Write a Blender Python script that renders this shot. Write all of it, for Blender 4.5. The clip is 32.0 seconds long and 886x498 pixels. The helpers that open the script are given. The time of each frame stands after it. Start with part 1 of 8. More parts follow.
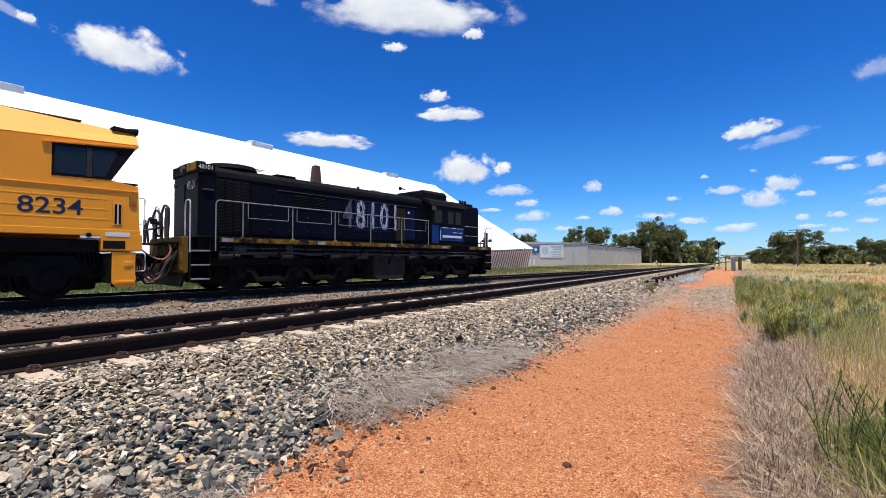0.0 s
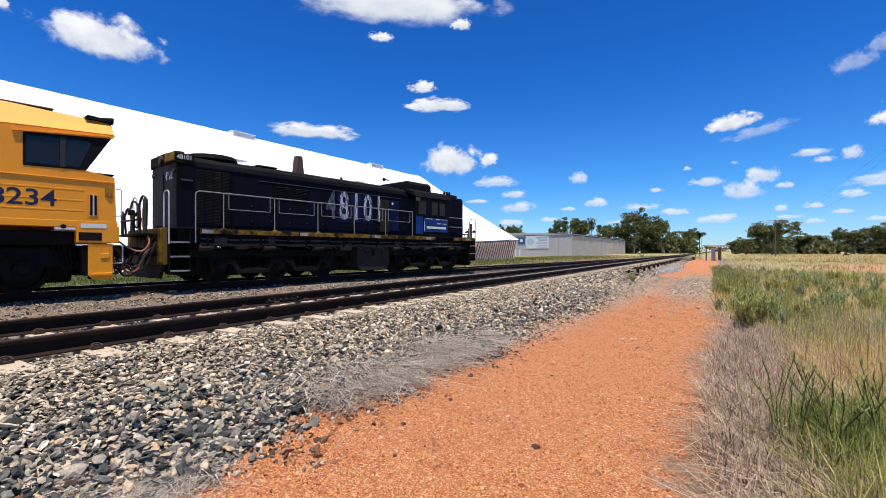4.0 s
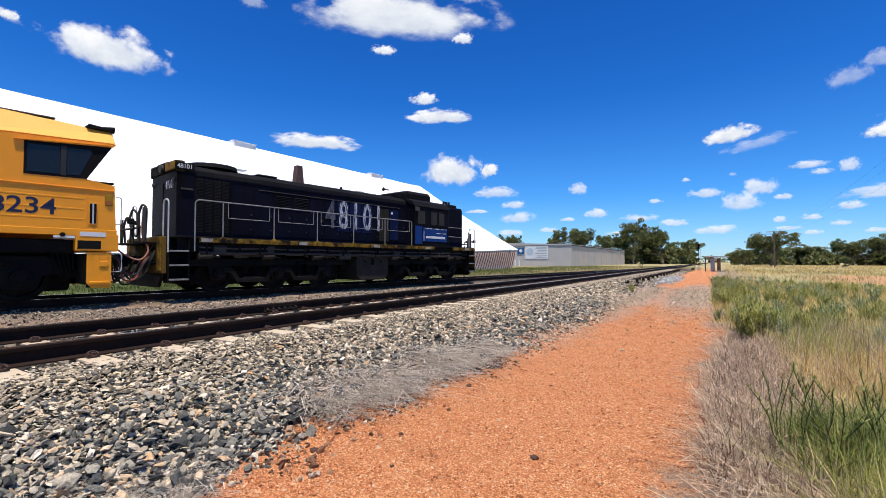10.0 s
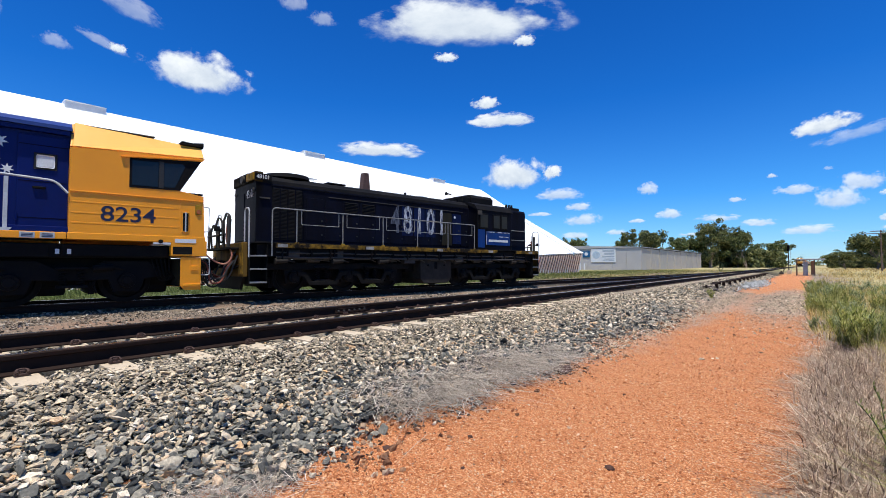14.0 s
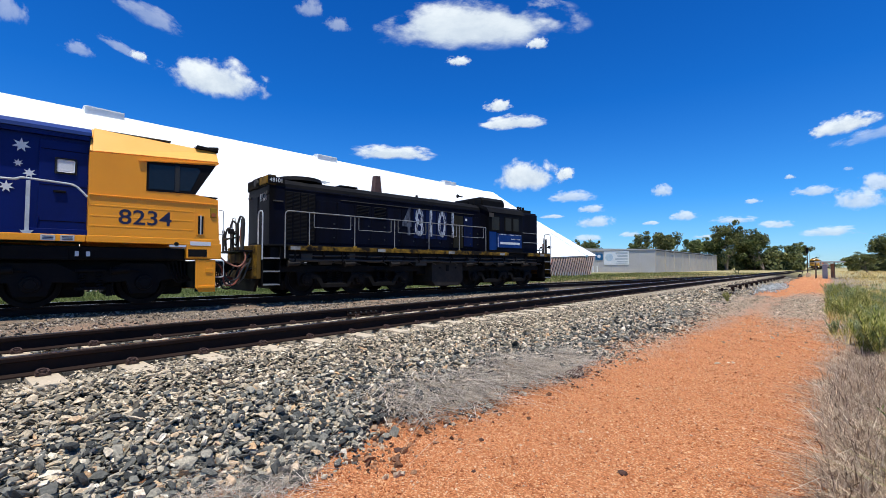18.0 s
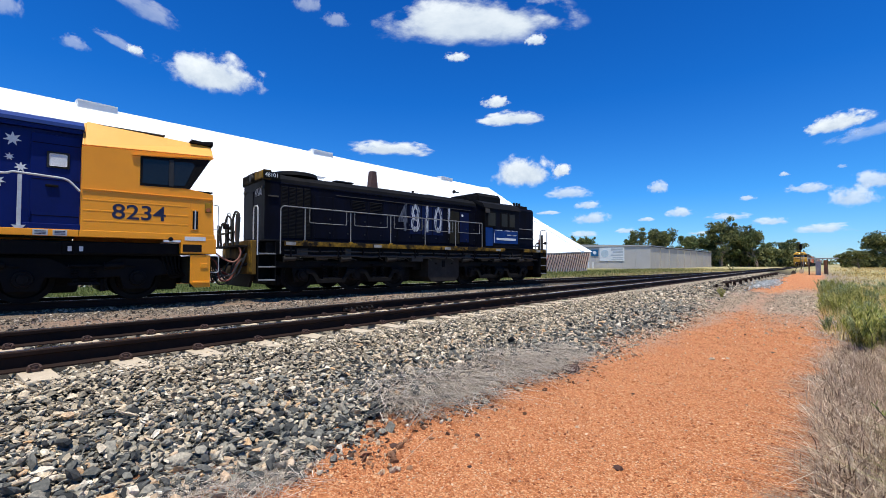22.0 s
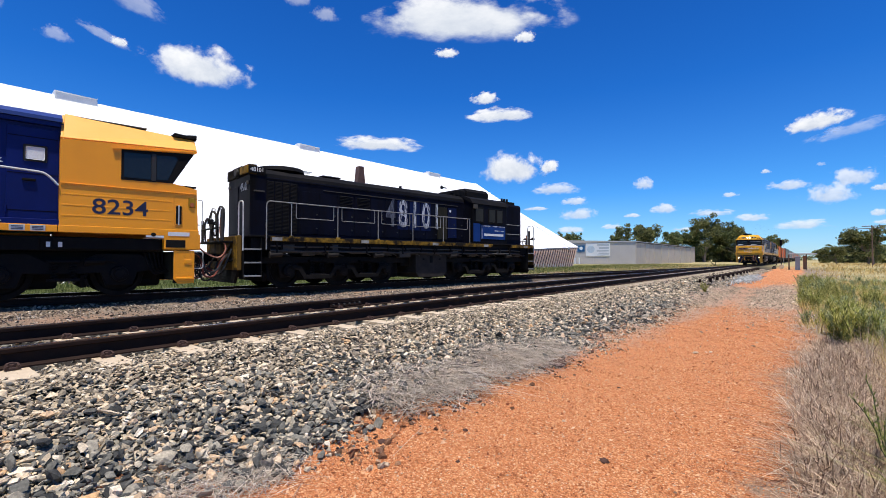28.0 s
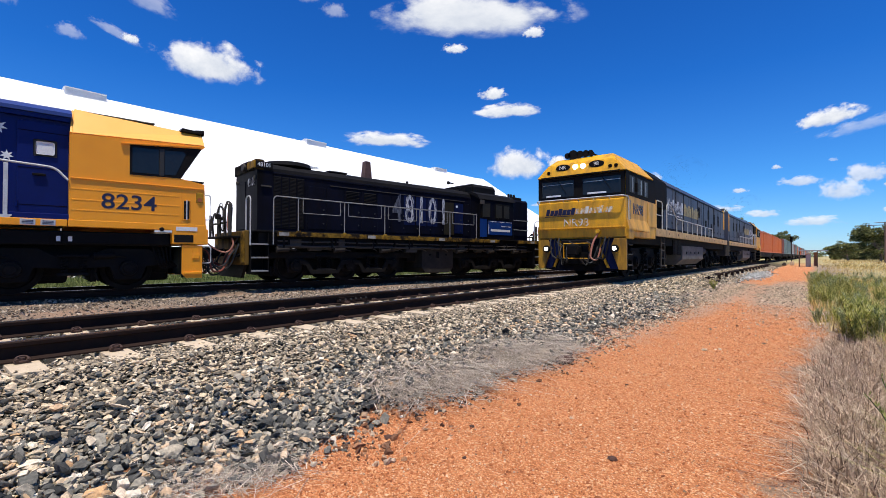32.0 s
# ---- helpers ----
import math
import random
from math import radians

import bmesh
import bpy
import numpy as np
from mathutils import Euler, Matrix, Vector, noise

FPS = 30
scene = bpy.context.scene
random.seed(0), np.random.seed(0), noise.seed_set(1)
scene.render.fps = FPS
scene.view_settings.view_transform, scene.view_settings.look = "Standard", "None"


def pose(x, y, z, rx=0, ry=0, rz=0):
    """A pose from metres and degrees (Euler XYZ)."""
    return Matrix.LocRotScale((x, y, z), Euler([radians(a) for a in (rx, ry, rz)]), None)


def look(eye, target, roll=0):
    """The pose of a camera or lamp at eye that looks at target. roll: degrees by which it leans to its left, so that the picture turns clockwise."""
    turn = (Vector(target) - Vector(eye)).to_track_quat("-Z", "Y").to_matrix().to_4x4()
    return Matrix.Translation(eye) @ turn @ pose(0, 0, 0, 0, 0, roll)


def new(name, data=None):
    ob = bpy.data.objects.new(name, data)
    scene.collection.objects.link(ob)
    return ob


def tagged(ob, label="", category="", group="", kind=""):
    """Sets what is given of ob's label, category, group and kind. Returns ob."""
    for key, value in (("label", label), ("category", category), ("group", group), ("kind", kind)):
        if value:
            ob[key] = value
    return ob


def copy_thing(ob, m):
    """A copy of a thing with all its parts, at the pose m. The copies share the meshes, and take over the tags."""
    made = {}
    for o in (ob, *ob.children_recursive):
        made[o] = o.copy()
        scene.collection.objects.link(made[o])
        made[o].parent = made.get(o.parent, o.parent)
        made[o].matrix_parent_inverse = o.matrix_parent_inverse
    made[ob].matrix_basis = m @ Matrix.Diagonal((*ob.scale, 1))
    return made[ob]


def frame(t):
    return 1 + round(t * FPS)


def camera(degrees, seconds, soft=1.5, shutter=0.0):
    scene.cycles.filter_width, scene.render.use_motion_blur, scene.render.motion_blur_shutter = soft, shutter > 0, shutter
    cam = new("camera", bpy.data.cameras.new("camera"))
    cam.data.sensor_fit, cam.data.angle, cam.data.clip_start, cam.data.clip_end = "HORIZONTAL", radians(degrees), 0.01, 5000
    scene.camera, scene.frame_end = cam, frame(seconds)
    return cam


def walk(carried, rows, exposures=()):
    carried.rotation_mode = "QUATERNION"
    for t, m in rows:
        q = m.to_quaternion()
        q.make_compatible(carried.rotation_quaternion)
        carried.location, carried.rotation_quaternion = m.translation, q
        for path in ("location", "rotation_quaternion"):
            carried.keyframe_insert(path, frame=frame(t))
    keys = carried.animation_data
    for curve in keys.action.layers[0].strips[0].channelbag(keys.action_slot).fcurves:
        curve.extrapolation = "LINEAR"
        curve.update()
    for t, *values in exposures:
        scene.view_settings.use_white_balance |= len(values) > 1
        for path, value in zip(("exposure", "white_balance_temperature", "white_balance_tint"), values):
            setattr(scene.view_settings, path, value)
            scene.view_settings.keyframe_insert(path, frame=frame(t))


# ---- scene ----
cam = camera(89.68, 32.0, soft=0.55)
PATH = [
    (0, pose(-0.095, 0.032, 1.433, 91.450, -0.000, 33.500)),
    (0.5, pose(-0.091, 0.036, 1.430, 91.274, 0.061, 33.165)),
    (1, pose(-0.055, 0.032, 1.426, 91.086, 0.208, 33.034)),
    (1.5, pose(-0.015, 0.066, 1.426, 90.856, 0.175, 32.964)),
    (2, pose(0.028, 0.088, 1.420, 90.617, 0.134, 32.691)),
    (2.5, pose(0.023, 0.045, 1.421, 90.402, 0.018, 32.342)),
    (3, pose(0.008, 0.045, 1.404, 90.339, 0.073, 32.268)),
    (3.5, pose(0.023, 0.040, 1.415, 90.287, 0.171, 32.048)),
    (5.5, pose(0.023, 0.038, 1.418, 90.803, 0.192, 31.031)),
    (6, pose(0.017, 0.055, 1.411, 91.068, 0.174, 30.879)),
    (6.5, pose(0.011, 0.057, 1.414, 91.254, 0.141, 30.700)),
    (7, pose(-0.003, 0.068, 1.413, 91.436, 0.111, 30.701)),
    (7.5, pose(0.008, 0.054, 1.411, 91.572, 0.057, 30.830)),
    (8, pose(0.006, 0.046, 1.413, 91.645, 0.000, 30.989)),
    (8.5, pose(0.017, 0.015, 1.417, 91.733, 0.024, 31.118)),
    (9, pose(0.024, 0.024, 1.415, 91.738, 0.036, 31.250)),
    (9.5, pose(0.030, 0.039, 1.414, 91.665, 0.102, 31.431)),
    (10, pose(0.030, 0.042, 1.407, 91.611, 0.018, 31.699)),
    (10.5, pose(0.037, 0.042, 1.411, 91.564, 0.086, 32.195)),
    (11, pose(0.028, 0.047, 1.408, 91.562, 0.068, 33.135)),
    (11.5, pose(0.022, 0.032, 1.408, 91.522, 0.049, 34.317)),
    (12, pose(0.007, 0.030, 1.401, 91.539, 0.043, 35.579)),
    (12.5, pose(-0.004, 0.021, 1.403, 91.662, 0.077, 36.829)),
    (13, pose(-0.006, 0.014, 1.406, 91.814, 0.137, 37.901)),
    (13.5, pose(-0.002, 0.006, 1.404, 92.021, 0.108, 38.807)),
    (14, pose(-0.001, -0.004, 1.402, 92.116, 0.139, 39.607)),
    (14.5, pose(-0.002, -0.009, 1.403, 92.173, 0.160, 40.231)),
    (16.5, pose(0.007, -0.004, 1.401, 92.232, 0.185, 41.242)),
    (17, pose(0.002, -0.003, 1.404, 92.308, 0.117, 41.263)),
    (17.5, pose(-0.004, 0.000, 1.404, 92.373, 0.144, 41.172)),
    (18, pose(0.004, -0.004, 1.403, 92.428, 0.097, 41.081)),
    (18.5, pose(0.002, -0.002, 1.400, 92.423, 0.064, 41.162)),
    (19, pose(-0.000, 0.000, 1.400, 92.412, 0.047, 41.253)),
    (19.5, pose(0.001, 0.001, 1.401, 92.355, 0.019, 41.207)),
    (20, pose(0.009, 0.000, 1.400, 92.295, 0.083, 41.121)),
    (20.5, pose(0.001, 0.006, 1.398, 92.184, 0.034, 40.983)),
    (21, pose(-0.003, 0.007, 1.398, 92.078, 0.027, 40.847)),
    (21.5, pose(-0.000, 0.005, 1.400, 92.013, 0.011, 40.689)),
    (22, pose(-0.009, 0.008, 1.399, 91.898, 0.000, 40.578)),
    (22.5, pose(-0.013, 0.007, 1.399, 91.821, -0.014, 40.423)),
    (23, pose(-0.019, 0.006, 1.399, 91.743, 0.018, 40.209)),
    (23.5, pose(-0.012, 0.005, 1.398, 91.643, 0.071, 39.872)),
    (24, pose(-0.010, 0.010, 1.398, 91.472, 0.058, 39.665)),
    (24.5, pose(-0.011, 0.018, 1.397, 91.383, 0.002, 39.645)),
    (25, pose(-0.012, 0.014, 1.400, 91.341, 0.037, 39.516)),
    (25.5, pose(-0.016, 0.012, 1.398, 91.285, -0.042, 39.373)),
    (27.5, pose(-0.018, 0.013, 1.397, 91.451, 0.025, 38.974)),
    (28, pose(-0.017, 0.010, 1.399, 91.338, 0.033, 38.992)),
    (28.5, pose(-0.027, 0.018, 1.398, 91.238, -0.004, 39.113)),
    (29, pose(-0.020, 0.015, 1.398, 91.197, -0.023, 39.206)),
    (29.5, pose(-0.016, 0.017, 1.400, 91.086, -0.026, 39.226)),
    (30, pose(-0.025, 0.023, 1.398, 90.936, -0.083, 39.266)),
    (30.5, pose(-0.030, 0.029, 1.395, 90.809, -0.113, 39.317)),
    (31, pose(-0.039, 0.035, 1.394, 90.707, -0.068, 39.415)),
    (31.5, pose(-0.041, 0.036, 1.397, 90.697, -0.094, 39.602)),
    (32, pose(-0.039, 0.031, 1.396, 90.773, -0.142, 39.812)),
]
walk(cam, PATH, exposures=((0, 0.26, 6500, 10), (9, 0.27, 6500, 10), (11, 0.31, 6400, 8.5), (13, 0.28, 6280, 7), (17, 0.22, 6110, 4.5), (21, 0.22, 6110, 4.5), (24, 0.28, 6260, 7), (28, 0.27, 6450, 9.5), (32, 0.26, 6500, 10)))

# ---- light ----
SUN_WAY = Vector((0.16, -0.21, 0.96)).normalized()   # from the ground to the sun
world = bpy.data.worlds.new("sky")
scene.world = world
world.use_nodes = True
wn, wl = world.node_tree.nodes, world.node_tree.links
wn.clear()
sky = wn.new("ShaderNodeTexSky")
sky.sky_type = "NISHITA"
sky.sun_disc = False
sky.sun_elevation = math.asin(SUN_WAY.z)
sky.sun_rotation = math.atan2(SUN_WAY.x, SUN_WAY.y)
sky.air_density, sky.dust_density, sky.ozone_density, sky.altitude = 1.0, 0.1, 1.5, 200
tint = wn.new("ShaderNodeMix")          # the air's own depth of blue, paler to the horizon
tint.data_type, tint.blend_type = "RGBA", "MULTIPLY"
tint.inputs[0].default_value = 1.0
place = wn.new("ShaderNodeTexCoord")
split = wn.new("ShaderNodeSeparateXYZ")
depth = wn.new("ShaderNodeValToRGB")
depth.color_ramp.elements.new(0.5)
depth.color_ramp.elements.new(0.7)
for e, (p, c) in zip(depth.color_ramp.elements, ((0.0, (0.38, 0.57, 0.88, 1)), (0.14, (0.16, 0.47, 0.87, 1)), (0.34, (0.065, 0.36, 0.83, 1)), (0.75, (0.030, 0.26, 0.72, 1)))):
    e.position, e.color = p, c
back = wn.new("ShaderNodeBackground")
back.inputs["Strength"].default_value = 0.15
wo = wn.new("ShaderNodeOutputWorld")
wl.new(place.outputs["Generated"], split.inputs[0])
wl.new(split.outputs["Z"], depth.inputs["Fac"])
wl.new(sky.outputs[0], tint.inputs[6])
wl.new(depth.outputs["Color"], tint.inputs[7])
wl.new(tint.outputs[2], back.inputs["Color"])
wl.new(back.outputs[0], wo.inputs["Surface"])
lamp = bpy.data.lights.new("sun", "SUN")
lamp.energy, lamp.angle, lamp.color = 4.8, radians(0.53), (1.0, 0.935, 0.83)
sun = new("sun", lamp)
sun.matrix_world = look(SUN_WAY * 50, (0, 0, 0))

# ---- materials ----
def nodes_of(name):
    m = bpy.data.materials.new(name)
    m.use_nodes = True
    nt = m.node_tree
    return m, nt.nodes, nt.links, nt.nodes["Principled BSDF"]


def ramp(nd, lk, src, stops):
    r = nd.new("ShaderNodeValToRGB")
    while len(r.color_ramp.elements) < len(stops):
        r.color_ramp.elements.new(0.5)
    for e, (p, c) in zip(r.color_ramp.elements, stops):
        e.position, e.color = p, (*c, 1) if len(c) == 3 else c
    lk.new(src, r.inputs["Fac"])
    return r.outputs["Color"]


def noise_of(nd, lk, scale, detail=4, rough=0.6, coords="Object", stretch=None):
    tc = nd.new("ShaderNodeTexCoord")
    n = nd.new("ShaderNodeTexNoise")
    n.inputs["Scale"].default_value = scale
    n.inputs["Detail"].default_value = detail
    n.inputs["Roughness"].default_value = rough
    src = tc.outputs[coords]
    if stretch:
        mp = nd.new("ShaderNodeMapping")
        mp.inputs["Scale"].default_value = stretch
        lk.new(src, mp.inputs["Vector"])
        src = mp.outputs[0]
    lk.new(src, n.inputs["Vector"])
    return n.outputs["Fac"]


def mixed(nd, lk, fac, a, b, blend="MIX"):
    m = nd.new("ShaderNodeMix")
    m.data_type, m.blend_type = "RGBA", blend
    for sock, v in ((m.inputs[0], fac), (m.inputs[6], a), (m.inputs[7], b)):
        if isinstance(v, (int, float)):
            sock.default_value = v
        elif isinstance(v, tuple):
            sock.default_value = (*v, 1)
        else:
            lk.new(v, sock)
    return m.outputs[2]


def bumped(nd, lk, b, src, strength, dist=0.01):
    bp = nd.new("ShaderNodeBump")
    bp.inputs["Strength"].default_value = strength
    bp.inputs["Distance"].default_value = dist
    lk.new(src, bp.inputs["Height"])
    lk.new(bp.outputs[0], b.inputs["Normal"])


def surface(name, base, stain=None, rough=0.5, metal=0.0, coarse=1.5, fine=40.0, amount=0.5, bump=0.1, streak=False, spec=0.5):
    """Painted or raw surface: base colour with stains at a coarse scale and grain at a fine one."""
    m, nd, lk, b = nodes_of(name)
    stain = stain or tuple(c * 0.55 for c in base)
    big = noise_of(nd, lk, coarse, 6, 0.65, stretch=(1, 1, 0.25) if streak else None)
    small = noise_of(nd, lk, fine, 3)
    fac = ramp(nd, lk, big, [(0.42, (0, 0, 0)), (0.72, (amount,) * 3)])
    col = mixed(nd, lk, fac, base, stain)
    col = mixed(nd, lk, 0.35, col, ramp(nd, lk, small, [(0.3, (0.55,) * 3), (0.7, (1, 1, 1))]), "MULTIPLY")
    lk.new(col, b.inputs["Base Color"])
    b.inputs["Metallic"].default_value = metal
    b.inputs["Specular IOR Level"].default_value = spec
    rr = nd.new("ShaderNodeMapRange")
    rr.inputs["To Min"].default_value, rr.inputs["To Max"].default_value = max(rough - 0.12, 0.03), min(rough + 0.15, 1)
    lk.new(big, rr.inputs["Value"])
    lk.new(rr.outputs[0], b.inputs["Roughness"])
    if bump:
        bumped(nd, lk, b, small, bump, 0.004)
    return m


def varied(name, stops, rough=0.9, translucent=0.0, source="island", fine=60.0, spec=0.2, relief=0.0):
    """A colour of its own for each piece."""
    m, nd, lk, b = nodes_of(name)
    if source == "island":
        src = nd.new("ShaderNodeNewGeometry").outputs["Random Per Island"]
    else:
        src = nd.new("ShaderNodeObjectInfo").outputs["Random"]
    col = ramp(nd, lk, src, stops)
    small = noise_of(nd, lk, fine, 3)
    col = mixed(nd, lk, 0.4, col, ramp(nd, lk, small, [(0.3, (0.5,) * 3), (0.7, (1, 1, 1))]), "MULTIPLY")
    lk.new(col, b.inputs["Base Color"])
    b.inputs["Roughness"].default_value = rough
    b.inputs["Specular IOR Level"].default_value = spec
    if relief:
        # dusty and dark faces on one and the same stone
        patchy = noise_of(nd, lk, relief, 5, 0.7)
        col = mixed(nd, lk, 0.75, col, ramp(nd, lk, patchy, [(0.32, (0.6, 0.6, 0.6)), (0.5, (1.05, 1.04, 1.0)), (0.66, (1.7, 1.65, 1.55))]), "MULTIPLY")
        lk.new(col, b.inputs["Base Color"])
        bumped(nd, lk, b, patchy, 0.8, 0.008)
    if translucent:
        tr = nd.new("ShaderNodeBsdfTranslucent")
        lk.new(col, tr.inputs["Color"])
        mx = nd.new("ShaderNodeMixShader")
        mx.inputs[0].default_value = translucent
        lk.new(b.outputs[0], mx.inputs[1])
        lk.new(tr.outputs[0], mx.inputs[2])
        lk.new(mx.outputs[0], nd["Material Output"].inputs["Surface"])
    return m


def flaked(name, paint, bare):
    """Old lettering, peeled off in upright strips down to the panel."""
    m, nd, lk, b = nodes_of(name)
    strips = noise_of(nd, lk, 3.0, 7, 0.72, stretch=(2.6, 0.9, 1))
    worn = mixed(nd, lk, ramp(nd, lk, strips, [(0.44, (0, 0, 0)), (0.54, (1, 1, 1))]), bare, paint)
    worn = mixed(nd, lk, 0.5, worn, ramp(nd, lk, noise_of(nd, lk, 14.0, 5), [(0.35, (0.35,) * 3), (0.65, (1, 1, 1))]), "MULTIPLY")
    lk.new(worn, b.inputs["Base Color"])
    b.inputs["Roughness"].default_value = 0.6
    return m


def glowing(name, color, strength):
    m, nd, lk, b = nodes_of(name)
    b.inputs["Base Color"].default_value = (*color, 1)
    b.inputs["Emission Color"].default_value = (*color, 1)
    b.inputs["Emission Strength"].default_value = strength
    return m


YELLOW = surface("cab_yellow_paint", (0.94, 0.355, 0.010), (0.80, 0.285, 0.008), 0.34, 0, 0.8, 60, 0.6, 0.02, spec=0.4)
# cab yellow made paler, with the sunlight on the roof put into the colour
YELLOW_SUNLIT = surface("sunlit_yellow_paint", (0.90, 0.43, 0.075), (0.84, 0.37, 0.05), 0.55, 0, 0.8, 60, 0.6, 0.02, spec=0.4)
YELLOW_OLD = surface("worn_yellow_paint", (0.84, 0.415, 0.006), (0.20, 0.105, 0.02), 0.45, 0, 2.2, 40, 0.8, 0.05, True)
YELLOW_WORN = surface("worn_ochre_paint", (0.36, 0.20, 0.02), (0.03, 0.02, 0.012), 0.6, 0, 5.0, 30, 1.0, 0.1, True, spec=0.06)
YELLOW_FILTH = surface("filthy_yellow_paint", (0.009, 0.008, 0.007), (0.09, 0.055, 0.012), 0.8, 0, 2.6, 30, 0.7, 0.2, True, spec=0.06)
YELLOW_DIRTY = surface("dirty_yellow_paint", (0.018, 0.014, 0.010), (0.46, 0.26, 0.03), 0.6, 0, 3.2, 30, 0.9, 0.1, spec=0.06)
OCHRE_GRIME = surface("grimed_ochre_beam", (0.15, 0.085, 0.018), (0.012, 0.010, 0.008), 0.75, 0, 2.6, 30, 1.0, 0.2, True, spec=0.1)
PATCH_GREY = surface("dulled_reflector", (0.36, 0.35, 0.32), (0.10, 0.09, 0.075), 0.6, 0, 6, 40, 0.9, 0.05)
SILL_TAN = surface("dusty_cream_yellow_sill", (0.62, 0.40, 0.16), (0.20, 0.12, 0.06), 0.6, 0, 2.0, 40, 0.7, 0.1)
BLUE_SOOT = surface("sooted_blue_black_paint", (0.0040, 0.0038, 0.0040), (0.006, 0.008, 0.022), 0.55, 0, 1.6, 30, 0.8, 0.1, True, spec=0.06)
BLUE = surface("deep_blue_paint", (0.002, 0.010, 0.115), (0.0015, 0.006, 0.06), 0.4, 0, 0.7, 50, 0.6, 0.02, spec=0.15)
# a lighter tone of the hood's blue, for its roof
BLUE_ROOF = surface("lighter_roof_blue", (0.022, 0.046, 0.20), (0.014, 0.026, 0.12), 0.4, 0, 0.7, 50, 0.5, 0.02)
BLUE_GRIMY = surface("grimy_dark_blue_paint", (0.0045, 0.0058, 0.016), (0.0034, 0.0030, 0.0028), 0.6, 0, 1.3, 30, 1.0, 0.1, True, spec=0.06)
BLUE_FADED = surface("faded_blue_grey_paint", (0.020, 0.028, 0.062), (0.080, 0.086, 0.112), 0.5, 0, 1.3, 30, 0.9, 0.05, True)
BLUE_CHALKED = surface("chalked_blue_grey_paint", (0.060, 0.068, 0.095), (0.018, 0.022, 0.04), 0.6, 0, 1.8, 30, 0.9, 0.05, True)
YELLOW_GRIMED = surface("grimed_yellow_paint", (0.46, 0.23, 0.008), (0.035, 0.02, 0.010), 0.55, 0, 3.2, 30, 1.0, 0.1, True)
BLUE_BRIGHT = surface("bright_blue_panel_paint", (0.006, 0.042, 0.20), (0.004, 0.014, 0.06), 0.45, 0, 2, 30, 0.6, 0.05, True, spec=0.12)
BLACK = surface("sooty_black_steel", (0.007, 0.007, 0.008), (0.016, 0.014, 0.012), 0.75, 0, 2.0, 25, 0.8, 0.15, spec=0.08)
GREASE = surface("greasy_running_gear", (0.007, 0.006, 0.006), (0.022, 0.019, 0.016), 0.7, 0.0, 3.0, 25, 0.6, 0.3, spec=0.1)
TANK_GREY = surface("oily_grey_tank", (0.028, 0.024, 0.020), (0.055, 0.045, 0.035), 0.8, 0, 3, 25, 0.7, 0.2, spec=0.15)
BLUE_PATCH = surface("cleaner_blue_patch", (0.005, 0.012, 0.060), (0.004, 0.006, 0.025), 0.5, 0, 2, 40, 0.9, 0.03, True, spec=0.1)
TANK_PALE = surface("dust_caked_grey_tank", (0.15, 0.135, 0.12), (0.08, 0.068, 0.055), 0.8, 0, 2.5, 25, 0.8, 0.2)
EQUALISER = surface("oily_dust_grey_bar", (0.009, 0.008, 0.007), (0.020, 0.017, 0.014), 0.8, 0, 3, 25, 0.8, 0.2, spec=0.1)
DUSTY = surface("dust_grey_steel", (0.04, 0.036, 0.032), (0.08, 0.066, 0.05), 0.8, 0.0, 3.0, 25, 0.7, 0.2)
ROOF_GREY = surface("weathered_dark_roof", (0.009, 0.009, 0.010), (0.02, 0.018, 0.017), 0.7, 0, 1.5, 20, 0.7, 0.1, spec=0.06)
HANDRAIL = surface("pale_handrail_paint", (0.55, 0.56, 0.56), (0.3, 0.28, 0.25), 0.4, 0, 4, 40, 0.6, 0)
RAIL_GREY = surface("worn_grey_handrail", (0.26, 0.26, 0.25), (0.11, 0.095, 0.08), 0.5, 0.0, 5, 40, 0.7, 0)
WHITE = surface("white_paint", (0.75, 0.76, 0.76), (0.55, 0.54, 0.50), 0.5, 0, 2, 40, 0.3, 0)
LETTER_FADED = flaked("flaked_white_lettering", (0.62, 0.64, 0.68), (0.008, 0.013, 0.04))
LETTER_GHOST = flaked("ghosted_lettering", (0.11, 0.12, 0.15), (0.005, 0.008, 0.026))
LETTER_WORN = flaked("worn_white_lettering", (0.78, 0.77, 0.70), (0.80, 0.42, 0.06))
LETTER_NAVY = surface("navy_lettering", (0.006, 0.008, 0.045), None, 0.4, 0, 2, 40, 0.3, 0)
LETTER_WHITE = surface("white_lettering", (0.78, 0.78, 0.76), (0.5, 0.48, 0.4), 0.5, 0, 3, 40, 0.5, 0)
GLASS_DUSTY = surface("dusty_brown_glass", (0.022, 0.022, 0.016), (0.05, 0.046, 0.03), 0.5, 0, 2, 10, 0.5, 0, spec=0.2)
GLASS = surface("dark_cab_glass", (0.012, 0.014, 0.017), (0.02, 0.02, 0.022), 0.12, 0, 1, 10, 0.3, 0, spec=0.3)
RUBBER = surface("black_rubber", (0.012, 0.012, 0.012), None, 0.6, 0, 3, 60, 0.3, 0.1)
HOSE = surface("red_brown_air_hose", (0.22, 0.05, 0.03), (0.08, 0.03, 0.02), 0.6, 0, 5, 60, 0.5, 0.1)
COPPER = surface("reddish_hose", (0.42, 0.16, 0.10), None, 0.5, 0, 5, 60, 0.5, 0.1)
RAIL_RUST = surface("dark_rusty_rail", (0.026, 0.014, 0.010), (0.013, 0.008, 0.006), 0.85, 0.0, 3, 60, 0.6, 0.2, spec=0.15)
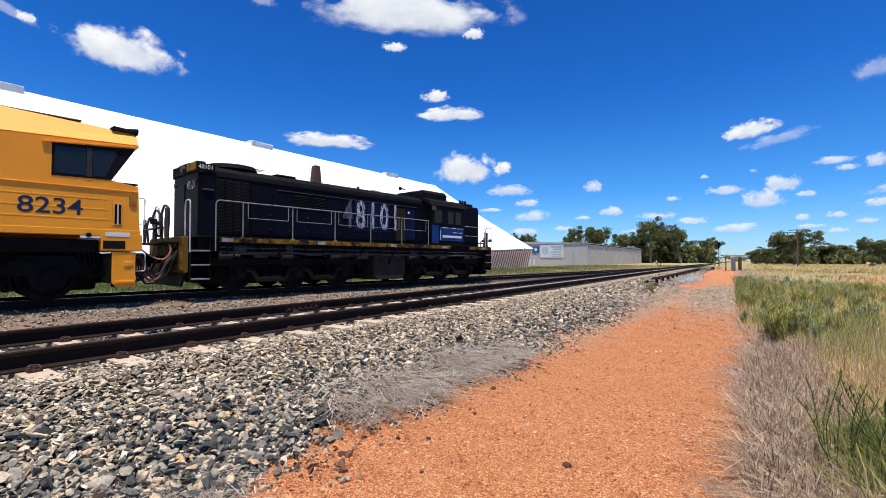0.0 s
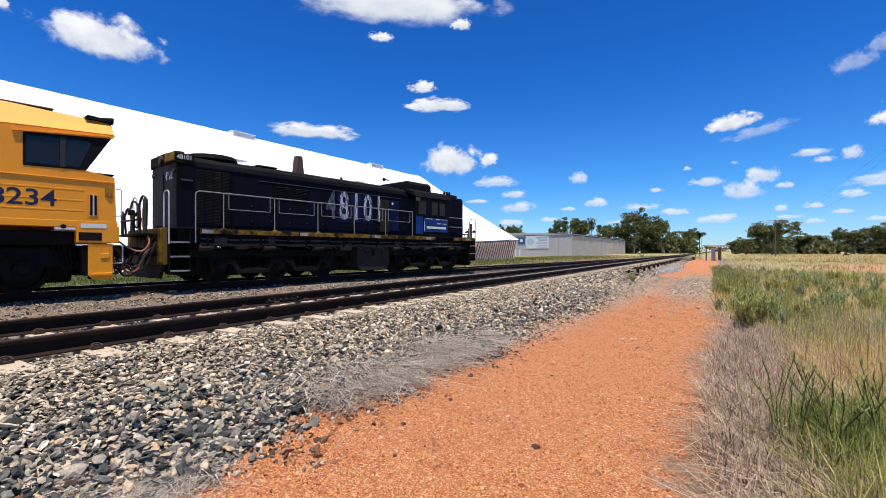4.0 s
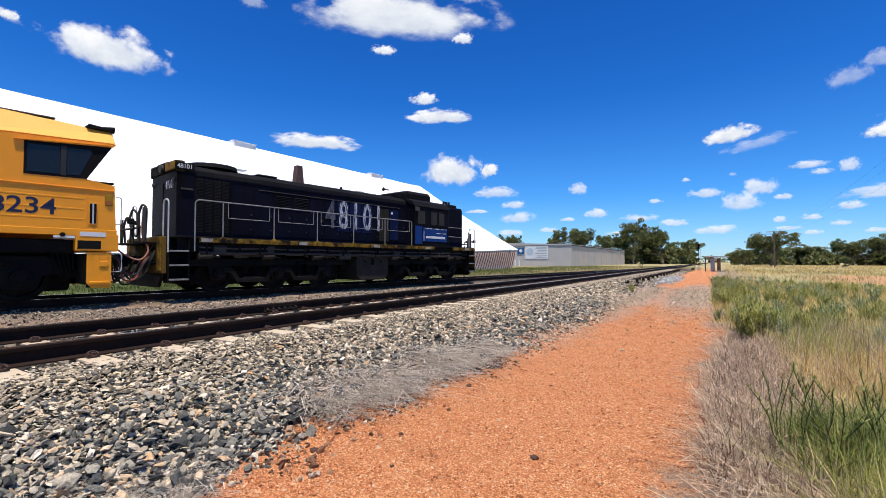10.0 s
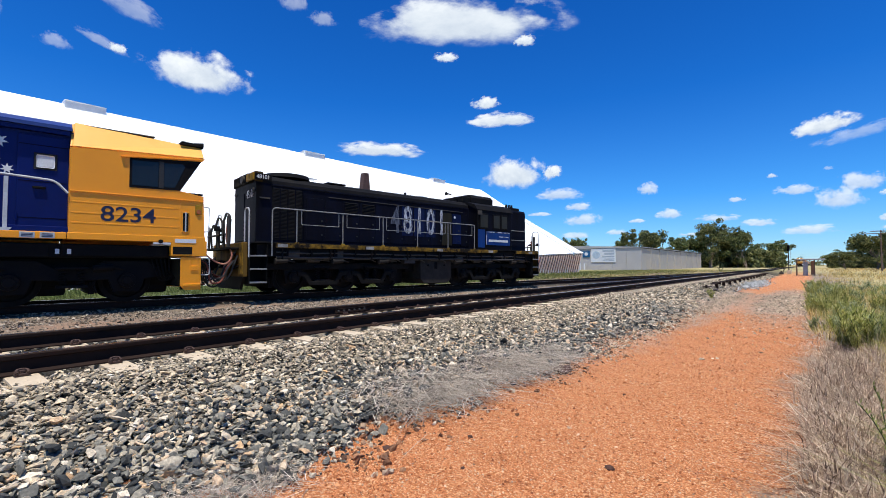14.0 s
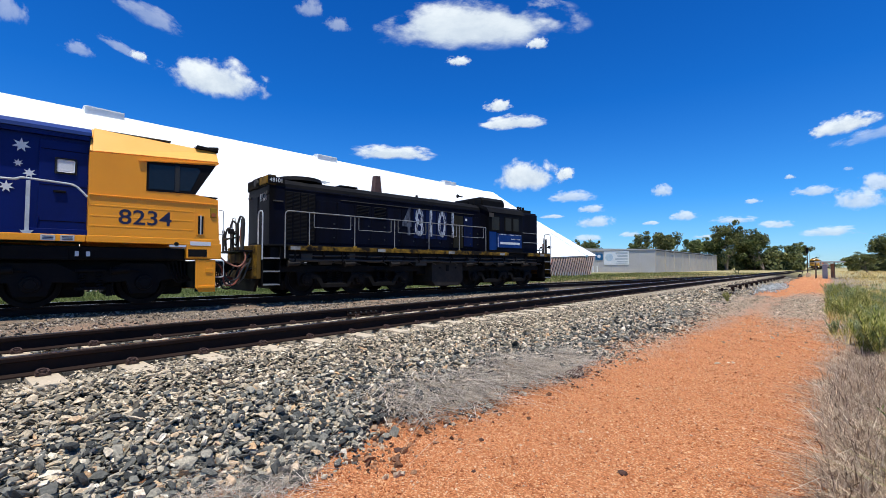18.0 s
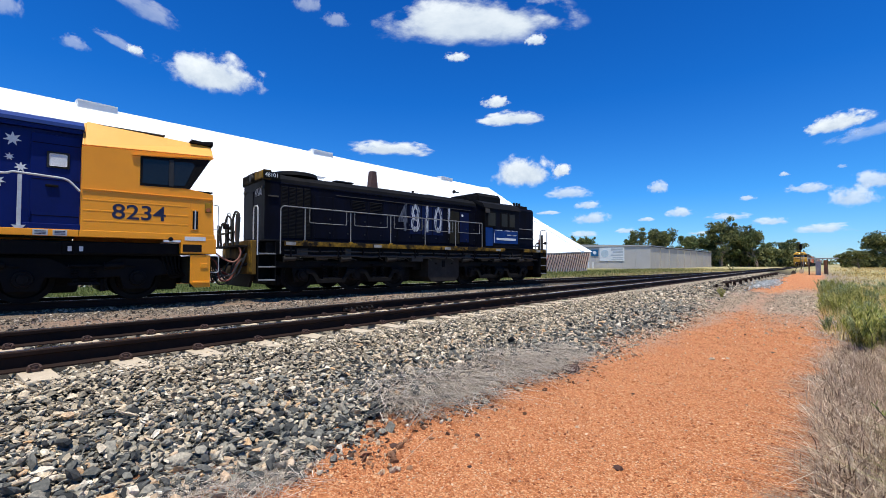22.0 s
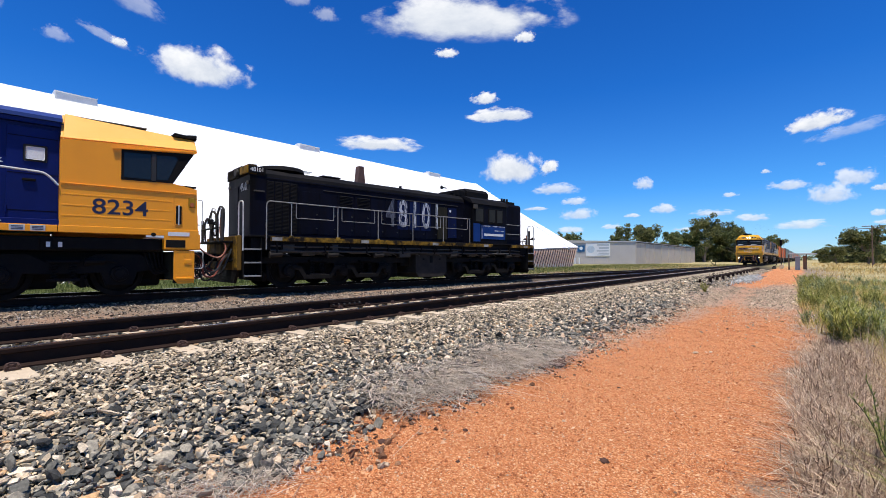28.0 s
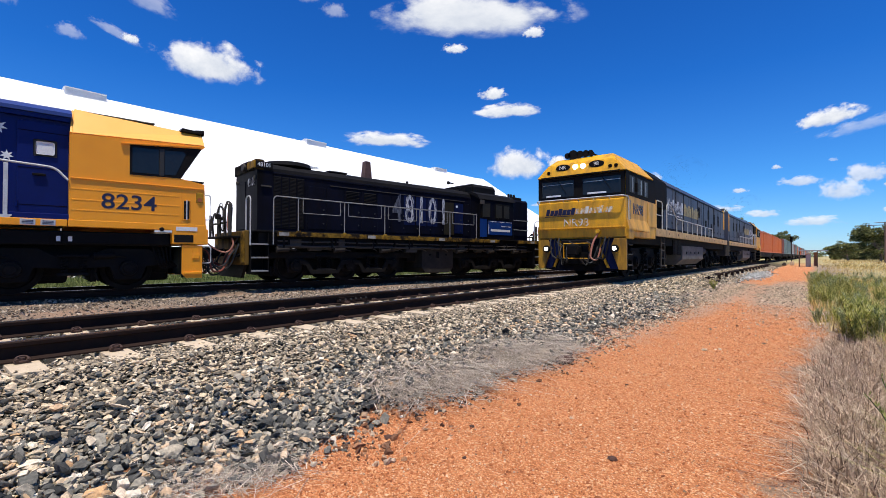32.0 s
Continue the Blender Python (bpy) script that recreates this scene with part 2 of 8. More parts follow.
RAIL_HEAD = surface("polished_rail_head", (0.30, 0.29, 0.29), (0.16, 0.14, 0.13), 0.25, 0.9, 4, 60, 0.5, 0)
CLIP = surface("rusty_rail_clip", (0.07, 0.035, 0.025), (0.03, 0.02, 0.015), 0.7, 0.3, 20, 80, 0.6, 0.2)
CONCRETE = surface("cream_concrete_sleeper", (0.60, 0.48, 0.33), (0.40, 0.30, 0.20), 0.85, 0, 4, 60, 0.6, 0.3)
TIMBER = surface("grey_timber_sleeper", (0.13, 0.10, 0.08), (0.06, 0.045, 0.035), 0.9, 0, 4, 50, 0.7, 0.4)
TARP = surface("white_tarpaulin", (0.90, 0.91, 0.92), (0.84, 0.85, 0.85), 0.6, 0, 0.12, 1.2, 0.3, 0)
VENT = surface("pale_grey_vent_metal", (0.80, 0.80, 0.79), (0.66, 0.66, 0.64), 0.5, 0, 1.5, 20, 0.4, 0.03)
TARP_RED = surface("pinkish_bunker_lining", (0.86, 0.55, 0.40), (0.70, 0.44, 0.32), 0.8, 0, 1, 10, 0.5, 0.05)
STEEL = surface("galvanised_steel", (0.42, 0.43, 0.43), (0.28, 0.27, 0.26), 0.45, 0.5, 2, 30, 0.5, 0.05)
SHED_GREY = surface("grey_cladding", (0.52, 0.495, 0.47), (0.43, 0.40, 0.375), 0.6, 0, 0.3, 8, 0.5, 0.03)
SHED_PALE = surface("pale_cladding", (0.50, 0.455, 0.40), (0.42, 0.38, 0.33), 0.6, 0, 0.4, 8, 0.5, 0.03)
SHED_DARK = surface("shadowed_open_bay", (0.10, 0.10, 0.10), None, 0.8, 0, 0.4, 8, 0.4, 0)
SIGN_WHITE = surface("white_sign_board", (0.80, 0.82, 0.83), (0.65, 0.68, 0.70), 0.4, 0, 0.8, 10, 0.3, 0)
SIGN_BLUE = surface("blue_sign_board", (0.01, 0.12, 0.30), None, 0.4, 0, 0.8, 10, 0.3, 0)
SIGN_GREY = surface("grey_sign_lettering", (0.48, 0.53, 0.58), None, 0.5, 0, 1, 10, 0.3, 0)
CONTAINER_RED = surface("orange_red_container_paint", (0.72, 0.165, 0.025), (0.44, 0.10, 0.025), 0.5, 0, 0.9, 20, 0.6, 0.05, True)
CONTAINER_BROWN = surface("brown_red_container_paint", (0.26, 0.055, 0.03), (0.13, 0.04, 0.03), 0.55, 0, 0.9, 20, 0.6, 0.05, True)
CONTAINER_TEAL = surface("grey_green_container_paint", (0.17, 0.24, 0.24), (0.10, 0.13, 0.13), 0.55, 0, 0.9, 20, 0.6, 0.05, True)
CONTAINER_GREY = surface("pale_grey_container_paint", (0.42, 0.43, 0.43), (0.30, 0.29, 0.27), 0.55, 0, 0.9, 20, 0.6, 0.05, True)
CONTAINER_BLUE = surface("dark_blue_container_paint", (0.03, 0.07, 0.20), (0.03, 0.04, 0.08), 0.55, 0, 0.9, 20, 0.6, 0.05, True)
POLE_WOOD = surface("weathered_pole_timber", (0.16, 0.10, 0.07), (0.08, 0.055, 0.04), 0.9, 0, 2, 30, 0.6, 0.3, True)
INSULATOR = surface("white_porcelain", (0.75, 0.76, 0.76), None, 0.15, 0, 2, 20, 0.1, 0)
HEADLIGHT = glowing("lit_headlight", (1.0, 0.93, 0.80), 5.0)
BEACON = surface("amber_marker_lens", (0.40, 0.10, 0.01), None, 0.2, 0, 4, 20, 0.2, 0)
BARK = surface("gum_tree_bark", (0.26, 0.20, 0.15), (0.11, 0.08, 0.06), 0.9, 0, 3, 20, 0.8, 0.4)
LEAF = varied("gum_leaves", [(0.0, (0.040, 0.060, 0.022)), (0.5, (0.135, 0.172, 0.058)), (0.85, (0.29, 0.315, 0.115)), (1.0, (0.46, 0.46, 0.20))], 0.6, 0.25, fine=2.0)
LEAF_OLIVE = varied("olive_leaves", [(0.0, (0.05, 0.062, 0.024)), (0.5, (0.155, 0.17, 0.058)), (1.0, (0.36, 0.35, 0.14))], 0.7, 0.2, fine=2.0)
STONE = varied("ballast_stone", [(0.0, (0.024, 0.025, 0.023)), (0.25, (0.085, 0.083, 0.074)), (0.5, (0.21, 0.197, 0.162)), (0.70, (0.37, 0.325, 0.25)), (0.84, (0.54, 0.45, 0.33)), (0.92, (0.55, 0.33, 0.16)), (1.0, (0.78, 0.70, 0.57))], 0.8, 0, fine=50, spec=0.35, relief=38.0)
STONE_PART = varied("ballast_stone_single", [(0.0, (0.024, 0.025, 0.023)), (0.25, (0.085, 0.083, 0.074)), (0.5, (0.21, 0.197, 0.162)), (0.70, (0.37, 0.325, 0.25)), (0.84, (0.54, 0.45, 0.33)), (0.92, (0.55, 0.33, 0.16)), (1.0, (0.78, 0.70, 0.57))], 0.8, 0, "object", 50, 0.35, 1.6)
STONE_TAN = varied("tan_ballast_chip", [(0.0, (0.10, 0.085, 0.065)), (0.3, (0.30, 0.25, 0.18)), (0.6, (0.47, 0.38, 0.265)), (0.85, (0.65, 0.515, 0.355)), (1.0, (0.78, 0.68, 0.53))], 0.85, relief=45.0)
STONE_WHITE = varied("pale_blue_stone", [(0.0, (0.20, 0.21, 0.20)), (0.6, (0.42, 0.43, 0.41)), (1.0, (0.62, 0.62, 0.58))], 0.85)
CLOD = varied("red_brown_clod", [(0.0, (0.05, 0.03, 0.02)), (0.4, (0.16, 0.075, 0.04)), (0.7, (0.32, 0.15, 0.075)), (0.9, (0.42, 0.30, 0.20)), (1.0, (0.55, 0.46, 0.34))], 0.9, relief=40.0)
STONE_YARD = varied("brown_yard_grit", [(0.0, (0.05, 0.042, 0.034)), (0.4, (0.18, 0.145, 0.105)), (0.75, (0.34, 0.265, 0.19)), (1.0, (0.56, 0.46, 0.35))], 0.9)
PEBBLE = varied("red_gravel_pebble", [(0.0, (0.26, 0.085, 0.035)), (0.25, (0.50, 0.18, 0.068)), (0.6, (0.68, 0.30, 0.125)), (0.9, (0.78, 0.44, 0.22)), (0.97, (0.80, 0.58, 0.38)), (1.0, (0.14, 0.07, 0.04))], 0.9)
STRAW = varied("dry_straw", [(0.0, (0.11, 0.07, 0.045)), (0.4, (0.46, 0.32, 0.215)), (0.75, (0.74, 0.56, 0.39)), (1.0, (0.94, 0.79, 0.59))], 0.9, 0.25, fine=5)
STRAW_GREY = varied("bleached_dead_grass", [(0.0, (0.20, 0.165, 0.13)), (0.35, (0.48, 0.40, 0.315)), (0.7, (0.72, 0.61, 0.49)), (1.0, (0.92, 0.83, 0.70))], 0.9, 0.2, fine=5)
GRASS_TAN = varied("tan_seeding_grass", [(0.0, (0.30, 0.18, 0.05)), (0.3, (0.72, 0.49, 0.16)), (0.7, (0.92, 0.70, 0.28)), (1.0, (0.97, 0.86, 0.52))], 0.8, 0.4, fine=5)
GRASS_GREEN = varied("green_grass", [(0.0, (0.13, 0.15, 0.03)), (0.4, (0.43, 0.44, 0.09)), (0.8, (0.66, 0.61, 0.19)), (1.0, (0.84, 0.74, 0.36))], 0.7, 0.45, fine=5)
WEED_BLUE = varied("blue_green_weed", [(0.0, (0.12, 0.15, 0.06)), (0.5, (0.39, 0.45, 0.20)), (0.85, (0.61, 0.63, 0.33)), (1.0, (0.82, 0.80, 0.50))], 0.7, 0.4, fine=5)
WEED_GREEN = varied("grey_green_weed", [(0.0, (0.15, 0.17, 0.035)), (0.5, (0.48, 0.49, 0.13)), (0.85, (0.70, 0.66, 0.23)), (1.0, (0.86, 0.79, 0.40))], 0.75, 0.5, fine=5)
WEED_OLIVE = varied("olive_weed", [(0.0, (0.15, 0.16, 0.03)), (0.5, (0.45, 0.44, 0.12)), (1.0, (0.74, 0.67, 0.28))], 0.75, 0.5, fine=5)
# greens darkened to stand in for shade on the grass by the siding
GRASS_SHADED = varied("shaded_green_grass", [(0.0, (0.04, 0.06, 0.015)), (0.5, (0.12, 0.16, 0.045)), (1.0, (0.28, 0.31, 0.11))], 0.8, 0.3, fine=5)
YARD_GREEN = varied("dull_olive_grass", [(0.0, (0.08, 0.09, 0.02)), (0.5, (0.25, 0.25, 0.075)), (1.0, (0.48, 0.43, 0.17))], 0.75, 0.4, fine=5)
LUSH = varied("lush_green_grass", [(0.0, (0.07, 0.10, 0.02)), (0.5, (0.24, 0.30, 0.07)), (1.0, (0.52, 0.52, 0.17))], 0.7, 0.45, fine=5)
STALK = surface("dark_weed_stalk", (0.04, 0.055, 0.02), (0.08, 0.09, 0.035), 0.8, 0, 8, 40, 0.6, 0.1)


def ground_material():
    """Zones across the line: siding gravel, ballast bed, red path, dry verge, paddock."""
    m, nd, lk, b = nodes_of("earth")
    tc = nd.new("ShaderNodeTexCoord")
    sep = nd.new("ShaderNodeSeparateXYZ")
    lk.new(tc.outputs["Object"], sep.inputs[0])
    wob = noise_of(nd, lk, 0.55, 5, 0.65)
    wob2 = noise_of(nd, lk, 4.0, 4, 0.7)

    def mth(op, a, c):
        n = nd.new("ShaderNodeMath")
        n.operation = op
        for sock, v in zip(n.inputs, (a, c)):
            if isinstance(v, (int, float)):
                sock.default_value = v
            else:
                lk.new(v, sock)
        return n.outputs[0]
    shift = mth("ADD", mth("MULTIPLY", mth("SUBTRACT", wob, 0.5), 2.2), mth("MULTIPLY", mth("SUBTRACT", wob2, 0.5), 0.9))
    x = mth("ADD", sep.outputs["X"], shift)

    def edge(at, soft, src=None):
        r = nd.new("ShaderNodeMapRange")
        r.inputs["From Min"].default_value, r.inputs["From Max"].default_value = at - soft, at + soft
        lk.new(src or x, r.inputs["Value"])
        return r.outputs[0]
    grit = noise_of(nd, lk, 90.0, 3, 0.7)
    lumps = noise_of(nd, lk, 14.0, 4, 0.7)
    broad = noise_of(nd, lk, 0.35, 4, 0.6)
    crumbs = nd.new("ShaderNodeTexVoronoi")
    crumbs.inputs["Scale"].default_value = 95.0
    lk.new(tc.outputs["Object"], crumbs.inputs["Vector"])
    tone = nd.new("ShaderNodeSeparateXYZ")
    lk.new(crumbs.outputs["Color"], tone.inputs[0])
    red = ramp(nd, lk, grit, [(0.32, (0.34, 0.11, 0.042)), (0.5, (0.62, 0.24, 0.09)), (0.68, (0.78, 0.40, 0.18))])
    red = mixed(nd, lk, ramp(nd, lk, broad, [(0.35, (0, 0, 0)), (0.7, (0.5, 0.5, 0.5))]), red, (0.54, 0.165, 0.06))
    red = mixed(nd, lk, 0.6, red, ramp(nd, lk, tone.outputs["X"], [(0.0, (0.40, 0.125, 0.05)), (0.35, (0.60, 0.22, 0.085)), (0.75, (0.74, 0.33, 0.14)), (0.93, (0.86, 0.55, 0.30)), (1.0, (0.90, 0.70, 0.46))]))
    # crumbs darker at their rims: the shade between them is in the colour
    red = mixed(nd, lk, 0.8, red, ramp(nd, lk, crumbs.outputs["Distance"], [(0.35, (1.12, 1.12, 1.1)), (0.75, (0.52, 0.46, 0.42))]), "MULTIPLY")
    grey = ramp(nd, lk, grit, [(0.3, (0.12, 0.095, 0.07)), (0.5, (0.23, 0.175, 0.125)), (0.7, (0.38, 0.295, 0.215))])
    grey = mixed(nd, lk, ramp(nd, lk, broad, [(0.45, (0, 0, 0)), (0.65, (0.55,) * 3)]), grey, (0.46, 0.26, 0.16))
    straw = ramp(nd, lk, lumps, [(0.3, (0.15, 0.105, 0.07)), (0.6, (0.36, 0.28, 0.20))])
    field = ramp(nd, lk, noise_of(nd, lk, 0.06, 6, 0.7), [(0.32, (0.24, 0.23, 0.085)), (0.46, (0.42, 0.35, 0.16)), (0.62, (0.52, 0.42, 0.22)), (0.72, (0.48, 0.24, 0.115))])
    field = mixed(nd, lk, 0.5, field, ramp(nd, lk, lumps, [(0.3, (0.4,) * 3), (0.7, (1, 1, 1))]), "MULTIPLY")
    green = ramp(nd, lk, noise_of(nd, lk, 0.2, 6, 0.7), [(0.3, (0.055, 0.08, 0.02)), (0.55, (0.11, 0.13, 0.04)), (0.75, (0.24, 0.21, 0.09))])
    col = mixed(nd, lk, edge(-16.5, 0.5), green, grey)
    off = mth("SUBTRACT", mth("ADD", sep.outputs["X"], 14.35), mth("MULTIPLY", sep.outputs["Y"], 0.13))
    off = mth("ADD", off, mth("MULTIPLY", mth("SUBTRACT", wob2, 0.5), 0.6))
    # colour darkened between the siding's rails, for oil and the engines' shade
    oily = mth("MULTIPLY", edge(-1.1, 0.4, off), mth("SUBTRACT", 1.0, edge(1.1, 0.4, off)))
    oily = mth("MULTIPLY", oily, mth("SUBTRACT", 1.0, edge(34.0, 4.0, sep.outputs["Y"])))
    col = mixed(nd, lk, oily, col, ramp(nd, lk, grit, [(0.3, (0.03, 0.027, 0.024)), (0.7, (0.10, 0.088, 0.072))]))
    # bed near black: the shade between ballast stones, put into the colour
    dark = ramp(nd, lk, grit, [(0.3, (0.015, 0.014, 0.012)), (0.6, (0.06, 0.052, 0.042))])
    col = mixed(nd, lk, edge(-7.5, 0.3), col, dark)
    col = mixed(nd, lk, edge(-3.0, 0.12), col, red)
    col = mixed(nd, lk, edge(-0.10, 0.2), col, straw)

    def patch(cx, cy, rx, ry, soft):
        """One inside a ragged oval, nought outside it."""
        a = mth("DIVIDE", mth("SUBTRACT", x, cx), rx)
        c = mth("DIVIDE", mth("SUBTRACT", sep.outputs["Y"], cy), ry)
        d = mth("ADD", mth("MULTIPLY", a, a), mth("MULTIPLY", c, c))
        return mth("SUBTRACT", 1.0, edge(1.0, soft, d))
    spilt = ramp(nd, lk, grit, [(0.3, (0.16, 0.12, 0.09)), (0.5, (0.40, 0.30, 0.22)), (0.7, (0.60, 0.49, 0.38))])
    col = mixed(nd, lk, mth("MULTIPLY", patch(-0.8, 22.0, 1.1, 8.5, 0.5), 0.8), col, spilt)
    col = mixed(nd, lk, mth("MULTIPLY", patch(-2.6, 18.0, 0.7, 10.0, 0.5), 0.75), col, spilt)
    col = mixed(nd, lk, edge(2.2, 0.8), col, field)
    bare = ramp(nd, lk, lumps, [(0.3, (0.36, 0.20, 0.09)), (0.7, (0.62, 0.36, 0.18))])
    col = mixed(nd, lk, patch(13.0, 42.0, 7.0, 14.0, 0.4), col, bare)
    far = edge(85.0, 25.0, sep.outputs["Y"])
    col = mixed(nd, lk, far, col, field)
    lk.new(col, b.inputs["Base Color"])
    b.inputs["Roughness"].default_value = 0.95
    b.inputs["Specular IOR Level"].default_value = 0.15
    bumped(nd, lk, b, mth("SUBTRACT", mth("MULTIPLY", grit, 0.6), mth("MULTIPLY", crumbs.outputs["Distance"], 0.7)), 0.9, 0.02)
    return m


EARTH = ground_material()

# ---- mesh helpers ----
def part(name, bm, material, parent, label="", smooth=False):
    me = bpy.data.meshes.new(name)
    bm.normal_update()
    bm.to_mesh(me)
    bm.free()
    me.materials.append(material)
    if smooth:
        me.polygons.foreach_set("use_smooth", [True] * len(me.polygons))
    ob = new(name, me)
    ob.parent = parent
    if label:
        ob["label"] = label
    return ob


def again(name, me, parent, m, label=""):
    """One more object on a mesh that stands already."""
    ob = new(name, me)
    ob.parent = parent
    ob.matrix_basis = m
    if label:
        ob["label"] = label
    return ob


def thing(name, m, label, category, group="", kind=""):
    ob = new(name)
    ob.empty_display_size = 0.2
    ob.matrix_basis = m
    return tagged(ob, label, category, group, kind)


def mesh_thing(name, bm, material, m, label, category, group="", kind="", smooth=False):
    ob = part(name, bm, material, None, "", smooth)
    ob.matrix_basis = m
    return tagged(ob, label, category, group, kind)


def box(bm, x0, x1, y0, y1, z0, z1, bevel=0.0):
    r = bmesh.ops.create_cube(bm, size=1, matrix=Matrix.LocRotScale(((x0 + x1) / 2, (y0 + y1) / 2, (z0 + z1) / 2), None, (abs(x1 - x0), abs(y1 - y0), abs(z1 - z0))))
    if bevel:
        es = list({e for v in r["verts"] for e in v.link_edges})
        bmesh.ops.bevel(bm, geom=es, offset=bevel, segments=2, affect="EDGES", profile=0.5)
    return bm


def boxed(x0, x1, y0, y1, z0, z1, bevel=0.0):
    return box(bmesh.new(), x0, x1, y0, y1, z0, z1, bevel)


def prism(bm, pts, axis, a, b, bevel=0.0):
    """A closed outline, swept along an axis from a to b. pts lie in the other two axes, in their order."""
    def at(p, w):
        return {"x": (w, p[0], p[1]), "y": (p[0], w, p[1]), "z": (p[0], p[1], w)}[axis]
    va = [bm.verts.new(at(p, a)) for p in pts]
    vb = [bm.verts.new(at(p, b)) for p in pts]
    n = len(pts)
    fs = [bm.faces.new(va), bm.faces.new(vb[::-1])] + [bm.faces.new((va[i], vb[i], vb[(i + 1) % n], va[(i + 1) % n])) for i in range(n)]
    bmesh.ops.recalc_face_normals(bm, faces=fs)
    if bevel:
        es = list({e for f in fs[:2] for e in f.edges})
        bmesh.ops.bevel(bm, geom=es, offset=bevel, segments=2, affect="EDGES", profile=0.5)
    return bm


def rod(bm, a, b, r, r2=None, seg=8):
    """A round bar from a to b."""
    a, b = Vector(a), Vector(b)
    d = b - a
    m = Matrix.Translation((a + b) / 2) @ d.to_track_quat("Z", "Y").to_matrix().to_4x4()
    bmesh.ops.create_cone(bm, cap_ends=True, segments=seg, radius1=r, radius2=r if r2 is None else r2, depth=d.length, matrix=m)
    return bm


def pipe(bm, pts, r, seg=6):
    """A tube along a line of points, in one skin."""
    pts = [Vector(p) for p in pts]
    rings = []
    for i, p in enumerate(pts):
        d = (pts[min(i + 1, len(pts) - 1)] - pts[max(i - 1, 0)]).normalized()
        q = d.to_track_quat("Z", "Y")
        rings.append([bm.verts.new(p + q @ Vector((r * math.cos(2 * math.pi * k / seg), r * math.sin(2 * math.pi * k / seg), 0))) for k in range(seg)])
    for a, b in zip(rings, rings[1:]):
        for k in range(seg):
            bm.faces.new((a[k], a[(k + 1) % seg], b[(k + 1) % seg], b[k]))
    bm.faces.new(rings[0][::-1])
    bm.faces.new(rings[-1])
    return bm


def arc(points, radius, steps=4):
    """Rounds the inner corners of a line of points."""
    pts = [Vector(p) for p in points]
    out = [pts[0]]
    for a, p, b in zip(pts, pts[1:], pts[2:]):
        u, v = (a - p), (b - p)
        r = min(radius, u.length * 0.49, v.length * 0.49)
        s, e = p + u.normalized() * r, p + v.normalized() * r
        out += [s * (1 - t) ** 2 + p * 2 * t * (1 - t) + e * t * t for t in [k / steps for k in range(steps + 1)]]
    return out + [pts[-1]]


def sheet(name, verts, faces, material, smooth=False):
    """A mesh from number arrays; faces all of one size."""
    verts, faces = np.asarray(verts, np.float32), np.asarray(faces, np.int32)
    me = bpy.data.meshes.new(name)
    k = faces.shape[1]
    me.vertices.add(len(verts))
    me.vertices.foreach_set("co", verts.ravel())
    me.loops.add(faces.size)
    me.loops.foreach_set("vertex_index", faces.ravel())
    me.polygons.add(len(faces))
    me.polygons.foreach_set("loop_start", np.arange(0, faces.size, k, dtype=np.int32))
    me.polygons.foreach_set("loop_total", np.full(len(faces), k, np.int32))
    me.update(calc_edges=True)
    me.validate()
    me.materials.append(material)
    me.polygons.foreach_set("use_smooth", [smooth] * len(me.polygons))
    return me


def letters(name, text, size, material, parent, m, depth=0.006, bold=0.0, squeeze=1.0, label=""):
    cu = bpy.data.curves.new(name, "FONT")
    cu.body, cu.size, cu.extrude, cu.offset = text, size, depth, bold
    cu.align_x, cu.align_y = "CENTER", "CENTER"
    tmp = new(name, cu)
    me = bpy.data.meshes.new_from_object(tmp.evaluated_get(bpy.context.evaluated_depsgraph_get()))
    bpy.data.objects.remove(tmp)
    me.materials.clear()
    me.materials.append(material)
    return again(name, me, parent, m @ Matrix.Diagonal((squeeze, 1, 1, 1)), label)


# reading along +y on a side that faces +x, and along +x on an end that faces -y
SIDE = Matrix(((0, 0, 1, 0), (1, 0, 0, 0), (0, 1, 0, 0), (0, 0, 0, 1)))
FRONT = Matrix(((1, 0, 0, 0), (0, 0, -1, 0), (0, 1, 0, 0), (0, 0, 0, 1)))


def at(x, y, z):
    return Matrix.Translation((x, y, z))

# ---- ground and tracks ----
RAIL_Z, SIDE_Z = 0.68, 0.55            # heads of the main line and of the siding
MAIN_X, SIDE_X, SIDE_TAN = -5.85, -14.35, 0.13
GAUGE = 0.7525                          # half the distance between rail centres


def bend(y):
    """Past the turnout the main line bears slightly off its first straight."""
    return 0.0055 * max(0.0, y - 40.0)


def siding_x(y):
    """The centre of the siding, which swings into the main line."""
    if y < 38:
        return SIDE_X + SIDE_TAN * y
    u = min((y - 38) / 52, 1)
    a, b = SIDE_X + SIDE_TAN * 38, MAIN_X
    h0, h1 = 2 * u ** 3 - 3 * u * u + 1, u ** 3 - 2 * u * u + u
    return a * h0 + b * (1 - h0) + SIDE_TAN * 52 * h1 + bend(y)


def lerp(x, pts):
    return float(np.interp(x, [p[0] for p in pts], [p[1] for p in pts]))


HOLLOW = [(0.9, 0.0), (1.25, 0.075), (2.2, 0.06), (3.4, 0.0)]      # beside the siding, by the distance from its centre


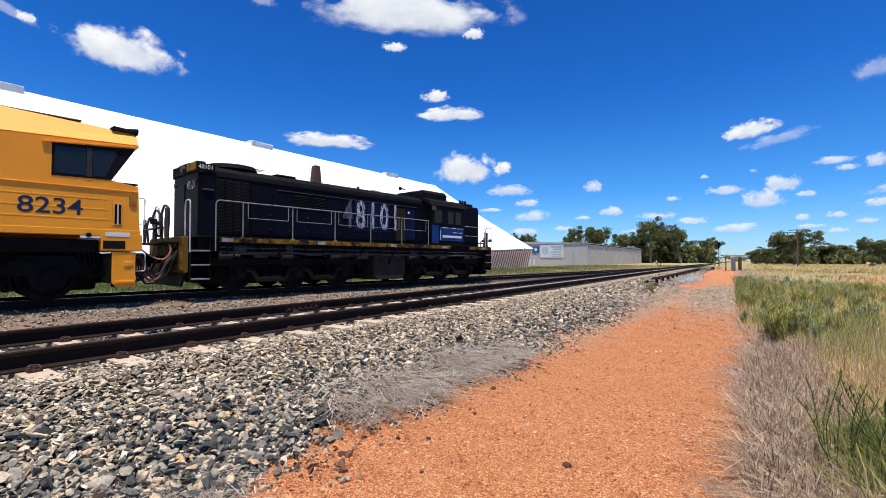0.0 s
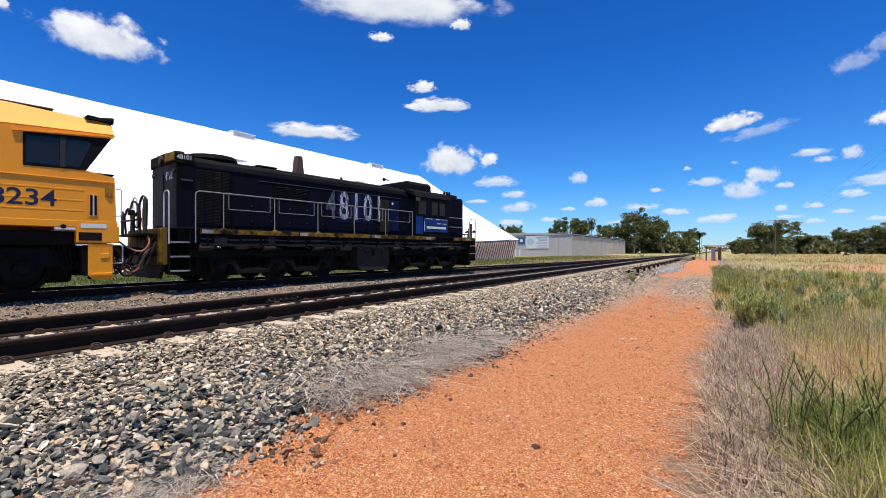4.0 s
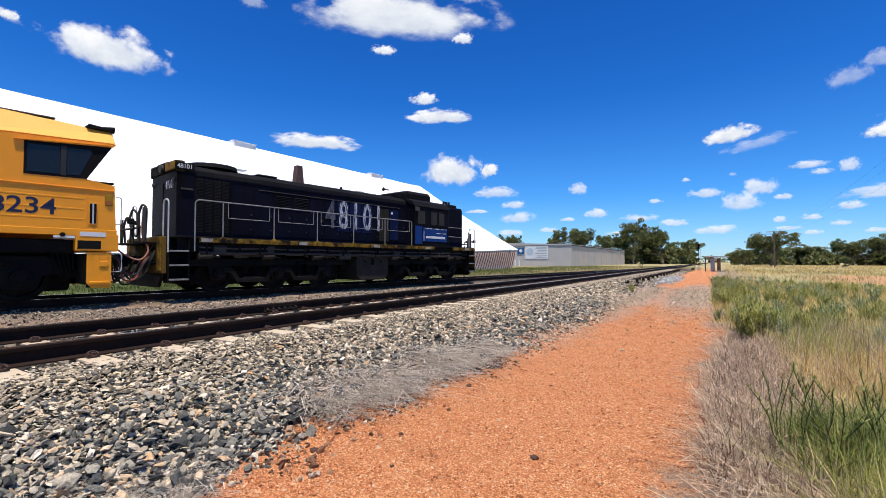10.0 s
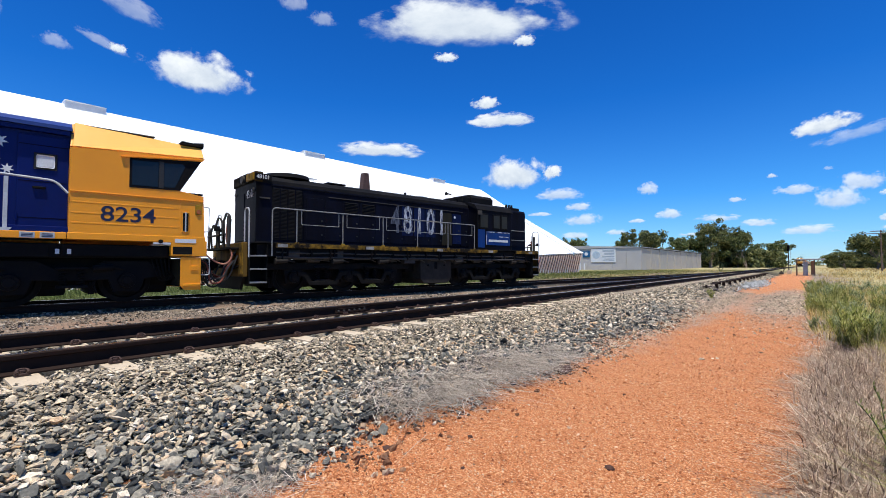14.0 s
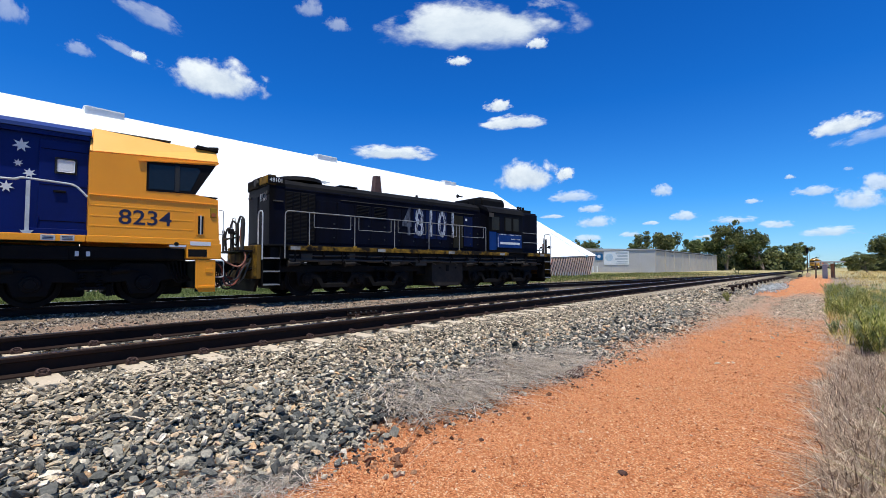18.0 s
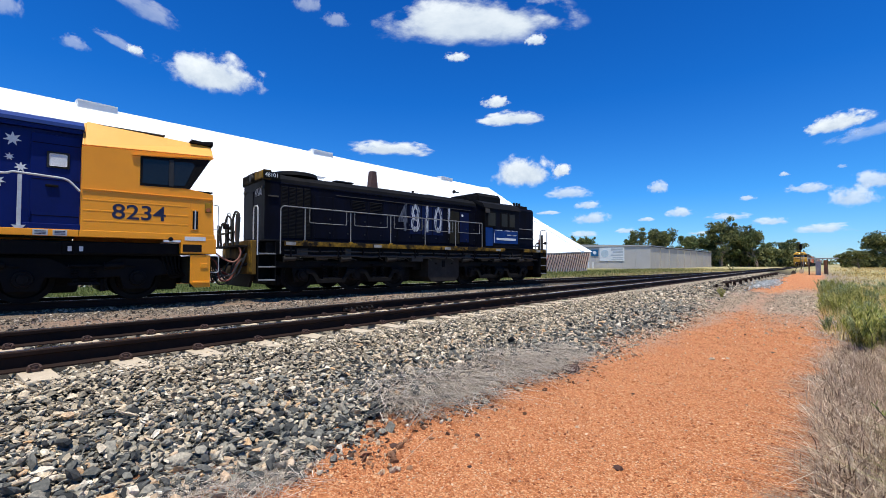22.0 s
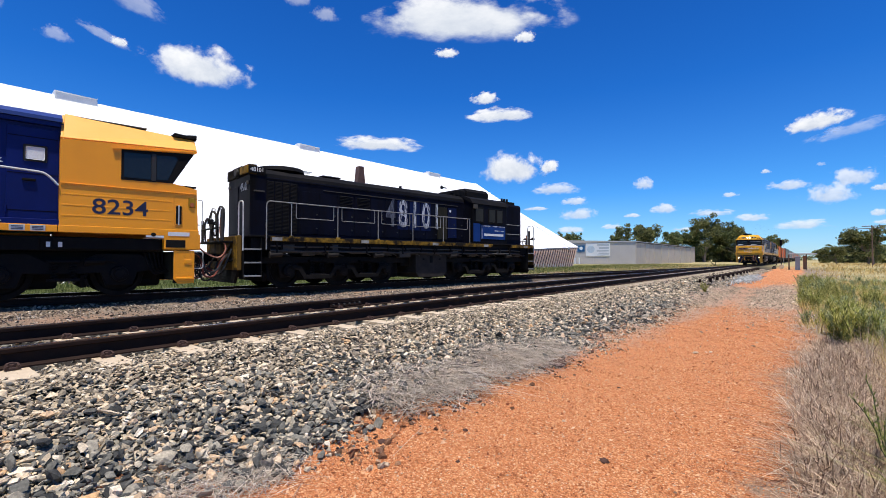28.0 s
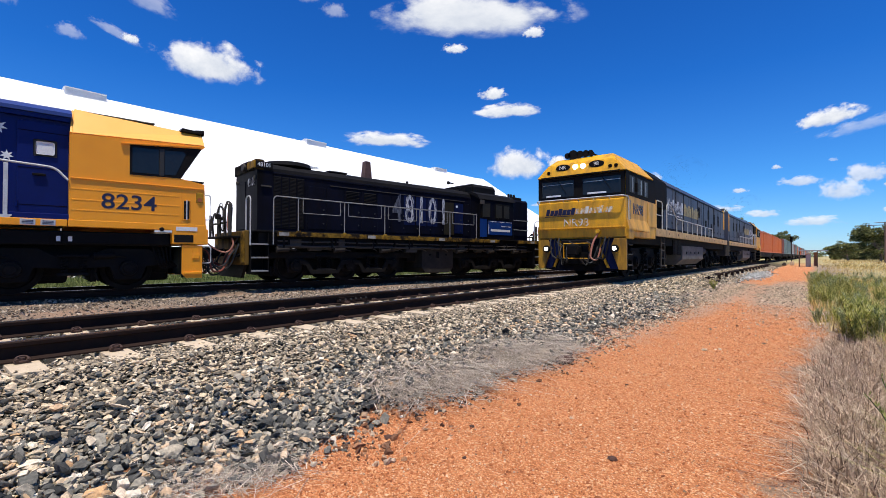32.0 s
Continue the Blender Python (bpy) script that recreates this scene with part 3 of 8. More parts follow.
def ground_z(x, y):
    near = lerp(x, [(-4000, 0.3), (-40, 0.3), (-18, 0.36), (-9.5, 0.33), (-8.0, 0.36), (-7.3, 0.44), (-4.35, 0.44), (-3.0, 0.06), (-2.6, 0.0), (-0.2, 0.0), (1.5, 0.06), (6, 0.05), (40, 0.0), (4000, 0.0)])
    far = lerp(x, [(-4000, 0.3), (-7.5, 0.33), (-7, 0.44), (-4.35, 0.44), (-3.2, 0.18), (0, 0.12), (40, 0.0), (4000, 0.0)])
    t = min(max((y - 25) / 40, 0), 1)
    z = near * (1 - t) + far * t
    off = x - siding_x(y)
    if y < 60:
        z -= lerp(off, HOLLOW)
    if abs(x) < 60 and -10 < y < 120:
        z += 0.03 * noise.noise((x * 0.6, y * 0.35, 0)) + 0.012 * noise.noise((x * 2.5, y * 2.5, 3))
    return z


def build_ground():
    xs = np.concatenate([[-4000, -2000, -900, -400, -200, -120, -80, -60, -45, -35, -28, -22], np.arange(-19, -8, 0.7), np.arange(-8, 3, 0.2), np.arange(3, 12, 0.8), [14, 18, 25, 35, 50, 80, 130, 220, 400, 900, 2000, 4000]])
    ys = np.concatenate([[-400, -100, -40, -20, -10, -5], np.arange(-3, 20, 0.3), np.arange(20, 60, 1.0), np.arange(60, 150, 6.0), [160, 190, 230, 300, 400, 600, 1000, 2000, 4200]])
    verts = [(x, y, ground_z(x, y)) for y in ys for x in xs]
    n = len(xs)
    faces = [(j * n + i, j * n + i + 1, (j + 1) * n + i + 1, (j + 1) * n + i) for j in range(len(ys) - 1) for i in range(n - 1)]
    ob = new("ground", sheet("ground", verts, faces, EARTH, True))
    return tagged(ob, "dry flat ground of red gravel, grey grit and grass", "ground", kind="structure")


build_ground()
RAIL_PROFILE = [(-0.073, 0), (0.073, 0), (0.073, 0.012), (0.012, 0.03), (0.010, 0.115), (0.034, 0.128), (0.036, 0.158), (0.028, 0.168), (-0.028, 0.168), (-0.036, 0.158), (-0.034, 0.128), (-0.010, 0.115), (-0.012, 0.03), (-0.073, 0.012)]


def build_rail(line, side, z_head, y_list, parent):
    """One rail: the rusty body and the worn running band on it."""
    verts, faces, n = [], [], len(RAIL_PROFILE)
    cap_v, cap_f = [], []
    for k, y in enumerate(y_list):
        x = line(y) + side * GAUGE
        verts += [(x + px, y, z_head - 0.17 + pz) for px, pz in RAIL_PROFILE]
        cap_v += [(x - 0.027, y, z_head - 0.0015), (x + 0.027, y, z_head - 0.0015), (x + 0.027, y, z_head + 0.0015), (x - 0.027, y, z_head + 0.0015)]
        if k:
            faces += [((k - 1) * n + i, (k - 1) * n + (i + 1) % n, k * n + (i + 1) % n, k * n + i) for i in range(n)]
            cap_f += [((k - 1) * 4 + i, (k - 1) * 4 + (i + 1) % 4, k * 4 + (i + 1) % 4, k * 4 + i) for i in range(4)]
    body = again("rail", sheet("rail", verts, faces, RAIL_RUST), parent, Matrix())
    again("running_band", sheet("running_band", cap_v, cap_f, RAIL_HEAD), body, Matrix(), "polished steel running band")


def main_line(y):
    return MAIN_X + bend(y)


main_track = thing("railway_track", Matrix(), "straight main line of dark rusty rails on cream concrete sleepers", "railway track", kind="structure")
side_track = thing("railway_track", Matrix(), "siding of dark rusty rails that joins the main line", "railway track", kind="structure")
far_ys = [-40, -5, 20, 40, 60, 150, 400, 1500]
for s in (1, -1):
    build_rail(main_line, s, RAIL_Z, far_ys, main_track)
    build_rail(siding_x, s, SIDE_Z, [-30, 0, 38] + list(range(42, 92, 4)), side_track)

for x, s in ((MAIN_X - GAUGE, 1), (MAIN_X + GAUGE, 1)):
    y0 = 4.92 if x < MAIN_X else 17.3
    fp = part("fishplate", prism(bmesh.new(), [(x + 0.012, RAIL_Z - 0.138), (x + 0.040, RAIL_Z - 0.130), (x + 0.030, RAIL_Z - 0.09), (x + 0.040, RAIL_Z - 0.052), (x + 0.012, RAIL_Z - 0.045)], "y", y0, y0 + 0.72, 0.003), RAIL_RUST, main_track, "rusty fishplate over a rail joint")
    for k in range(6):
        y = y0 + 0.06 + 0.12 * k
        part("bolt", rod(bmesh.new(), (x + 0.028, y, RAIL_Z - 0.09), (x + 0.062, y, RAIL_Z - 0.09), 0.017, seg=6), DUSTY, fp, "dusty bolt end")

# ---- sleepers, ballast, loose stone ----
def sleeper_mesh():
    bm = prism(bmesh.new(), [(-0.13, -0.2), (0.13, -0.2), (0.105, 0.0), (-0.105, 0.0)], "x", -1.25, 1.25, 0.012)
    return bm


def build_sleepers():
    first = None
    clip = bmesh.new()
    box(clip, -0.07, 0.07, -0.045, 0.045, 0.0, 0.03, 0.008)
    pipe(clip, arc([(-0.05, -0.05, 0.035), (-0.055, 0.03, 0.055), (0.0, 0.045, 0.07), (0.055, 0.03, 0.055), (0.05, -0.05, 0.035)], 0.04, 3), 0.016, 5)
    rod(clip, (0, 0, 0.02), (0, 0, 0.06), 0.03, seg=8)
    for k in range(-14, 92):
        y = 0.62 + 0.64 * k
        jig = random.uniform(-0.03, 0.03)
        if first is None:
            first = thing("sleeper", Matrix(), "cream concrete sleeper with rusty rail clips, bedded in ballast", "sleeper", "sleepers of the main line")
            part("beam", sleeper_mesh(), CONCRETE, first)
            me = None
            for s in (1, -1):
                for side in (1, -1):
                    m = at(s * GAUGE + side * 0.105, 0, 0.004) @ pose(0, 0, 0, 0, 0, 90 if side > 0 else -90) @ Matrix.Scale(0.72, 4)
                    if me is None:
                        ob = part("rail_clip", clip, CLIP, first)
                        ob.matrix_basis, me = m, ob.data
                    else:
                        again("rail_clip", me, first, m)
            first.matrix_basis = at(MAIN_X + jig, y, RAIL_Z - 0.172)
        else:
            copy_thing(first, at(main_line(y) + jig, y, RAIL_Z - 0.172) @ pose(0, 0, 0, 0, 0, random.uniform(-1, 1)))
    old = None
    for k in range(70):
        y = -2 + 0.66 * k
        m = at(siding_x(y), y, SIDE_Z - 0.29) @ pose(0, 0, 0, 0, 0, -7.4 if y < 38 else -4)
        if old is None:
            old = mesh_thing("sleeper", boxed(-1.22, 1.22, -0.115, 0.115, -0.12, 0, 0.015), TIMBER, m, "weathered grey timber sleeper bedded in the siding's grit", "sleeper", "sleepers of the siding")
        else:
            copy_thing(old, m @ pose(random.uniform(-0.04, 0.04), 0, 0, 0, 0, random.uniform(-1.5, 1.5)))


build_sleepers()
RNG = np.random.default_rng(7)
XP = [-4000, -40, -18, -9.5, -8.0, -7.3, -4.35, -3.0, -2.6, -0.2, 1.5, 6, 40, 4000]
ZP = [0.3, 0.3, 0.36, 0.33, 0.36, 0.44, 0.44, 0.06, 0.0, 0.0, 0.06, 0.05, 0.0, 0.0]


def bed_z(x, y):
    """The ground's height, for many places at once."""
    near = np.interp(x, XP, ZP)
    far = np.interp(x, [-4000, -7.5, -7, -4.35, -3.2, 0, 40, 4000], [0.3, 0.33, 0.44, 0.44, 0.18, 0.12, 0, 0])
    t = np.clip((y - 25) / 40, 0, 1)
    z = near * (1 - t) + far * t
    mid = np.array([siding_x(v) for v in y.tolist()])
    z = z - np.where(y < 60, np.interp(x - mid, [p[0] for p in HOLLOW], [p[1] for p in HOLLOW]), 0)
    lumps = [0.03 * noise.noise((a * 0.6, b * 0.35, 0)) + 0.012 * noise.noise((a * 2.5, b * 2.5, 3)) if abs(a) < 60 and -10 < b < 120 else 0.0 for a, b in zip(x.tolist(), y.tolist())]
    return z + np.array(lumps)


def ico():
    p = (1 + 5 ** 0.5) / 2
    v = np.array([(-1, p, 0), (1, p, 0), (-1, -p, 0), (1, -p, 0), (0, -1, p), (0, 1, p), (0, -1, -p), (0, 1, -p), (p, 0, -1), (p, 0, 1), (-p, 0, -1), (-p, 0, 1)], float)
    f = np.array([(0, 11, 5), (0, 5, 1), (0, 1, 7), (0, 7, 10), (0, 10, 11), (1, 5, 9), (5, 11, 4), (11, 10, 2), (10, 7, 6), (7, 1, 8), (3, 9, 4), (3, 4, 2), (3, 2, 6), (3, 6, 8), (3, 8, 9), (4, 9, 5), (2, 4, 11), (6, 2, 10), (8, 6, 7), (9, 8, 1)])
    return v / np.linalg.norm(v[0]), f


ICO_V, ICO_F = ico()
OCTA_V = np.array([(1, 0, 0), (-1, 0, 0), (0, 1, 0), (0, -1, 0), (0, 0, 1), (0, 0, -1)], float)
OCTA_F = np.array([(0, 2, 4), (2, 1, 4), (1, 3, 4), (3, 0, 4), (2, 0, 5), (1, 2, 5), (3, 1, 5), (0, 3, 5)])


def turns(n, tilt):
    """Random turns: any heading, leaning up to tilt radians."""
    a, b, c = RNG.uniform(0, 2 * np.pi, n), RNG.normal(0, tilt, n), RNG.normal(0, tilt, n)
    ca, sa, cb, sb, cc, sc = np.cos(a), np.sin(a), np.cos(b), np.sin(b), np.cos(c), np.sin(c)
    z, o = np.zeros(n), np.ones(n)
    rz = np.stack([np.stack([ca, -sa, z], 1), np.stack([sa, ca, z], 1), np.stack([z, z, o], 1)], 1)
    rx = np.stack([np.stack([o, z, z], 1), np.stack([z, cb, -sb], 1), np.stack([z, sb, cb], 1)], 1)
    ry = np.stack([np.stack([cc, z, sc], 1), np.stack([z, o, z], 1), np.stack([-sc, z, cc], 1)], 1)
    return rz @ rx @ ry


def stones(name, x, y, z, size, material, tilt=0.55, flat=0.52, plain=False):
    """Many angular stones in one mesh; plain ones have eight faces."""
    n = len(x)
    if plain:
        v = np.repeat(OCTA_V[None], n, 0) * (1 + RNG.uniform(-0.35, 0.35, (n, 6, 1))) + RNG.uniform(-0.28, 0.28, (n, 6, 3))
        scale = np.stack([size * RNG.uniform(0.9, 1.4, n), size * RNG.uniform(0.7, 1.1, n), size * RNG.uniform(flat * 0.7, flat * 1.4, n)], 1)
        v = np.einsum("nij,nvj->nvi", turns(n, tilt), v * scale[:, None]) + np.stack([x, y, z], 1)[:, None]
        f = OCTA_F[None] + (np.arange(n) * 6)[:, None, None]
        return sheet(name, v.reshape(-1, 3), f.reshape(-1, 3), material)
    v = np.repeat(ICO_V[None], n, 0) * (1 + RNG.uniform(-0.40, 0.24, (n, 12, 1))) + RNG.uniform(-0.20, 0.20, (n, 12, 3))
    scale = np.stack([size * RNG.uniform(0.9, 1.4, n), size * RNG.uniform(0.65, 1.05, n), size * RNG.uniform(flat * 0.6, flat * 1.3, n)], 1)
    v = np.einsum("nij,nvj->nvi", turns(n, tilt), v * scale[:, None])
    v += np.stack([x, y, z], 1)[:, None]
    f = ICO_F[None] + (np.arange(n) * 12)[:, None, None]
    return sheet(name, v.reshape(-1, 3), f.reshape(-1, 3), material)


def toe(y):
    """Where the ballast runs out on to the path."""
    return -2.88 + 0.16 * np.sin(y * 1.3) + 0.10 * np.sin(y * 3.7 + 1) + 0.07 * np.sin(y * 9.1)


def build_ballast():
    bed = thing("ballast", Matrix(), "bed of angular grey and tan ballast stones under the main line", "ballast", kind="structure")
    # shoulder near the path
    n = 90000
    y = -0.8 + 15.5 * RNG.random(n) ** 1.15
    x = RNG.uniform(-5.02, -2.55, n)
    edge = toe(y)
    keep = (x < edge) | (RNG.random(n) < np.exp(-(x - edge) / 0.17) * 0.30)
    off = np.abs((y - 0.62 + 0.32) % 0.64 - 0.32)
    keep &= ~((x < -4.70 + 0.05 * np.sin(y * 9.0)) & (off < 0.12) & (RNG.random(n) < 0.85))
    x, y = x[keep], y[keep]
    size = RNG.lognormal(np.log(0.0192), 0.40, len(x)).clip(0.010, 0.055)
    size *= np.interp(x, [-5, -4.2, -3.2], [0.58, 0.82, 1.10])
    upper = x + RNG.normal(0, 0.36, len(x)) < -3.70
    z = bed_z(x, y) + np.where(upper, RNG.uniform(-0.35, 0.60, len(x)), RNG.uniform(-0.85, 1.05, len(x))) * size + np.where(x < edge[keep], 0.012, 0.0) + np.interp(x, [-5.0, -4.85, -4.5, -4.2], [0.0, 0.045, 0.035, 0])
    off = y > 8.0
    for pick, stuff, plain in ((~upper & ~off, STONE, False), (upper & ~off, STONE_TAN, False), (~upper & off, STONE, True), (upper & off, STONE_TAN, True)):
        s = again("stones", stones("stones", x[pick], y[pick], z[pick], size[pick] * (1.12 if plain else 1.0), stuff, 0.38 if stuff is STONE_TAN else 0.5, 0.40 if stuff is STONE_TAN else 0.48, plain), bed, Matrix())
        tagged(s, kind="stuff")
    n = 13000
    y, x = RNG.uniform(-9, -0.8, n), RNG.uniform(-5.02, -2.6, n)
    keep = x < toe(y)
    x, y = x[keep], y[keep]
    size = RNG.lognormal(np.log(0.030), 0.35, len(x)).clip(0.015, 0.06)
    z = bed_z(x, y) + RNG.uniform(-0.4, 0.7, len(x)) * size
    upper = x + RNG.normal(0, 0.36, len(x)) < -3.70
    for pick, stuff in ((upper, STONE_TAN), (~upper, STONE)):
        s = again("stones", stones("stones", x[pick], y[pick], z[pick], size[pick] * 1.2, stuff, plain=True), bed, Matrix())
        tagged(s, kind="stuff")
    n = 22000
    y = 14.5 + 46 * RNG.random(n) ** 1.25
    x = RNG.uniform(-5.0, -2.7, n)
    keep = (x < toe(y) - 0.1) & (RNG.random(n) < np.interp(x, [-3.4, -2.9], [1, 0.3]))
    x, y = x[keep], y[keep]
    size = RNG.lognormal(np.log(0.030), 0.35, len(x)).clip(0.015, 0.065)
    pale = RNG.random(len(x)) < 0.86
    z = bed_z(x, y) + RNG.uniform(-0.3, 0.7, len(x)) * size
    for pick, stuff in ((pale, STONE_TAN), (~pale, STONE)):
        s = again("stones", stones("stones", x[pick], y[pick], z[pick], size[pick] * 1.1, stuff, 0.38, 0.42, True), bed, Matrix())
        tagged(s, kind="stuff")
    # between the rails and beyond the far one
    n = 16000
    y = -9 + 40 * RNG.random(n) ** 1.2
    x = RNG.uniform(-7.6, -5.12, n)
    size = RNG.lognormal(np.log(0.024), 0.35, n).clip(0.012, 0.05)
    s = again("stones", stones("stones", x, y, bed_z(x, y) + RNG.uniform(-0.2, 0.6, n) * size, size, STONE), bed, Matrix())
    tagged(s, kind="stuff")
    # single stones nearest to the walker
    shapes = []
    for k in range(8):
        one = stones("stone", np.zeros(1), np.zeros(1), np.zeros(1), np.ones(1), STONE_PART, 0.25, 0.42)
        shapes.append(one)
    for k in range(290):
        yy = 0.2 + 5.2 * random.random()
        xx = random.uniform(-3.9, -2.8)
        r = random.uniform(0.018, 0.030)
        zz = float(bed_z(np.array([xx]), np.array([yy]))[0]) + 0.025
        again("stone", shapes[k % 8], bed, at(xx, yy, zz) @ pose(0, 0, 0, random.uniform(-25, 25), random.uniform(-25, 25), random.uniform(0, 360)) @ Matrix.Scale(r, 4))
    # grit of the yard between the two tracks
    n = 30000
    y = -8 + 37 * RNG.random(n)
    x = RNG.uniform(-14.4, -7.4, n)
    keep = x > SIDE_X + SIDE_TAN * y + 0.95
    x, y = x[keep], y[keep]
    n = len(x)
    size = RNG.lognormal(np.log(0.018), 0.4, n).clip(0.008, 0.05)
    off = RNG.uniform(0.80, 2.3, 9000)
    yn = -8 + 34 * RNG.random(9000)
    x, y = np.concatenate([x, SIDE_X + SIDE_TAN * yn + off]), np.concatenate([y, yn])
    size = np.concatenate([size, RNG.lognormal(np.log(0.022), 0.4, 9000).clip(0.01, 0.05)])
    gr = new("yard_grit", stones("yard_grit", x, y, bed_z(x, y) + size * 0.2, size, STONE_YARD, plain=True))
    tagged(gr, "brown-grey grit between the two railway tracks", "gravel", kind="stuff")


build_ballast()


def build_path_stones():
    n = 72000
    y = 1.5 + 14 * RNG.random(n) ** 1.6
    x = RNG.uniform(-2.9, 0.15, n)
    size = RNG.lognormal(np.log(0.0057), 0.40, n).clip(0.003, 0.018)
    gravel = new("path_gravel", stones("path_gravel", x, y, bed_z(x, y) + size * 0.2, size, PEBBLE, 0.3, 0.7, True))
    tagged(gravel, "fine loose orange-red gravel on the path", "gravel", kind="stuff")
    n = 11000
    y = 6.5 + 20 * RNG.random(n) ** 1.1
    x = -2.75 + RNG.normal(0, 0.26, n) + np.interp(y, [6, 12, 26], [-0.1, 0.0, 0.15])
    size = RNG.lognormal(np.log(0.011), 0.45, n).clip(0.005, 0.04)
    rubble = new("slope_rubble", stones("slope_rubble", x, y, bed_z(x, y) + size * 0.3, size, STONE_TAN, plain=True))
    tagged(rubble, "brown-grey rubble and grit along the foot of the ballast", "gravel", kind="stuff")
    n = 1600
    y = 2.0 + 13 * RNG.random(n) ** 1.2
    x = toe(y) + 0.06 + np.abs(RNG.normal(0, 0.22, n))
    size = RNG.lognormal(np.log(0.014), 0.5, n).clip(0.006, 0.045)
    clods = new("toe_clods", stones("toe_clods", x, y, bed_z(x, y) + size * 0.25, size, CLOD))
    tagged(clods, "red-brown clods strewn along the foot of the ballast", "clods", kind="stuff")
    n = 7000
    y = RNG.normal(21, 4.2, n)
    x = -0.9 + RNG.normal(0, 0.55, n)
    size = RNG.lognormal(np.log(0.014), 0.4, n).clip(0.006, 0.04)
    patch = new("grey_gravel_patch", stones("grey_gravel_patch", x, y, bed_z(x, y) + size * 0.3, size, STONE_TAN, plain=True))
    tagged(patch, "grey stones spilt over the red path", "gravel", kind="stuff")
    n = 1500
    y = RNG.normal(35.5, 3.0, n)
    x = -2.85 + RNG.normal(0, 0.26, n)
    size = RNG.uniform(0.03, 0.065, n)
    heap = new("pale_stone_heap", stones("pale_stone_heap", x, y, bed_z(x, y) + size * 0.4 + 0.1 * np.exp(-((x + 2.75) / 0.35) ** 2), size, STONE_WHITE))
    tagged(heap, "pale blue-grey stones heaped beside the track", "stones", kind="stuff")
    shape = stones("clod", np.zeros(1), np.zeros(1), np.zeros(1), np.ones(1), surface("dark_red_clod", (0.09, 0.04, 0.025), (0.03, 0.02, 0.015), 0.95, 0, 20, 60, 0.6, 0.3), 0.2, 0.6)
    for x, y, r in ((-2.53, 5.48, 0.12), (-1.10, 3.11, 0.034), (-2.66, 5.95, 0.05), (-2.75, 5.1, 0.045), (-2.85, 4.85, 0.04), (-2.7, 4.0, 0.03), (-2.62, 3.75, 0.03), (-2.5, 6.6, 0.04), (-2.72, 7.1, 0.05), (-2.6, 7.4, 0.04), (-2.2, 3.0, 0.025), (-2.55, 2.4, 0.04), (-1.9, 2.5, 0.02), (-1.6, 5.0, 0.02)):
        ob = new("loose_stone", shape)
        ob.matrix_basis = at(x, y, float(bed_z(np.array([x]), np.array([y]))[0]) + r * 0.3) @ pose(0, 0, 0, 0, 0, x * 977 % 360) @ Matrix.Scale(r, 4)
        tagged(ob, "dark red-brown stone lying on the path", "stone", "loose stones on the path")


build_path_stones()

# ---- locomotives: local x to the walking side, y along the line, z over the rail heads ----
SID = pose(SIDE_X, 0, SIDE_Z, 0, 0, -math.degrees(math.atan(SIDE_TAN))) @ Matrix.Translation((0, 0.18, 0))


def wheel_mesh(r=0.51):
    """A disc wheel with its flange, hub and dished plate, on an axis along x."""
    prof = [(-0.07, 0.10), (-0.075, 0.14), (-0.03, 0.17), (-0.02, r * 0.78), (-0.065, r * 0.84), (-0.065, r), (0.04, r + 0.005), (0.055, r + 0.028), (0.075, r + 0.022), (0.075, r * 0.84), (0.02, r * 0.78), (0.03, 0.17), (0.075, 0.14), (0.07, 0.10)]
    n = 28
    v, f = [], []
    for k in range(n):
        a = 2 * math.pi * k / n
        v += [(px, pr * math.sin(a), pr * math.cos(a)) for px, pr in prof]
    m = len(prof)
    for k in range(n):
        for i in range(m - 1):
            f.append((k * m + i, k * m + i + 1, ((k + 1) % n) * m + i + 1, ((k + 1) % n) * m + i))
    return sheet("wheel", v, f, GREASE, False)


WHEEL = wheel_mesh()


def wheelset(parent, y, r=0.51, scale=1.0):
    ax = part("axle", rod(bmesh.new(), (-1.0, 0, 0), (1.0, 0, 0), 0.09, seg=10), GREASE, parent)
    ax.matrix_basis = at(0, y, r * scale) @ Matrix.Scale(scale, 4)
    again("wheel", WHEEL, ax, at(-GAUGE, 0, 0) @ pose(0, 0, 0, 0, 0, 180))
    again("wheel", WHEEL, ax, at(GAUGE, 0, 0) @ pose(0, 0, 0, 0, 0, 180) @ Matrix.Diagonal((-1, 1, 1, 1)))
    return ax


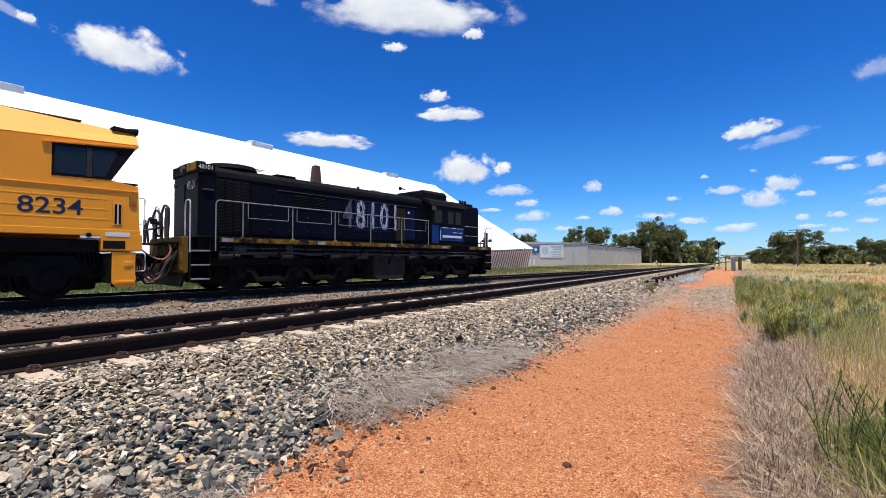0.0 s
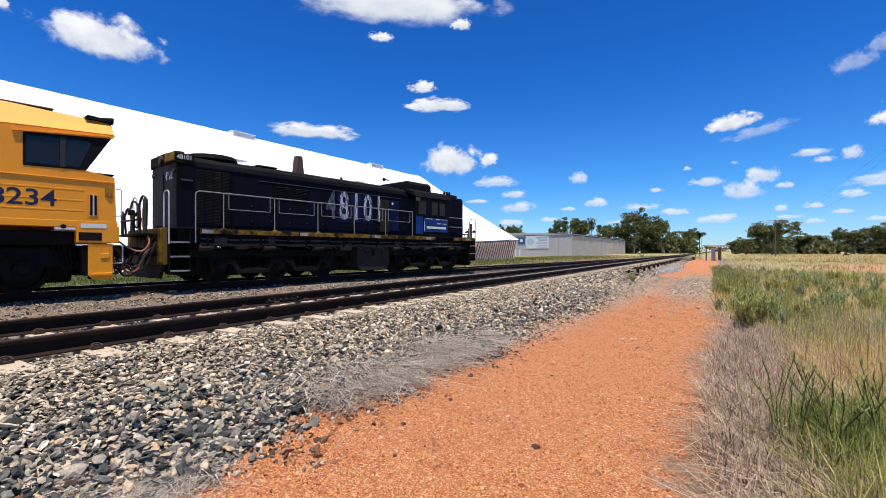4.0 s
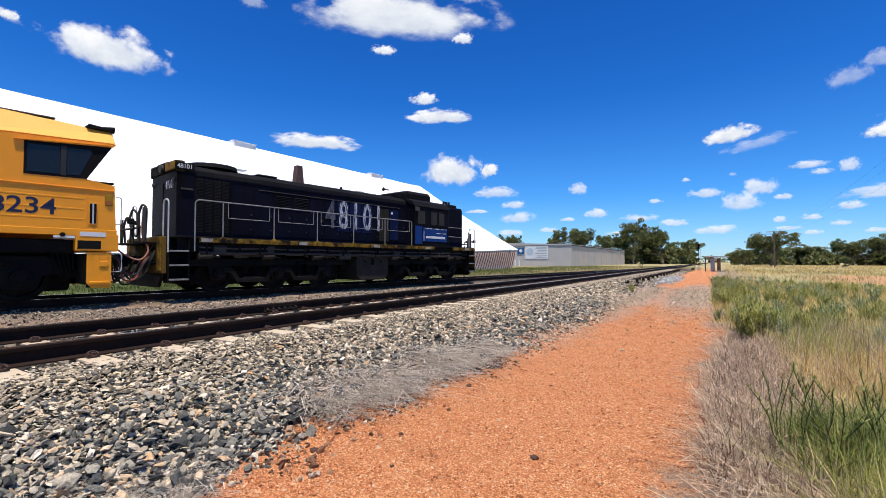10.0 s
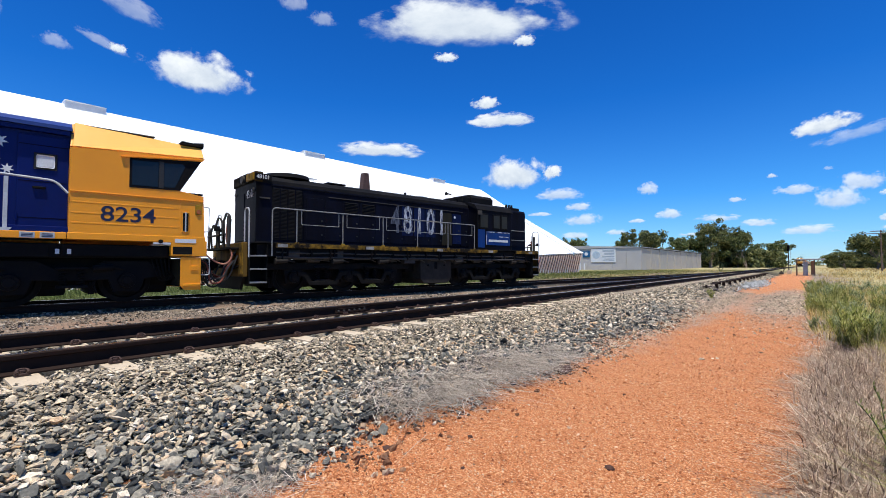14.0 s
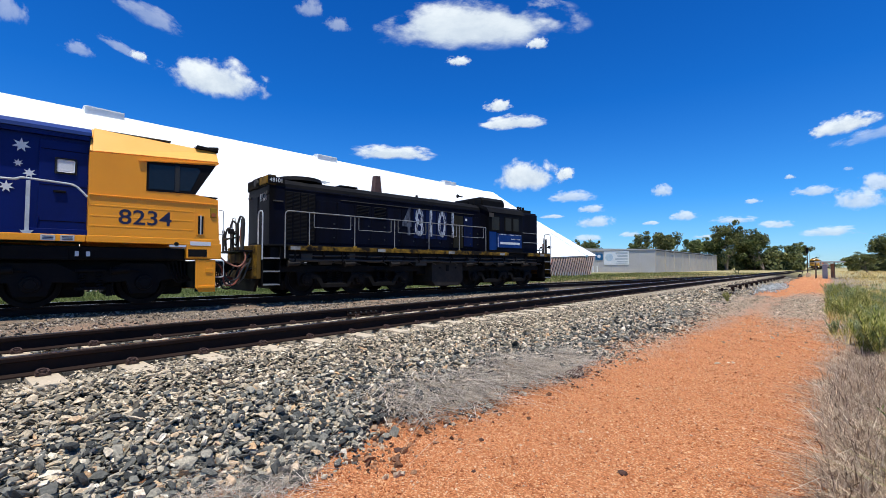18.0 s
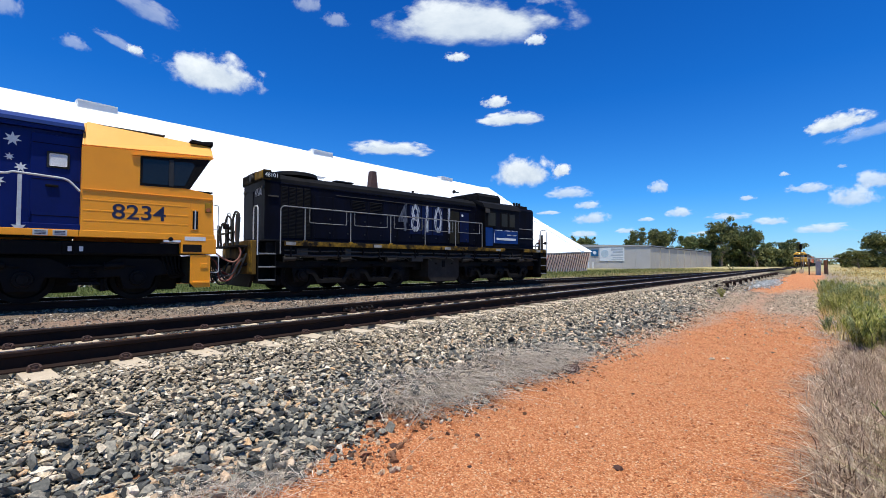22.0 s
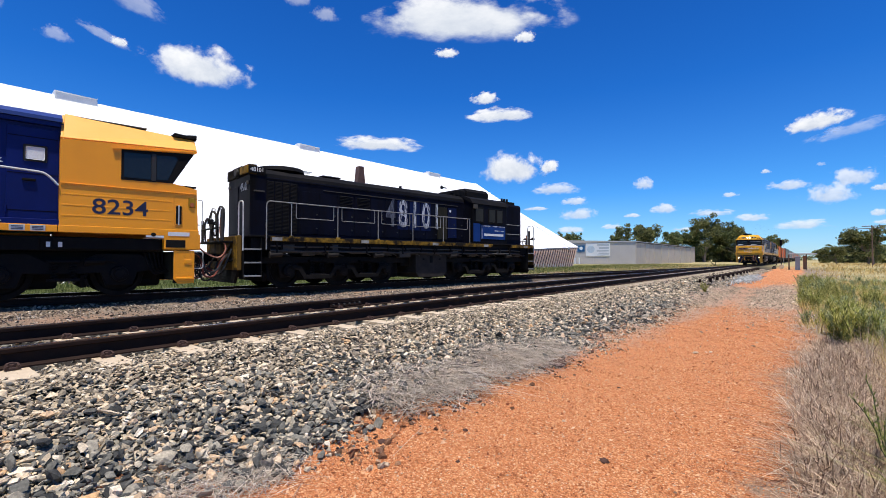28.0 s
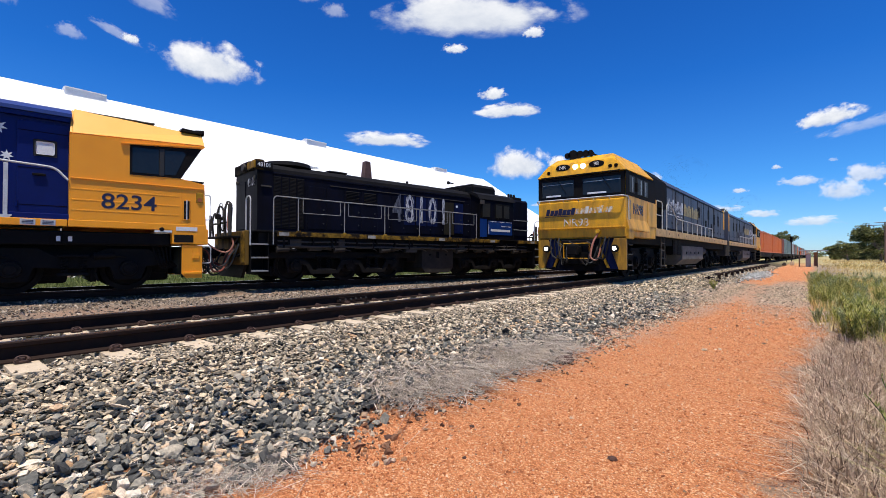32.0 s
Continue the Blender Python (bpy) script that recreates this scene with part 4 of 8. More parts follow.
def bogie(parent, axles, style, material=GREASE):
    """Two side frames with humps over the axle boxes, springs, brake gear, and the wheelsets."""
    a, b = axles[0], axles[-1]
    sets = [wheelset(parent, y) for y in axles]
    part("bolster", boxed(-0.62, 0.62, a - 0.9, b + 0.9, 0.36, 1.04 if style == "hump" else 0.86, 0.03), BLACK, parent)
    for y in axles:
        part("traction_motor", boxed(-0.58, 0.58, y + 0.1, y + 0.95, 0.17, 0.80, 0.08), material, parent, "greasy motor casing")
        part("brake_beam", boxed(-1.0, 1.0, y - 0.72, y - 0.6, 0.2, 0.5, 0.02), material, parent)
    for s in (1, -1):
        x0, x1 = s * 0.98, s * 1.12
        top, low = (1.02, 0.52) if style == "hump" else (0.82, 0.40)
        pts = [(a - 0.75, low + 0.22)]
        for i, y in enumerate(axles):
            if style == "hump":
                pts += [(y - 0.42, top - 0.04), (y + 0.42, top - 0.04)]
            else:
                pts += [(y - 0.34, top), (y + 0.34, top)]
            if i < len(axles) - 1:
                mid = (y + axles[i + 1]) / 2
                pts += [(mid - 0.3, top - 0.22), (mid + 0.3, top - 0.22)]
        pts += [(b + 0.75, low + 0.22), (b + 0.72, low + 0.08)]
        for i, y in list(enumerate(axles))[::-1]:
            pts += [(y + 0.36, low + 0.02), (y + 0.26, 0.24), (y - 0.26, 0.24), (y - 0.36, low + 0.02)]
            if i:
                mid = (y + axles[i - 1]) / 2
                pts += [(mid + 0.25, low - 0.1 if style != "hump" else low), (mid - 0.25, low - 0.1 if style != "hump" else low)]
        pts += [(a - 0.72, low + 0.08)]
        if style != "hump":
            pts = [(a - 0.86, 0.80), (a - 0.74, 0.93), (b + 0.74, 0.93), (b + 0.86, 0.80), (b + 0.80, 0.73), (a - 0.80, 0.73)]
        sf = part("side_frame", prism(bmesh.new(), pts, "x", x0, x1, 0.015), material, parent)
        for y in axles:
            bm = rod(bmesh.new(), (s * 1.10, y, 0.51), (s * 1.22, y, 0.51), 0.19, 0.17, 18)
            rod(bm, (s * 1.22, y, 0.51), (s * 1.25, y, 0.51), 0.11, 0.10, 14)
            for k in range(6):
                c = (s * 1.225, y + 0.135 * math.cos(k * 1.047), 0.51 + 0.135 * math.sin(k * 1.047))
                rod(bm, c, (c[0] + s * 0.02, c[1], c[2]), 0.016, seg=6)
            part("axle_box", bm, GREASE, sf)
        for y0, y1 in zip(axles, axles[1:]):
            mid = (y0 + y1) / 2
            bm = bmesh.new()
            for dy in (-0.16, 0.16):
                zs = np.linspace(0.42, 0.78, 22)
                pipe(bm, [(s * 1.16 + 0.07 * math.cos(i * 1.8), mid + dy + 0.07 * math.sin(i * 1.8), z) for i, z in enumerate(zs)], 0.016, 5)
            box(bm, s * 1.10, s * 1.24, mid - 0.28, mid + 0.28, 0.36, 0.42, 0.008)
            box(bm, s * 1.10, s * 1.24, mid - 0.28, mid + 0.28, 0.78, 0.83, 0.008)
            part("spring_set", bm, material, sf)
        if style != "hump":
            for y in axles:
                part("pedestal", prism(bmesh.new(), [(y - 0.30, 0.74), (y + 0.30, 0.74), (y + 0.22, 0.30), (y - 0.22, 0.30)], "x", s * 1.0, s * 1.10, 0.012), material, sf)
        for y in axles:
            cx, cz = (1.14, 0.80) if style == "hump" else (1.31, 0.99)
            bm = rod(bmesh.new(), (s * cx, y - 0.62, cz), (s * cx, y - 0.28, cz + 0.02), 0.075, seg=12)
            rod(bm, (s * cx, y - 0.66, cz), (s * cx, y - 0.62, cz), 0.09, seg=12)
            rod(bm, (s * cx, y - 0.28, cz + 0.02), (s * cx, y - 0.05, cz - 0.02), 0.022, seg=6)
            part("brake_cylinder", bm, GREASE if style == "hump" else TANK_GREY, sf, "" if style == "hump" else "oily brake cylinder")
            part("brake_hanger", pipe(bmesh.new(), arc([(s * 1.05, y - 0.60, 0.66), (s * 1.05, y - 0.63, 0.40), (s * 1.05, y - 0.57, 0.22)], 0.1), 0.03), GREASE, sf)
        if style != "hump":
            for y0, y1 in zip(axles, axles[1:]):
                pts = [(y0 + 0.08, 0.68), (y0 + 0.36, 0.65), (y0 + 0.54, 0.37), (y1 - 0.54, 0.37), (y1 - 0.36, 0.65), (y1 - 0.08, 0.68), (y1 - 0.08, 0.55), (y1 - 0.28, 0.52), (y1 - 0.46, 0.24), (y0 + 0.46, 0.24), (y0 + 0.28, 0.52), (y0 + 0.08, 0.55)]
                part("equaliser", prism(bmesh.new(), pts, "x", s * 1.20, s * 1.27, 0.012), EQUALISER, sf, "dusty drop equaliser beam")
    return sets


def coupler(parent, y, way):
    bm = boxed(-0.09, 0.09, y, y + way * 0.55, 0.80, 1.0, 0.02)
    box(bm, -0.17, 0.17, y + way * 0.5, y + way * 0.72, 0.72, 1.06, 0.04)
    part("coupler", bm, GREASE, parent, "dark steel knuckle coupler")


def hoses(parent, y, way, xs, mat=HOSE, drop=0.45):
    for i, x in enumerate(xs):
        pts = arc([(x, y, 1.02), (x + 0.03, y + way * 0.22, 0.95), (x * 0.8, y + way * 0.30, drop + 0.07 * (i % 2)), (x * 0.5, y + way * 0.5, 0.62)], 0.16, 5)
        part("air_hose", pipe(bmesh.new(), pts, 0.022), mat if i % 2 == 0 else RUBBER, parent, "hanging air hose")


def shunter():
    lo = thing("locomotive", SID, "small grimy dark blue diesel locomotive with flaked white numbers", "locomotive")
    Y0, Y1 = 6.35, 20.05
    # frame and sills
    part("frame", boxed(-1.30, 1.30, Y0 + 0.1, Y1 - 0.1, 1.12, 1.49, 0.02), BLACK, lo)
    part("walkway", boxed(-1.40, 1.40, Y0, Y1 - 0.05, 1.50, 1.55, 0.01), BLACK, lo)
    for s in (1, -1):
        for a, b in ((6.95, 8.4), (8.41, 10.2), (10.21, 12.3), (12.31, 14.6), (14.61, 16.9), (18.2, 19.95)):
            part("side_sill", boxed(s * 1.395, s * 1.43, a, b, 1.385, 1.52, 0.006), YELLOW_DIRTY, lo, "yellow sill blackened by soot")
        for a in (7.0, 10.05, 13.3, 16.3, 19.2):
            part("reflector", boxed(s * 1.43, s * 1.437, a, a + 0.30, 1.40, 1.50), PATCH_GREY, lo, "dulled white reflector patch")
        for a in np.arange(7.3, 19.5, 0.78):
            part("bracket", boxed(s * 1.10, s * 1.38, a, a + 0.05, 1.14, 1.35), BLACK, lo)
    # long hood with rounded roof shoulders
    hood = [(-0.92, 1.55), (0.92, 1.55), (0.92, 3.28), (0.86, 3.42), (0.70, 3.55), (0.35, 3.64), (-0.35, 3.64), (-0.70, 3.55), (-0.86, 3.42), (-0.92, 3.28)]
    part("long_hood", prism(bmesh.new(), hood, "y", 6.55, 15.62, 0.02), BLUE_GRIMY, lo, "grimy dark blue hood")
    roof = [(-0.90, 3.335), (-0.885, 3.44), (-0.71, 3.575), (-0.35, 3.665), (0.35, 3.665), (0.71, 3.575), (0.885, 3.44), (0.90, 3.335), (0.87, 3.335), (0.68, 3.50), (-0.68, 3.50), (-0.87, 3.335)]
    part("hood_roof", prism(bmesh.new(), roof, "y", 6.50, 15.60), ROOF_GREY, lo, "sooty black roof")
    part("gutter", boxed(0.905, 0.94, 7.0, 15.4, 3.27, 3.30), BLUE_SOOT, lo)
    # paler grey in place of the light on this ledge's top
    part("gutter", boxed(0.925, 0.955, 8.9, 15.2, 3.10, 3.12), DUSTY, lo, "ledge painted paler for its sunlit top")
    # radiator doors with ribs
    for a in np.arange(7.03, 8.0, 0.243):
        d = part("radiator_door", boxed(0.915, 0.945, a, a + 0.22, 1.64, 3.22, 0.006), BLACK, lo, "black louvred door")
        bm = bmesh.new()
        for z in np.arange(1.70, 3.18, 0.042):
            prism(bm, [(0.945, z), (0.953, z + 0.006), (0.945, z + 0.03)], "y", a + 0.02, a + 0.20)
        part("louvres", bm, BLACK, d)
        part("door_bar", boxed(0.945, 0.968, a + 0.22, a + 0.24, 1.64, 3.22, 0.005), BLUE_GRIMY, d, "dark blue upright bar")
    for a, w in ((8.12, 0.62), (8.78, 0.62), (9.44, 0.62), (10.1, 0.62), (10.76, 0.6), (11.4, 0.62), (12.06, 0.62), (12.72, 0.62), (13.38, 0.62), (14.62, 0.42), (15.08, 0.42)):
        d = part("hood_door", boxed(0.915, 0.938, a, a + w, 1.66, 3.02, 0.008), BLUE_SOOT if int(a * 3) % 2 else BLUE_GRIMY, lo)
        bm = rod(bmesh.new(), (0.938, a + w - 0.08, 2.3), (0.965, a + w - 0.08, 2.3), 0.03, seg=8)
        rod(bm, (0.94, a + w - 0.08, 1.85), (0.965, a + w - 0.08, 1.85), 0.022, seg=8)
        part("latch", bm, RUBBER, d)
    for a in (9.5, 10.2):
        bm = bmesh.new()
        for z in np.arange(2.62, 2.98, 0.05):
            prism(bm, [(0.938, z), (0.962, z + 0.008), (0.938, z + 0.034)], "y", a, a + 0.5)
        part("vent_louvres", bm, BLACK, lo)
    part("equipment_grille", boxed(0.915, 0.945, 14.02, 14.55, 1.68, 3.0, 0.006), surface("sooted_olive_panel", (0.020, 0.017, 0.008), (0.006, 0.006, 0.006), 0.7, 0, 3, 30, 0.9, 0.1, True, spec=0.2), lo, "sooted olive grille panel")
    part("blue_panel", boxed(0.942, 0.948, 14.6, 15.1, 1.75, 3.0), BLUE_PATCH, lo, "cleaner blue panel")
    part("roundel", rod(bmesh.new(), (0.948, 14.72, 2.86), (0.956, 14.72, 2.86), 0.055, seg=12), WHITE, lo)
    # flaked number on blue patches
    for i, ch in enumerate("48101"):
        y = 11.64 + i * 0.58
        if i in (1, 2, 3):
            part("number_patch", boxed(0.939, 0.944, y - 0.26, y + 0.26, 1.98, 3.08), BLUE_PATCH, lo, "cleaner blue patch")
        letters("numeral", ch, 1.42, LETTER_FADED if i in (1, 2, 3, 4) else LETTER_GHOST, lo, at(0.952, y, 2.53) @ SIDE, 0.003, 0.028, 0.62, "large flaked white numeral")
    # roof gear
    bm = rod(bmesh.new(), (0, 7.85, 3.66), (0, 7.85, 3.78), 0.76, 0.72, 28)
    part("roof_fan", bm, ROOF_GREY, lo, "flat round radiator fan housing")
    part("roof_hatch", boxed(-0.5, 0.5, 9.1, 9.8, 3.65, 3.71, 0.02), ROOF_GREY, lo)
    st = prism(bmesh.new(), [(10.72, 3.62), (11.08, 3.62), (11.0, 4.33), (10.8, 4.33)], "x", -0.13, 0.13, 0.02)
    part("exhaust_pipe", st, surface("rust_brown_stack", (0.10, 0.05, 0.04), (0.03, 0.02, 0.02), 0.8, 0, 4, 40, 0.7, 0.1), lo, "rust-brown tapered exhaust stack")
    part("lifting_eye", rod(bmesh.new(), (0.3, 12.6, 3.64), (0.3, 12.6, 3.75), 0.05), BLACK, lo)
    part("roof_box", boxed(-0.62, 0.62, 15.5, 16.02, 3.6, 3.90, 0.05), BLACK, lo, "sooty roof box")
    part("roof_whistle", rod(bmesh.new(), (0.55, 15.3, 3.72), (0.55, 15.1, 3.74), 0.03, 0.06, 10), BLACK, lo)
    part("whistle_stand", rod(bmesh.new(), (0.55, 15.3, 3.55), (0.55, 15.3, 3.74), 0.03), BLACK, lo)
    part("roof_box", prism(bmesh.new(), [(-0.66, 3.6), (0.66, 3.6), (0.66, 3.88), (0.52, 4.02), (-0.52, 4.02), (-0.66, 3.88)], "y", 16.05, 17.5, 0.02), BLACK, lo, "sooty roof box")
    bm = rod(bmesh.new(), (0.55, 14.9, 3.9), (0.55, 14.72, 3.9), 0.025)
    rod(bm, (0.55, 14.72, 3.9), (0.55, 14.60, 3.9), 0.03, 0.08, 10)
    part("horn", bm, GREASE, lo)
    # cab
    cab = [(-1.40, 1.55), (1.40, 1.55), (1.40, 3.26), (1.28, 3.42), (0.9, 3.56), (0.4, 3.63), (-0.4, 3.63), (-0.9, 3.56), (-1.28, 3.42), (-1.40, 3.26)]
    part("cab", prism(bmesh.new(), cab, "y", 15.62, 17.95, 0.02), BLUE_SOOT, lo, "sooted blue-black cab")
    part("cab_roof", prism(bmesh.new(), [(-1.44, 3.24), (-1.30, 3.45), (-0.9, 3.595), (-0.4, 3.665), (0.4, 3.665), (0.9, 3.595), (1.30, 3.45), (1.44, 3.24), (1.40, 3.24), (0.85, 3.5), (-0.85, 3.5), (-1.40, 3.24)], "y", 15.58, 18.02), ROOF_GREY, lo, "sooty cab roof")
    for a, b in ((15.75, 16.32), (16.62, 17.12), (17.16, 17.64)):
        w = part("cab_window", boxed(1.395, 1.425, a, b, 2.42, 3.10, 0.02), BLACK, lo)
        part("pane", boxed(1.424, 1.432, a + 0.06, b - 0.06, 2.49, 3.04), GLASS_DUSTY, w, "dusty dark window glass")
    part("number_plate_box", boxed(1.41, 1.45, 15.64, 15.9, 3.02, 3.2, 0.01), DUSTY, lo)
    part("cab_side_panel", boxed(1.402, 1.412, 15.66, 16.1, 1.62, 2.40), BLUE_BRIGHT, lo, "brighter blue panel")
    sg = part("operator_panel", boxed(1.402, 1.416, 16.16, 17.8, 1.74, 2.34), BLUE_BRIGHT, lo, "blue panel with a white lettering bar")
    part("lettering_bar", boxed(1.416, 1.421, 16.34, 17.66, 1.88, 1.98), LETTER_WHITE, sg, "white lettering bar")
    part("lettering_bar", boxed(1.416, 1.421, 17.05, 17.72, 2.10, 2.14), LETTER_FADED, sg)
    part("panel_edge", boxed(1.416, 1.420, 16.18, 16.22, 1.76, 2.32), LETTER_FADED, sg)
    part("panel_edge", boxed(1.416, 1.420, 16.18, 17.78, 2.29, 2.325), LETTER_FADED, sg)
    # short hood
    part("short_hood", prism(bmesh.new(), [(-0.92, 1.55), (0.92, 1.55), (0.92, 3.40), (0.84, 3.50), (-0.84, 3.50), (-0.92, 3.40)], "y", 17.95, 19.65, 0.03), BLUE_GRIMY, lo, "grimy dark blue short hood")
    part("end_light_box", boxed(-0.5, 0.5, 19.2, 19.72, 3.42, 3.70, 0.03), BLACK, lo)
    for y in (18.75, 18.95, 19.15):
        part("roof_lamp", rod(bmesh.new(), (0.45, y, 3.55), (0.45, y, 3.82), 0.07, 0.055, 10), BLACK, lo)
    for z in (2.05, 2.5):
        part("grab_rail", pipe(bmesh.new(), arc([(0.92, 18.0, z), (0.99, 18.0, z), (0.99, 19.6, z), (0.92, 19.6, z)], 0.05), 0.018), RAIL_GREY, lo)
    # number end: visor, boards and lamps
    part("end_board", boxed(-0.93, 0.93, 6.50, 6.75, 3.36, 3.66, 0.03), YELLOW_FILTH, lo, "sooted yellow headboard")
    part("marker_panel", boxed(0.30, 0.90, 6.46, 6.51, 3.40, 3.62, 0.01), YELLOW_WORN, lo, "worn ochre marker panel")
    nb = part("number_board", boxed(0.925, 0.95, 6.5, 7.0, 3.40, 3.60, 0.01), BLACK, lo, "black number board")
    letters("board_number", "48101", 0.17, LETTER_WHITE, nb, at(0.953, 6.74, 3.5) @ SIDE, 0.003, 0.0, 0.95, "white number")
    letters("end_number", "48101", 0.34, LETTER_FADED, lo, at(0.42, 6.545, 3.02) @ FRONT, 0.003, 0.0, 0.7, "flaked white number")
    part("end_door", boxed(-0.62, -0.02, 6.53, 6.57, 1.62, 3.1, 0.02), BLUE_GRIMY, lo)
    for x in (-0.75, 0.78):
        part("marker_lamp", rod(bmesh.new(), (x, 6.56, 3.12), (x, 6.50, 3.12), 0.06, seg=12), DUSTY, lo)
    part("headlamp", rod(bmesh.new(), (0, 6.52, 3.51), (0, 6.43, 3.51), 0.11, 0.12, 16), DUSTY, lo)
    part("side_bracket", boxed(0.93, 0.97, 6.65, 6.95, 2.86, 2.9), DUSTY, lo)
    # handrails along the walkway
    posts = (7.59, 9.16, 10.75, 12.32, 13.89, 15.43)
    for s in (1, -1):
        x = s * 1.41
        part("handrail", pipe(bmesh.new(), arc([(x, 6.84, 1.14), (x, 6.84, 2.55), (x, 7.59, 2.545), (x, 15.43, 2.545)], 0.14, 5), 0.018, 8), RAIL_GREY, lo, "worn pale grey handrail")
        for y in posts:
            part("handrail_post", rod(bmesh.new(), (x, y, 1.5), (x, y, 2.54), 0.017), RAIL_GREY, lo)
            part("post_foot", boxed(s * 1.40, s * 1.445, y - 0.06, y + 0.06, 1.44, 1.56, 0.008), YELLOW_DIRTY, lo)
        for a, b in zip(posts, posts[1:]):
            part("mid_rail", pipe(bmesh.new(), arc([(x, a + 0.15, 2.53), (x, a + 0.15, 2.10), (x, b - 0.15, 2.10), (x, b - 0.15, 2.53)], 0.03), 0.011), RAIL_GREY, lo)
    # end platform, steps, curved grab rails
    for y0, y1, w in ((6.22, 6.70, -1), (19.56, 20.02, 1)):
        for s in (1, -1):
            st = part("step_well", boxed(s * 0.95, s * 0.99, y0, y1, 0.34, 1.5, 0.01), BLACK, lo)
            for z in (0.38, 0.76, 1.14):
                part("step", boxed(s * 0.98, s * 1.42, y0, y1, z - 0.02, z + 0.02, 0.006), RAIL_GREY, st, "worn steel step")
            for y in (y0 - 0.012, y1):
                part("step_side", boxed(s * 1.0, s * 1.41, y, y + 0.012, 0.34, 1.5), BLACK, st)
            e = y0 - 0.03 if w < 0 else y1 + 0.03
            part("grab_rail", pipe(bmesh.new(), arc([(s * 1.40, e, 1.1), (s * 1.40, e, 2.5), (s * 1.05, e, 2.5), (s * 1.05, e, 1.55)], 0.14, 5), 0.02, 8), HANDRAIL, lo, "pale curved grab rail")
    for y, w in ((6.12, -1), (20.05, 1)):
        part("buffer_beam", boxed(-1.35, 1.35, y - 0.06, y + 0.06, 0.55, 1.52, 0.02), OCHRE_GRIME, lo, "grimed ochre and black buffer beam")
        part("cowcatcher", prism(bmesh.new(), [(-1.3, 0.56), (1.3, 0.56), (1.0, 0.18), (-1.0, 0.18)], "y", y - 0.04, y + 0.04), GREASE, lo)
        coupler(lo, y, w)
        hoses(lo, y + w * 0.05, w, (-0.75, -0.5, 0.45, 0.62, 0.8), HOSE)
        part("platform_plate", boxed(-1.0, 1.0, min(y, y + w * 0.4), max(y, y + w * 0.4), 1.32, 1.38, 0.01), GREASE, lo)
        for x, top, lean in ((-0.55, 2.12, 0.10), (0.10, 2.30, -0.08), (0.62, 2.38, 0.12)):
            part("platform_upright", pipe(bmesh.new(), arc([(x, y + w * 0.34, 1.36), (x + lean, y + w * 0.40, top - 0.25), (x + lean + 0.05, y + w * 0.34, top), (x + lean + 0.14, y + w * 0.26, top - 0.12), (x + 0.16, y + w * 0.26, 1.40)], 0.08), 0.030), DUSTY, lo, "bent dusty platform upright")
        part("coupling_handle", rod(bmesh.new(), (0.5, y + w * 0.40, 1.86), (0.95, y + w * 0.62, 1.88), 0.035), GREASE, lo, "greasy coupling handle")
        part("handle_grip", boxed(0.86, 0.98, y + w * 0.56, y + w * 0.70, 1.82, 1.96, 0.02), GREASE, lo)
        part("chain", pipe(bmesh.new(), arc([(0.95, y + w * 0.1, 1.36), (0.9, y + w * 0.3, 0.9), (0.8, y + w * 0.35, 0.5)], 0.2, 5), 0.016), DUSTY, lo)
        for x in (-1.22, 1.22):
            part("corner_plate", boxed(x - 0.13, x + 0.13, y + w * 0.062, y + w * 0.08, 0.62, 1.50, 0.01), YELLOW_DIRTY, lo, "flaked yellow corner plate")
        for x, z0, z1 in ((-0.9, 1.38, 2.05), (0.9, 1.38, 2.28), (0.05, 1.38, 2.0)):
            part("platform_post", boxed(x - 0.05, x + 0.05, y + w * 0.30, y + w * 0.36, z0, z1, 0.01), DUSTY, lo, "bent dusty platform post")
        part("brake_wheel", pipe(bmesh.new(), [(0.62 + 0.2 * math.cos(a), y + w * 0.42, 1.72 + 0.2 * math.sin(a)) for a in np.linspace(0, 6.2832, 17)], 0.02), GREASE, lo)
        for i, (x, z) in enumerate(((0.75, 1.2), (0.5, 0.95), (0.95, 0.85), (-0.6, 1.0))):
            part("end_cock", rod(bmesh.new(), (x, y + w * 0.05, z), (x + 0.04, y + w * 0.22, z - 0.05), 0.045, seg=8), DUSTY if i % 2 else GREASE, lo)
        part("sagging_hose", pipe(bmesh.new(), arc([(1.0, y + w * 0.1, 1.15), (1.05, y + w * 0.35, 0.5), (0.85, y + w * 0.6, 0.35), (0.7, y + w * 0.8, 0.75)], 0.2, 6), 0.026), RUBBER, lo, "sagging black hose")
        part("platform_bar", rod(bmesh.new(), (-0.8, y + w * 0.38, 1.75), (0.8, y + w * 0.38, 1.75), 0.03), DUSTY, lo)
        part("jumper_cable", pipe(bmesh.new(), arc([(0.72, y + w * 0.30, 2.05), (0.80, y + w * 0.36, 1.55), (1.02, y + w * 0.22, 1.15), (0.98, y + w * 0.40, 0.86), (0.9, y + w * 0.72, 1.0), (0.8, y + w * 1.0, 1.28)], 0.22, 6), 0.024), COPPER, lo, "drooping reddish cable")
    # underframe
    bm = prism(bmesh.new(), [(12.62, 1.08), (14.25, 1.08), (14.25, 0.35), (14.05, 0.16), (12.8, 0.16), (12.62, 0.35)], "x", -1.22, 1.22, 0.02)
    tank = part("fuel_tank", bm, TANK_GREY, lo, "dusty grey-brown fuel tank")
    for y in (13.0, 13.85):
        part("tank_bolt", rod(bmesh.new(), (1.22, y, 0.86), (1.25, y, 0.86), 0.04, seg=8), BLACK, tank)
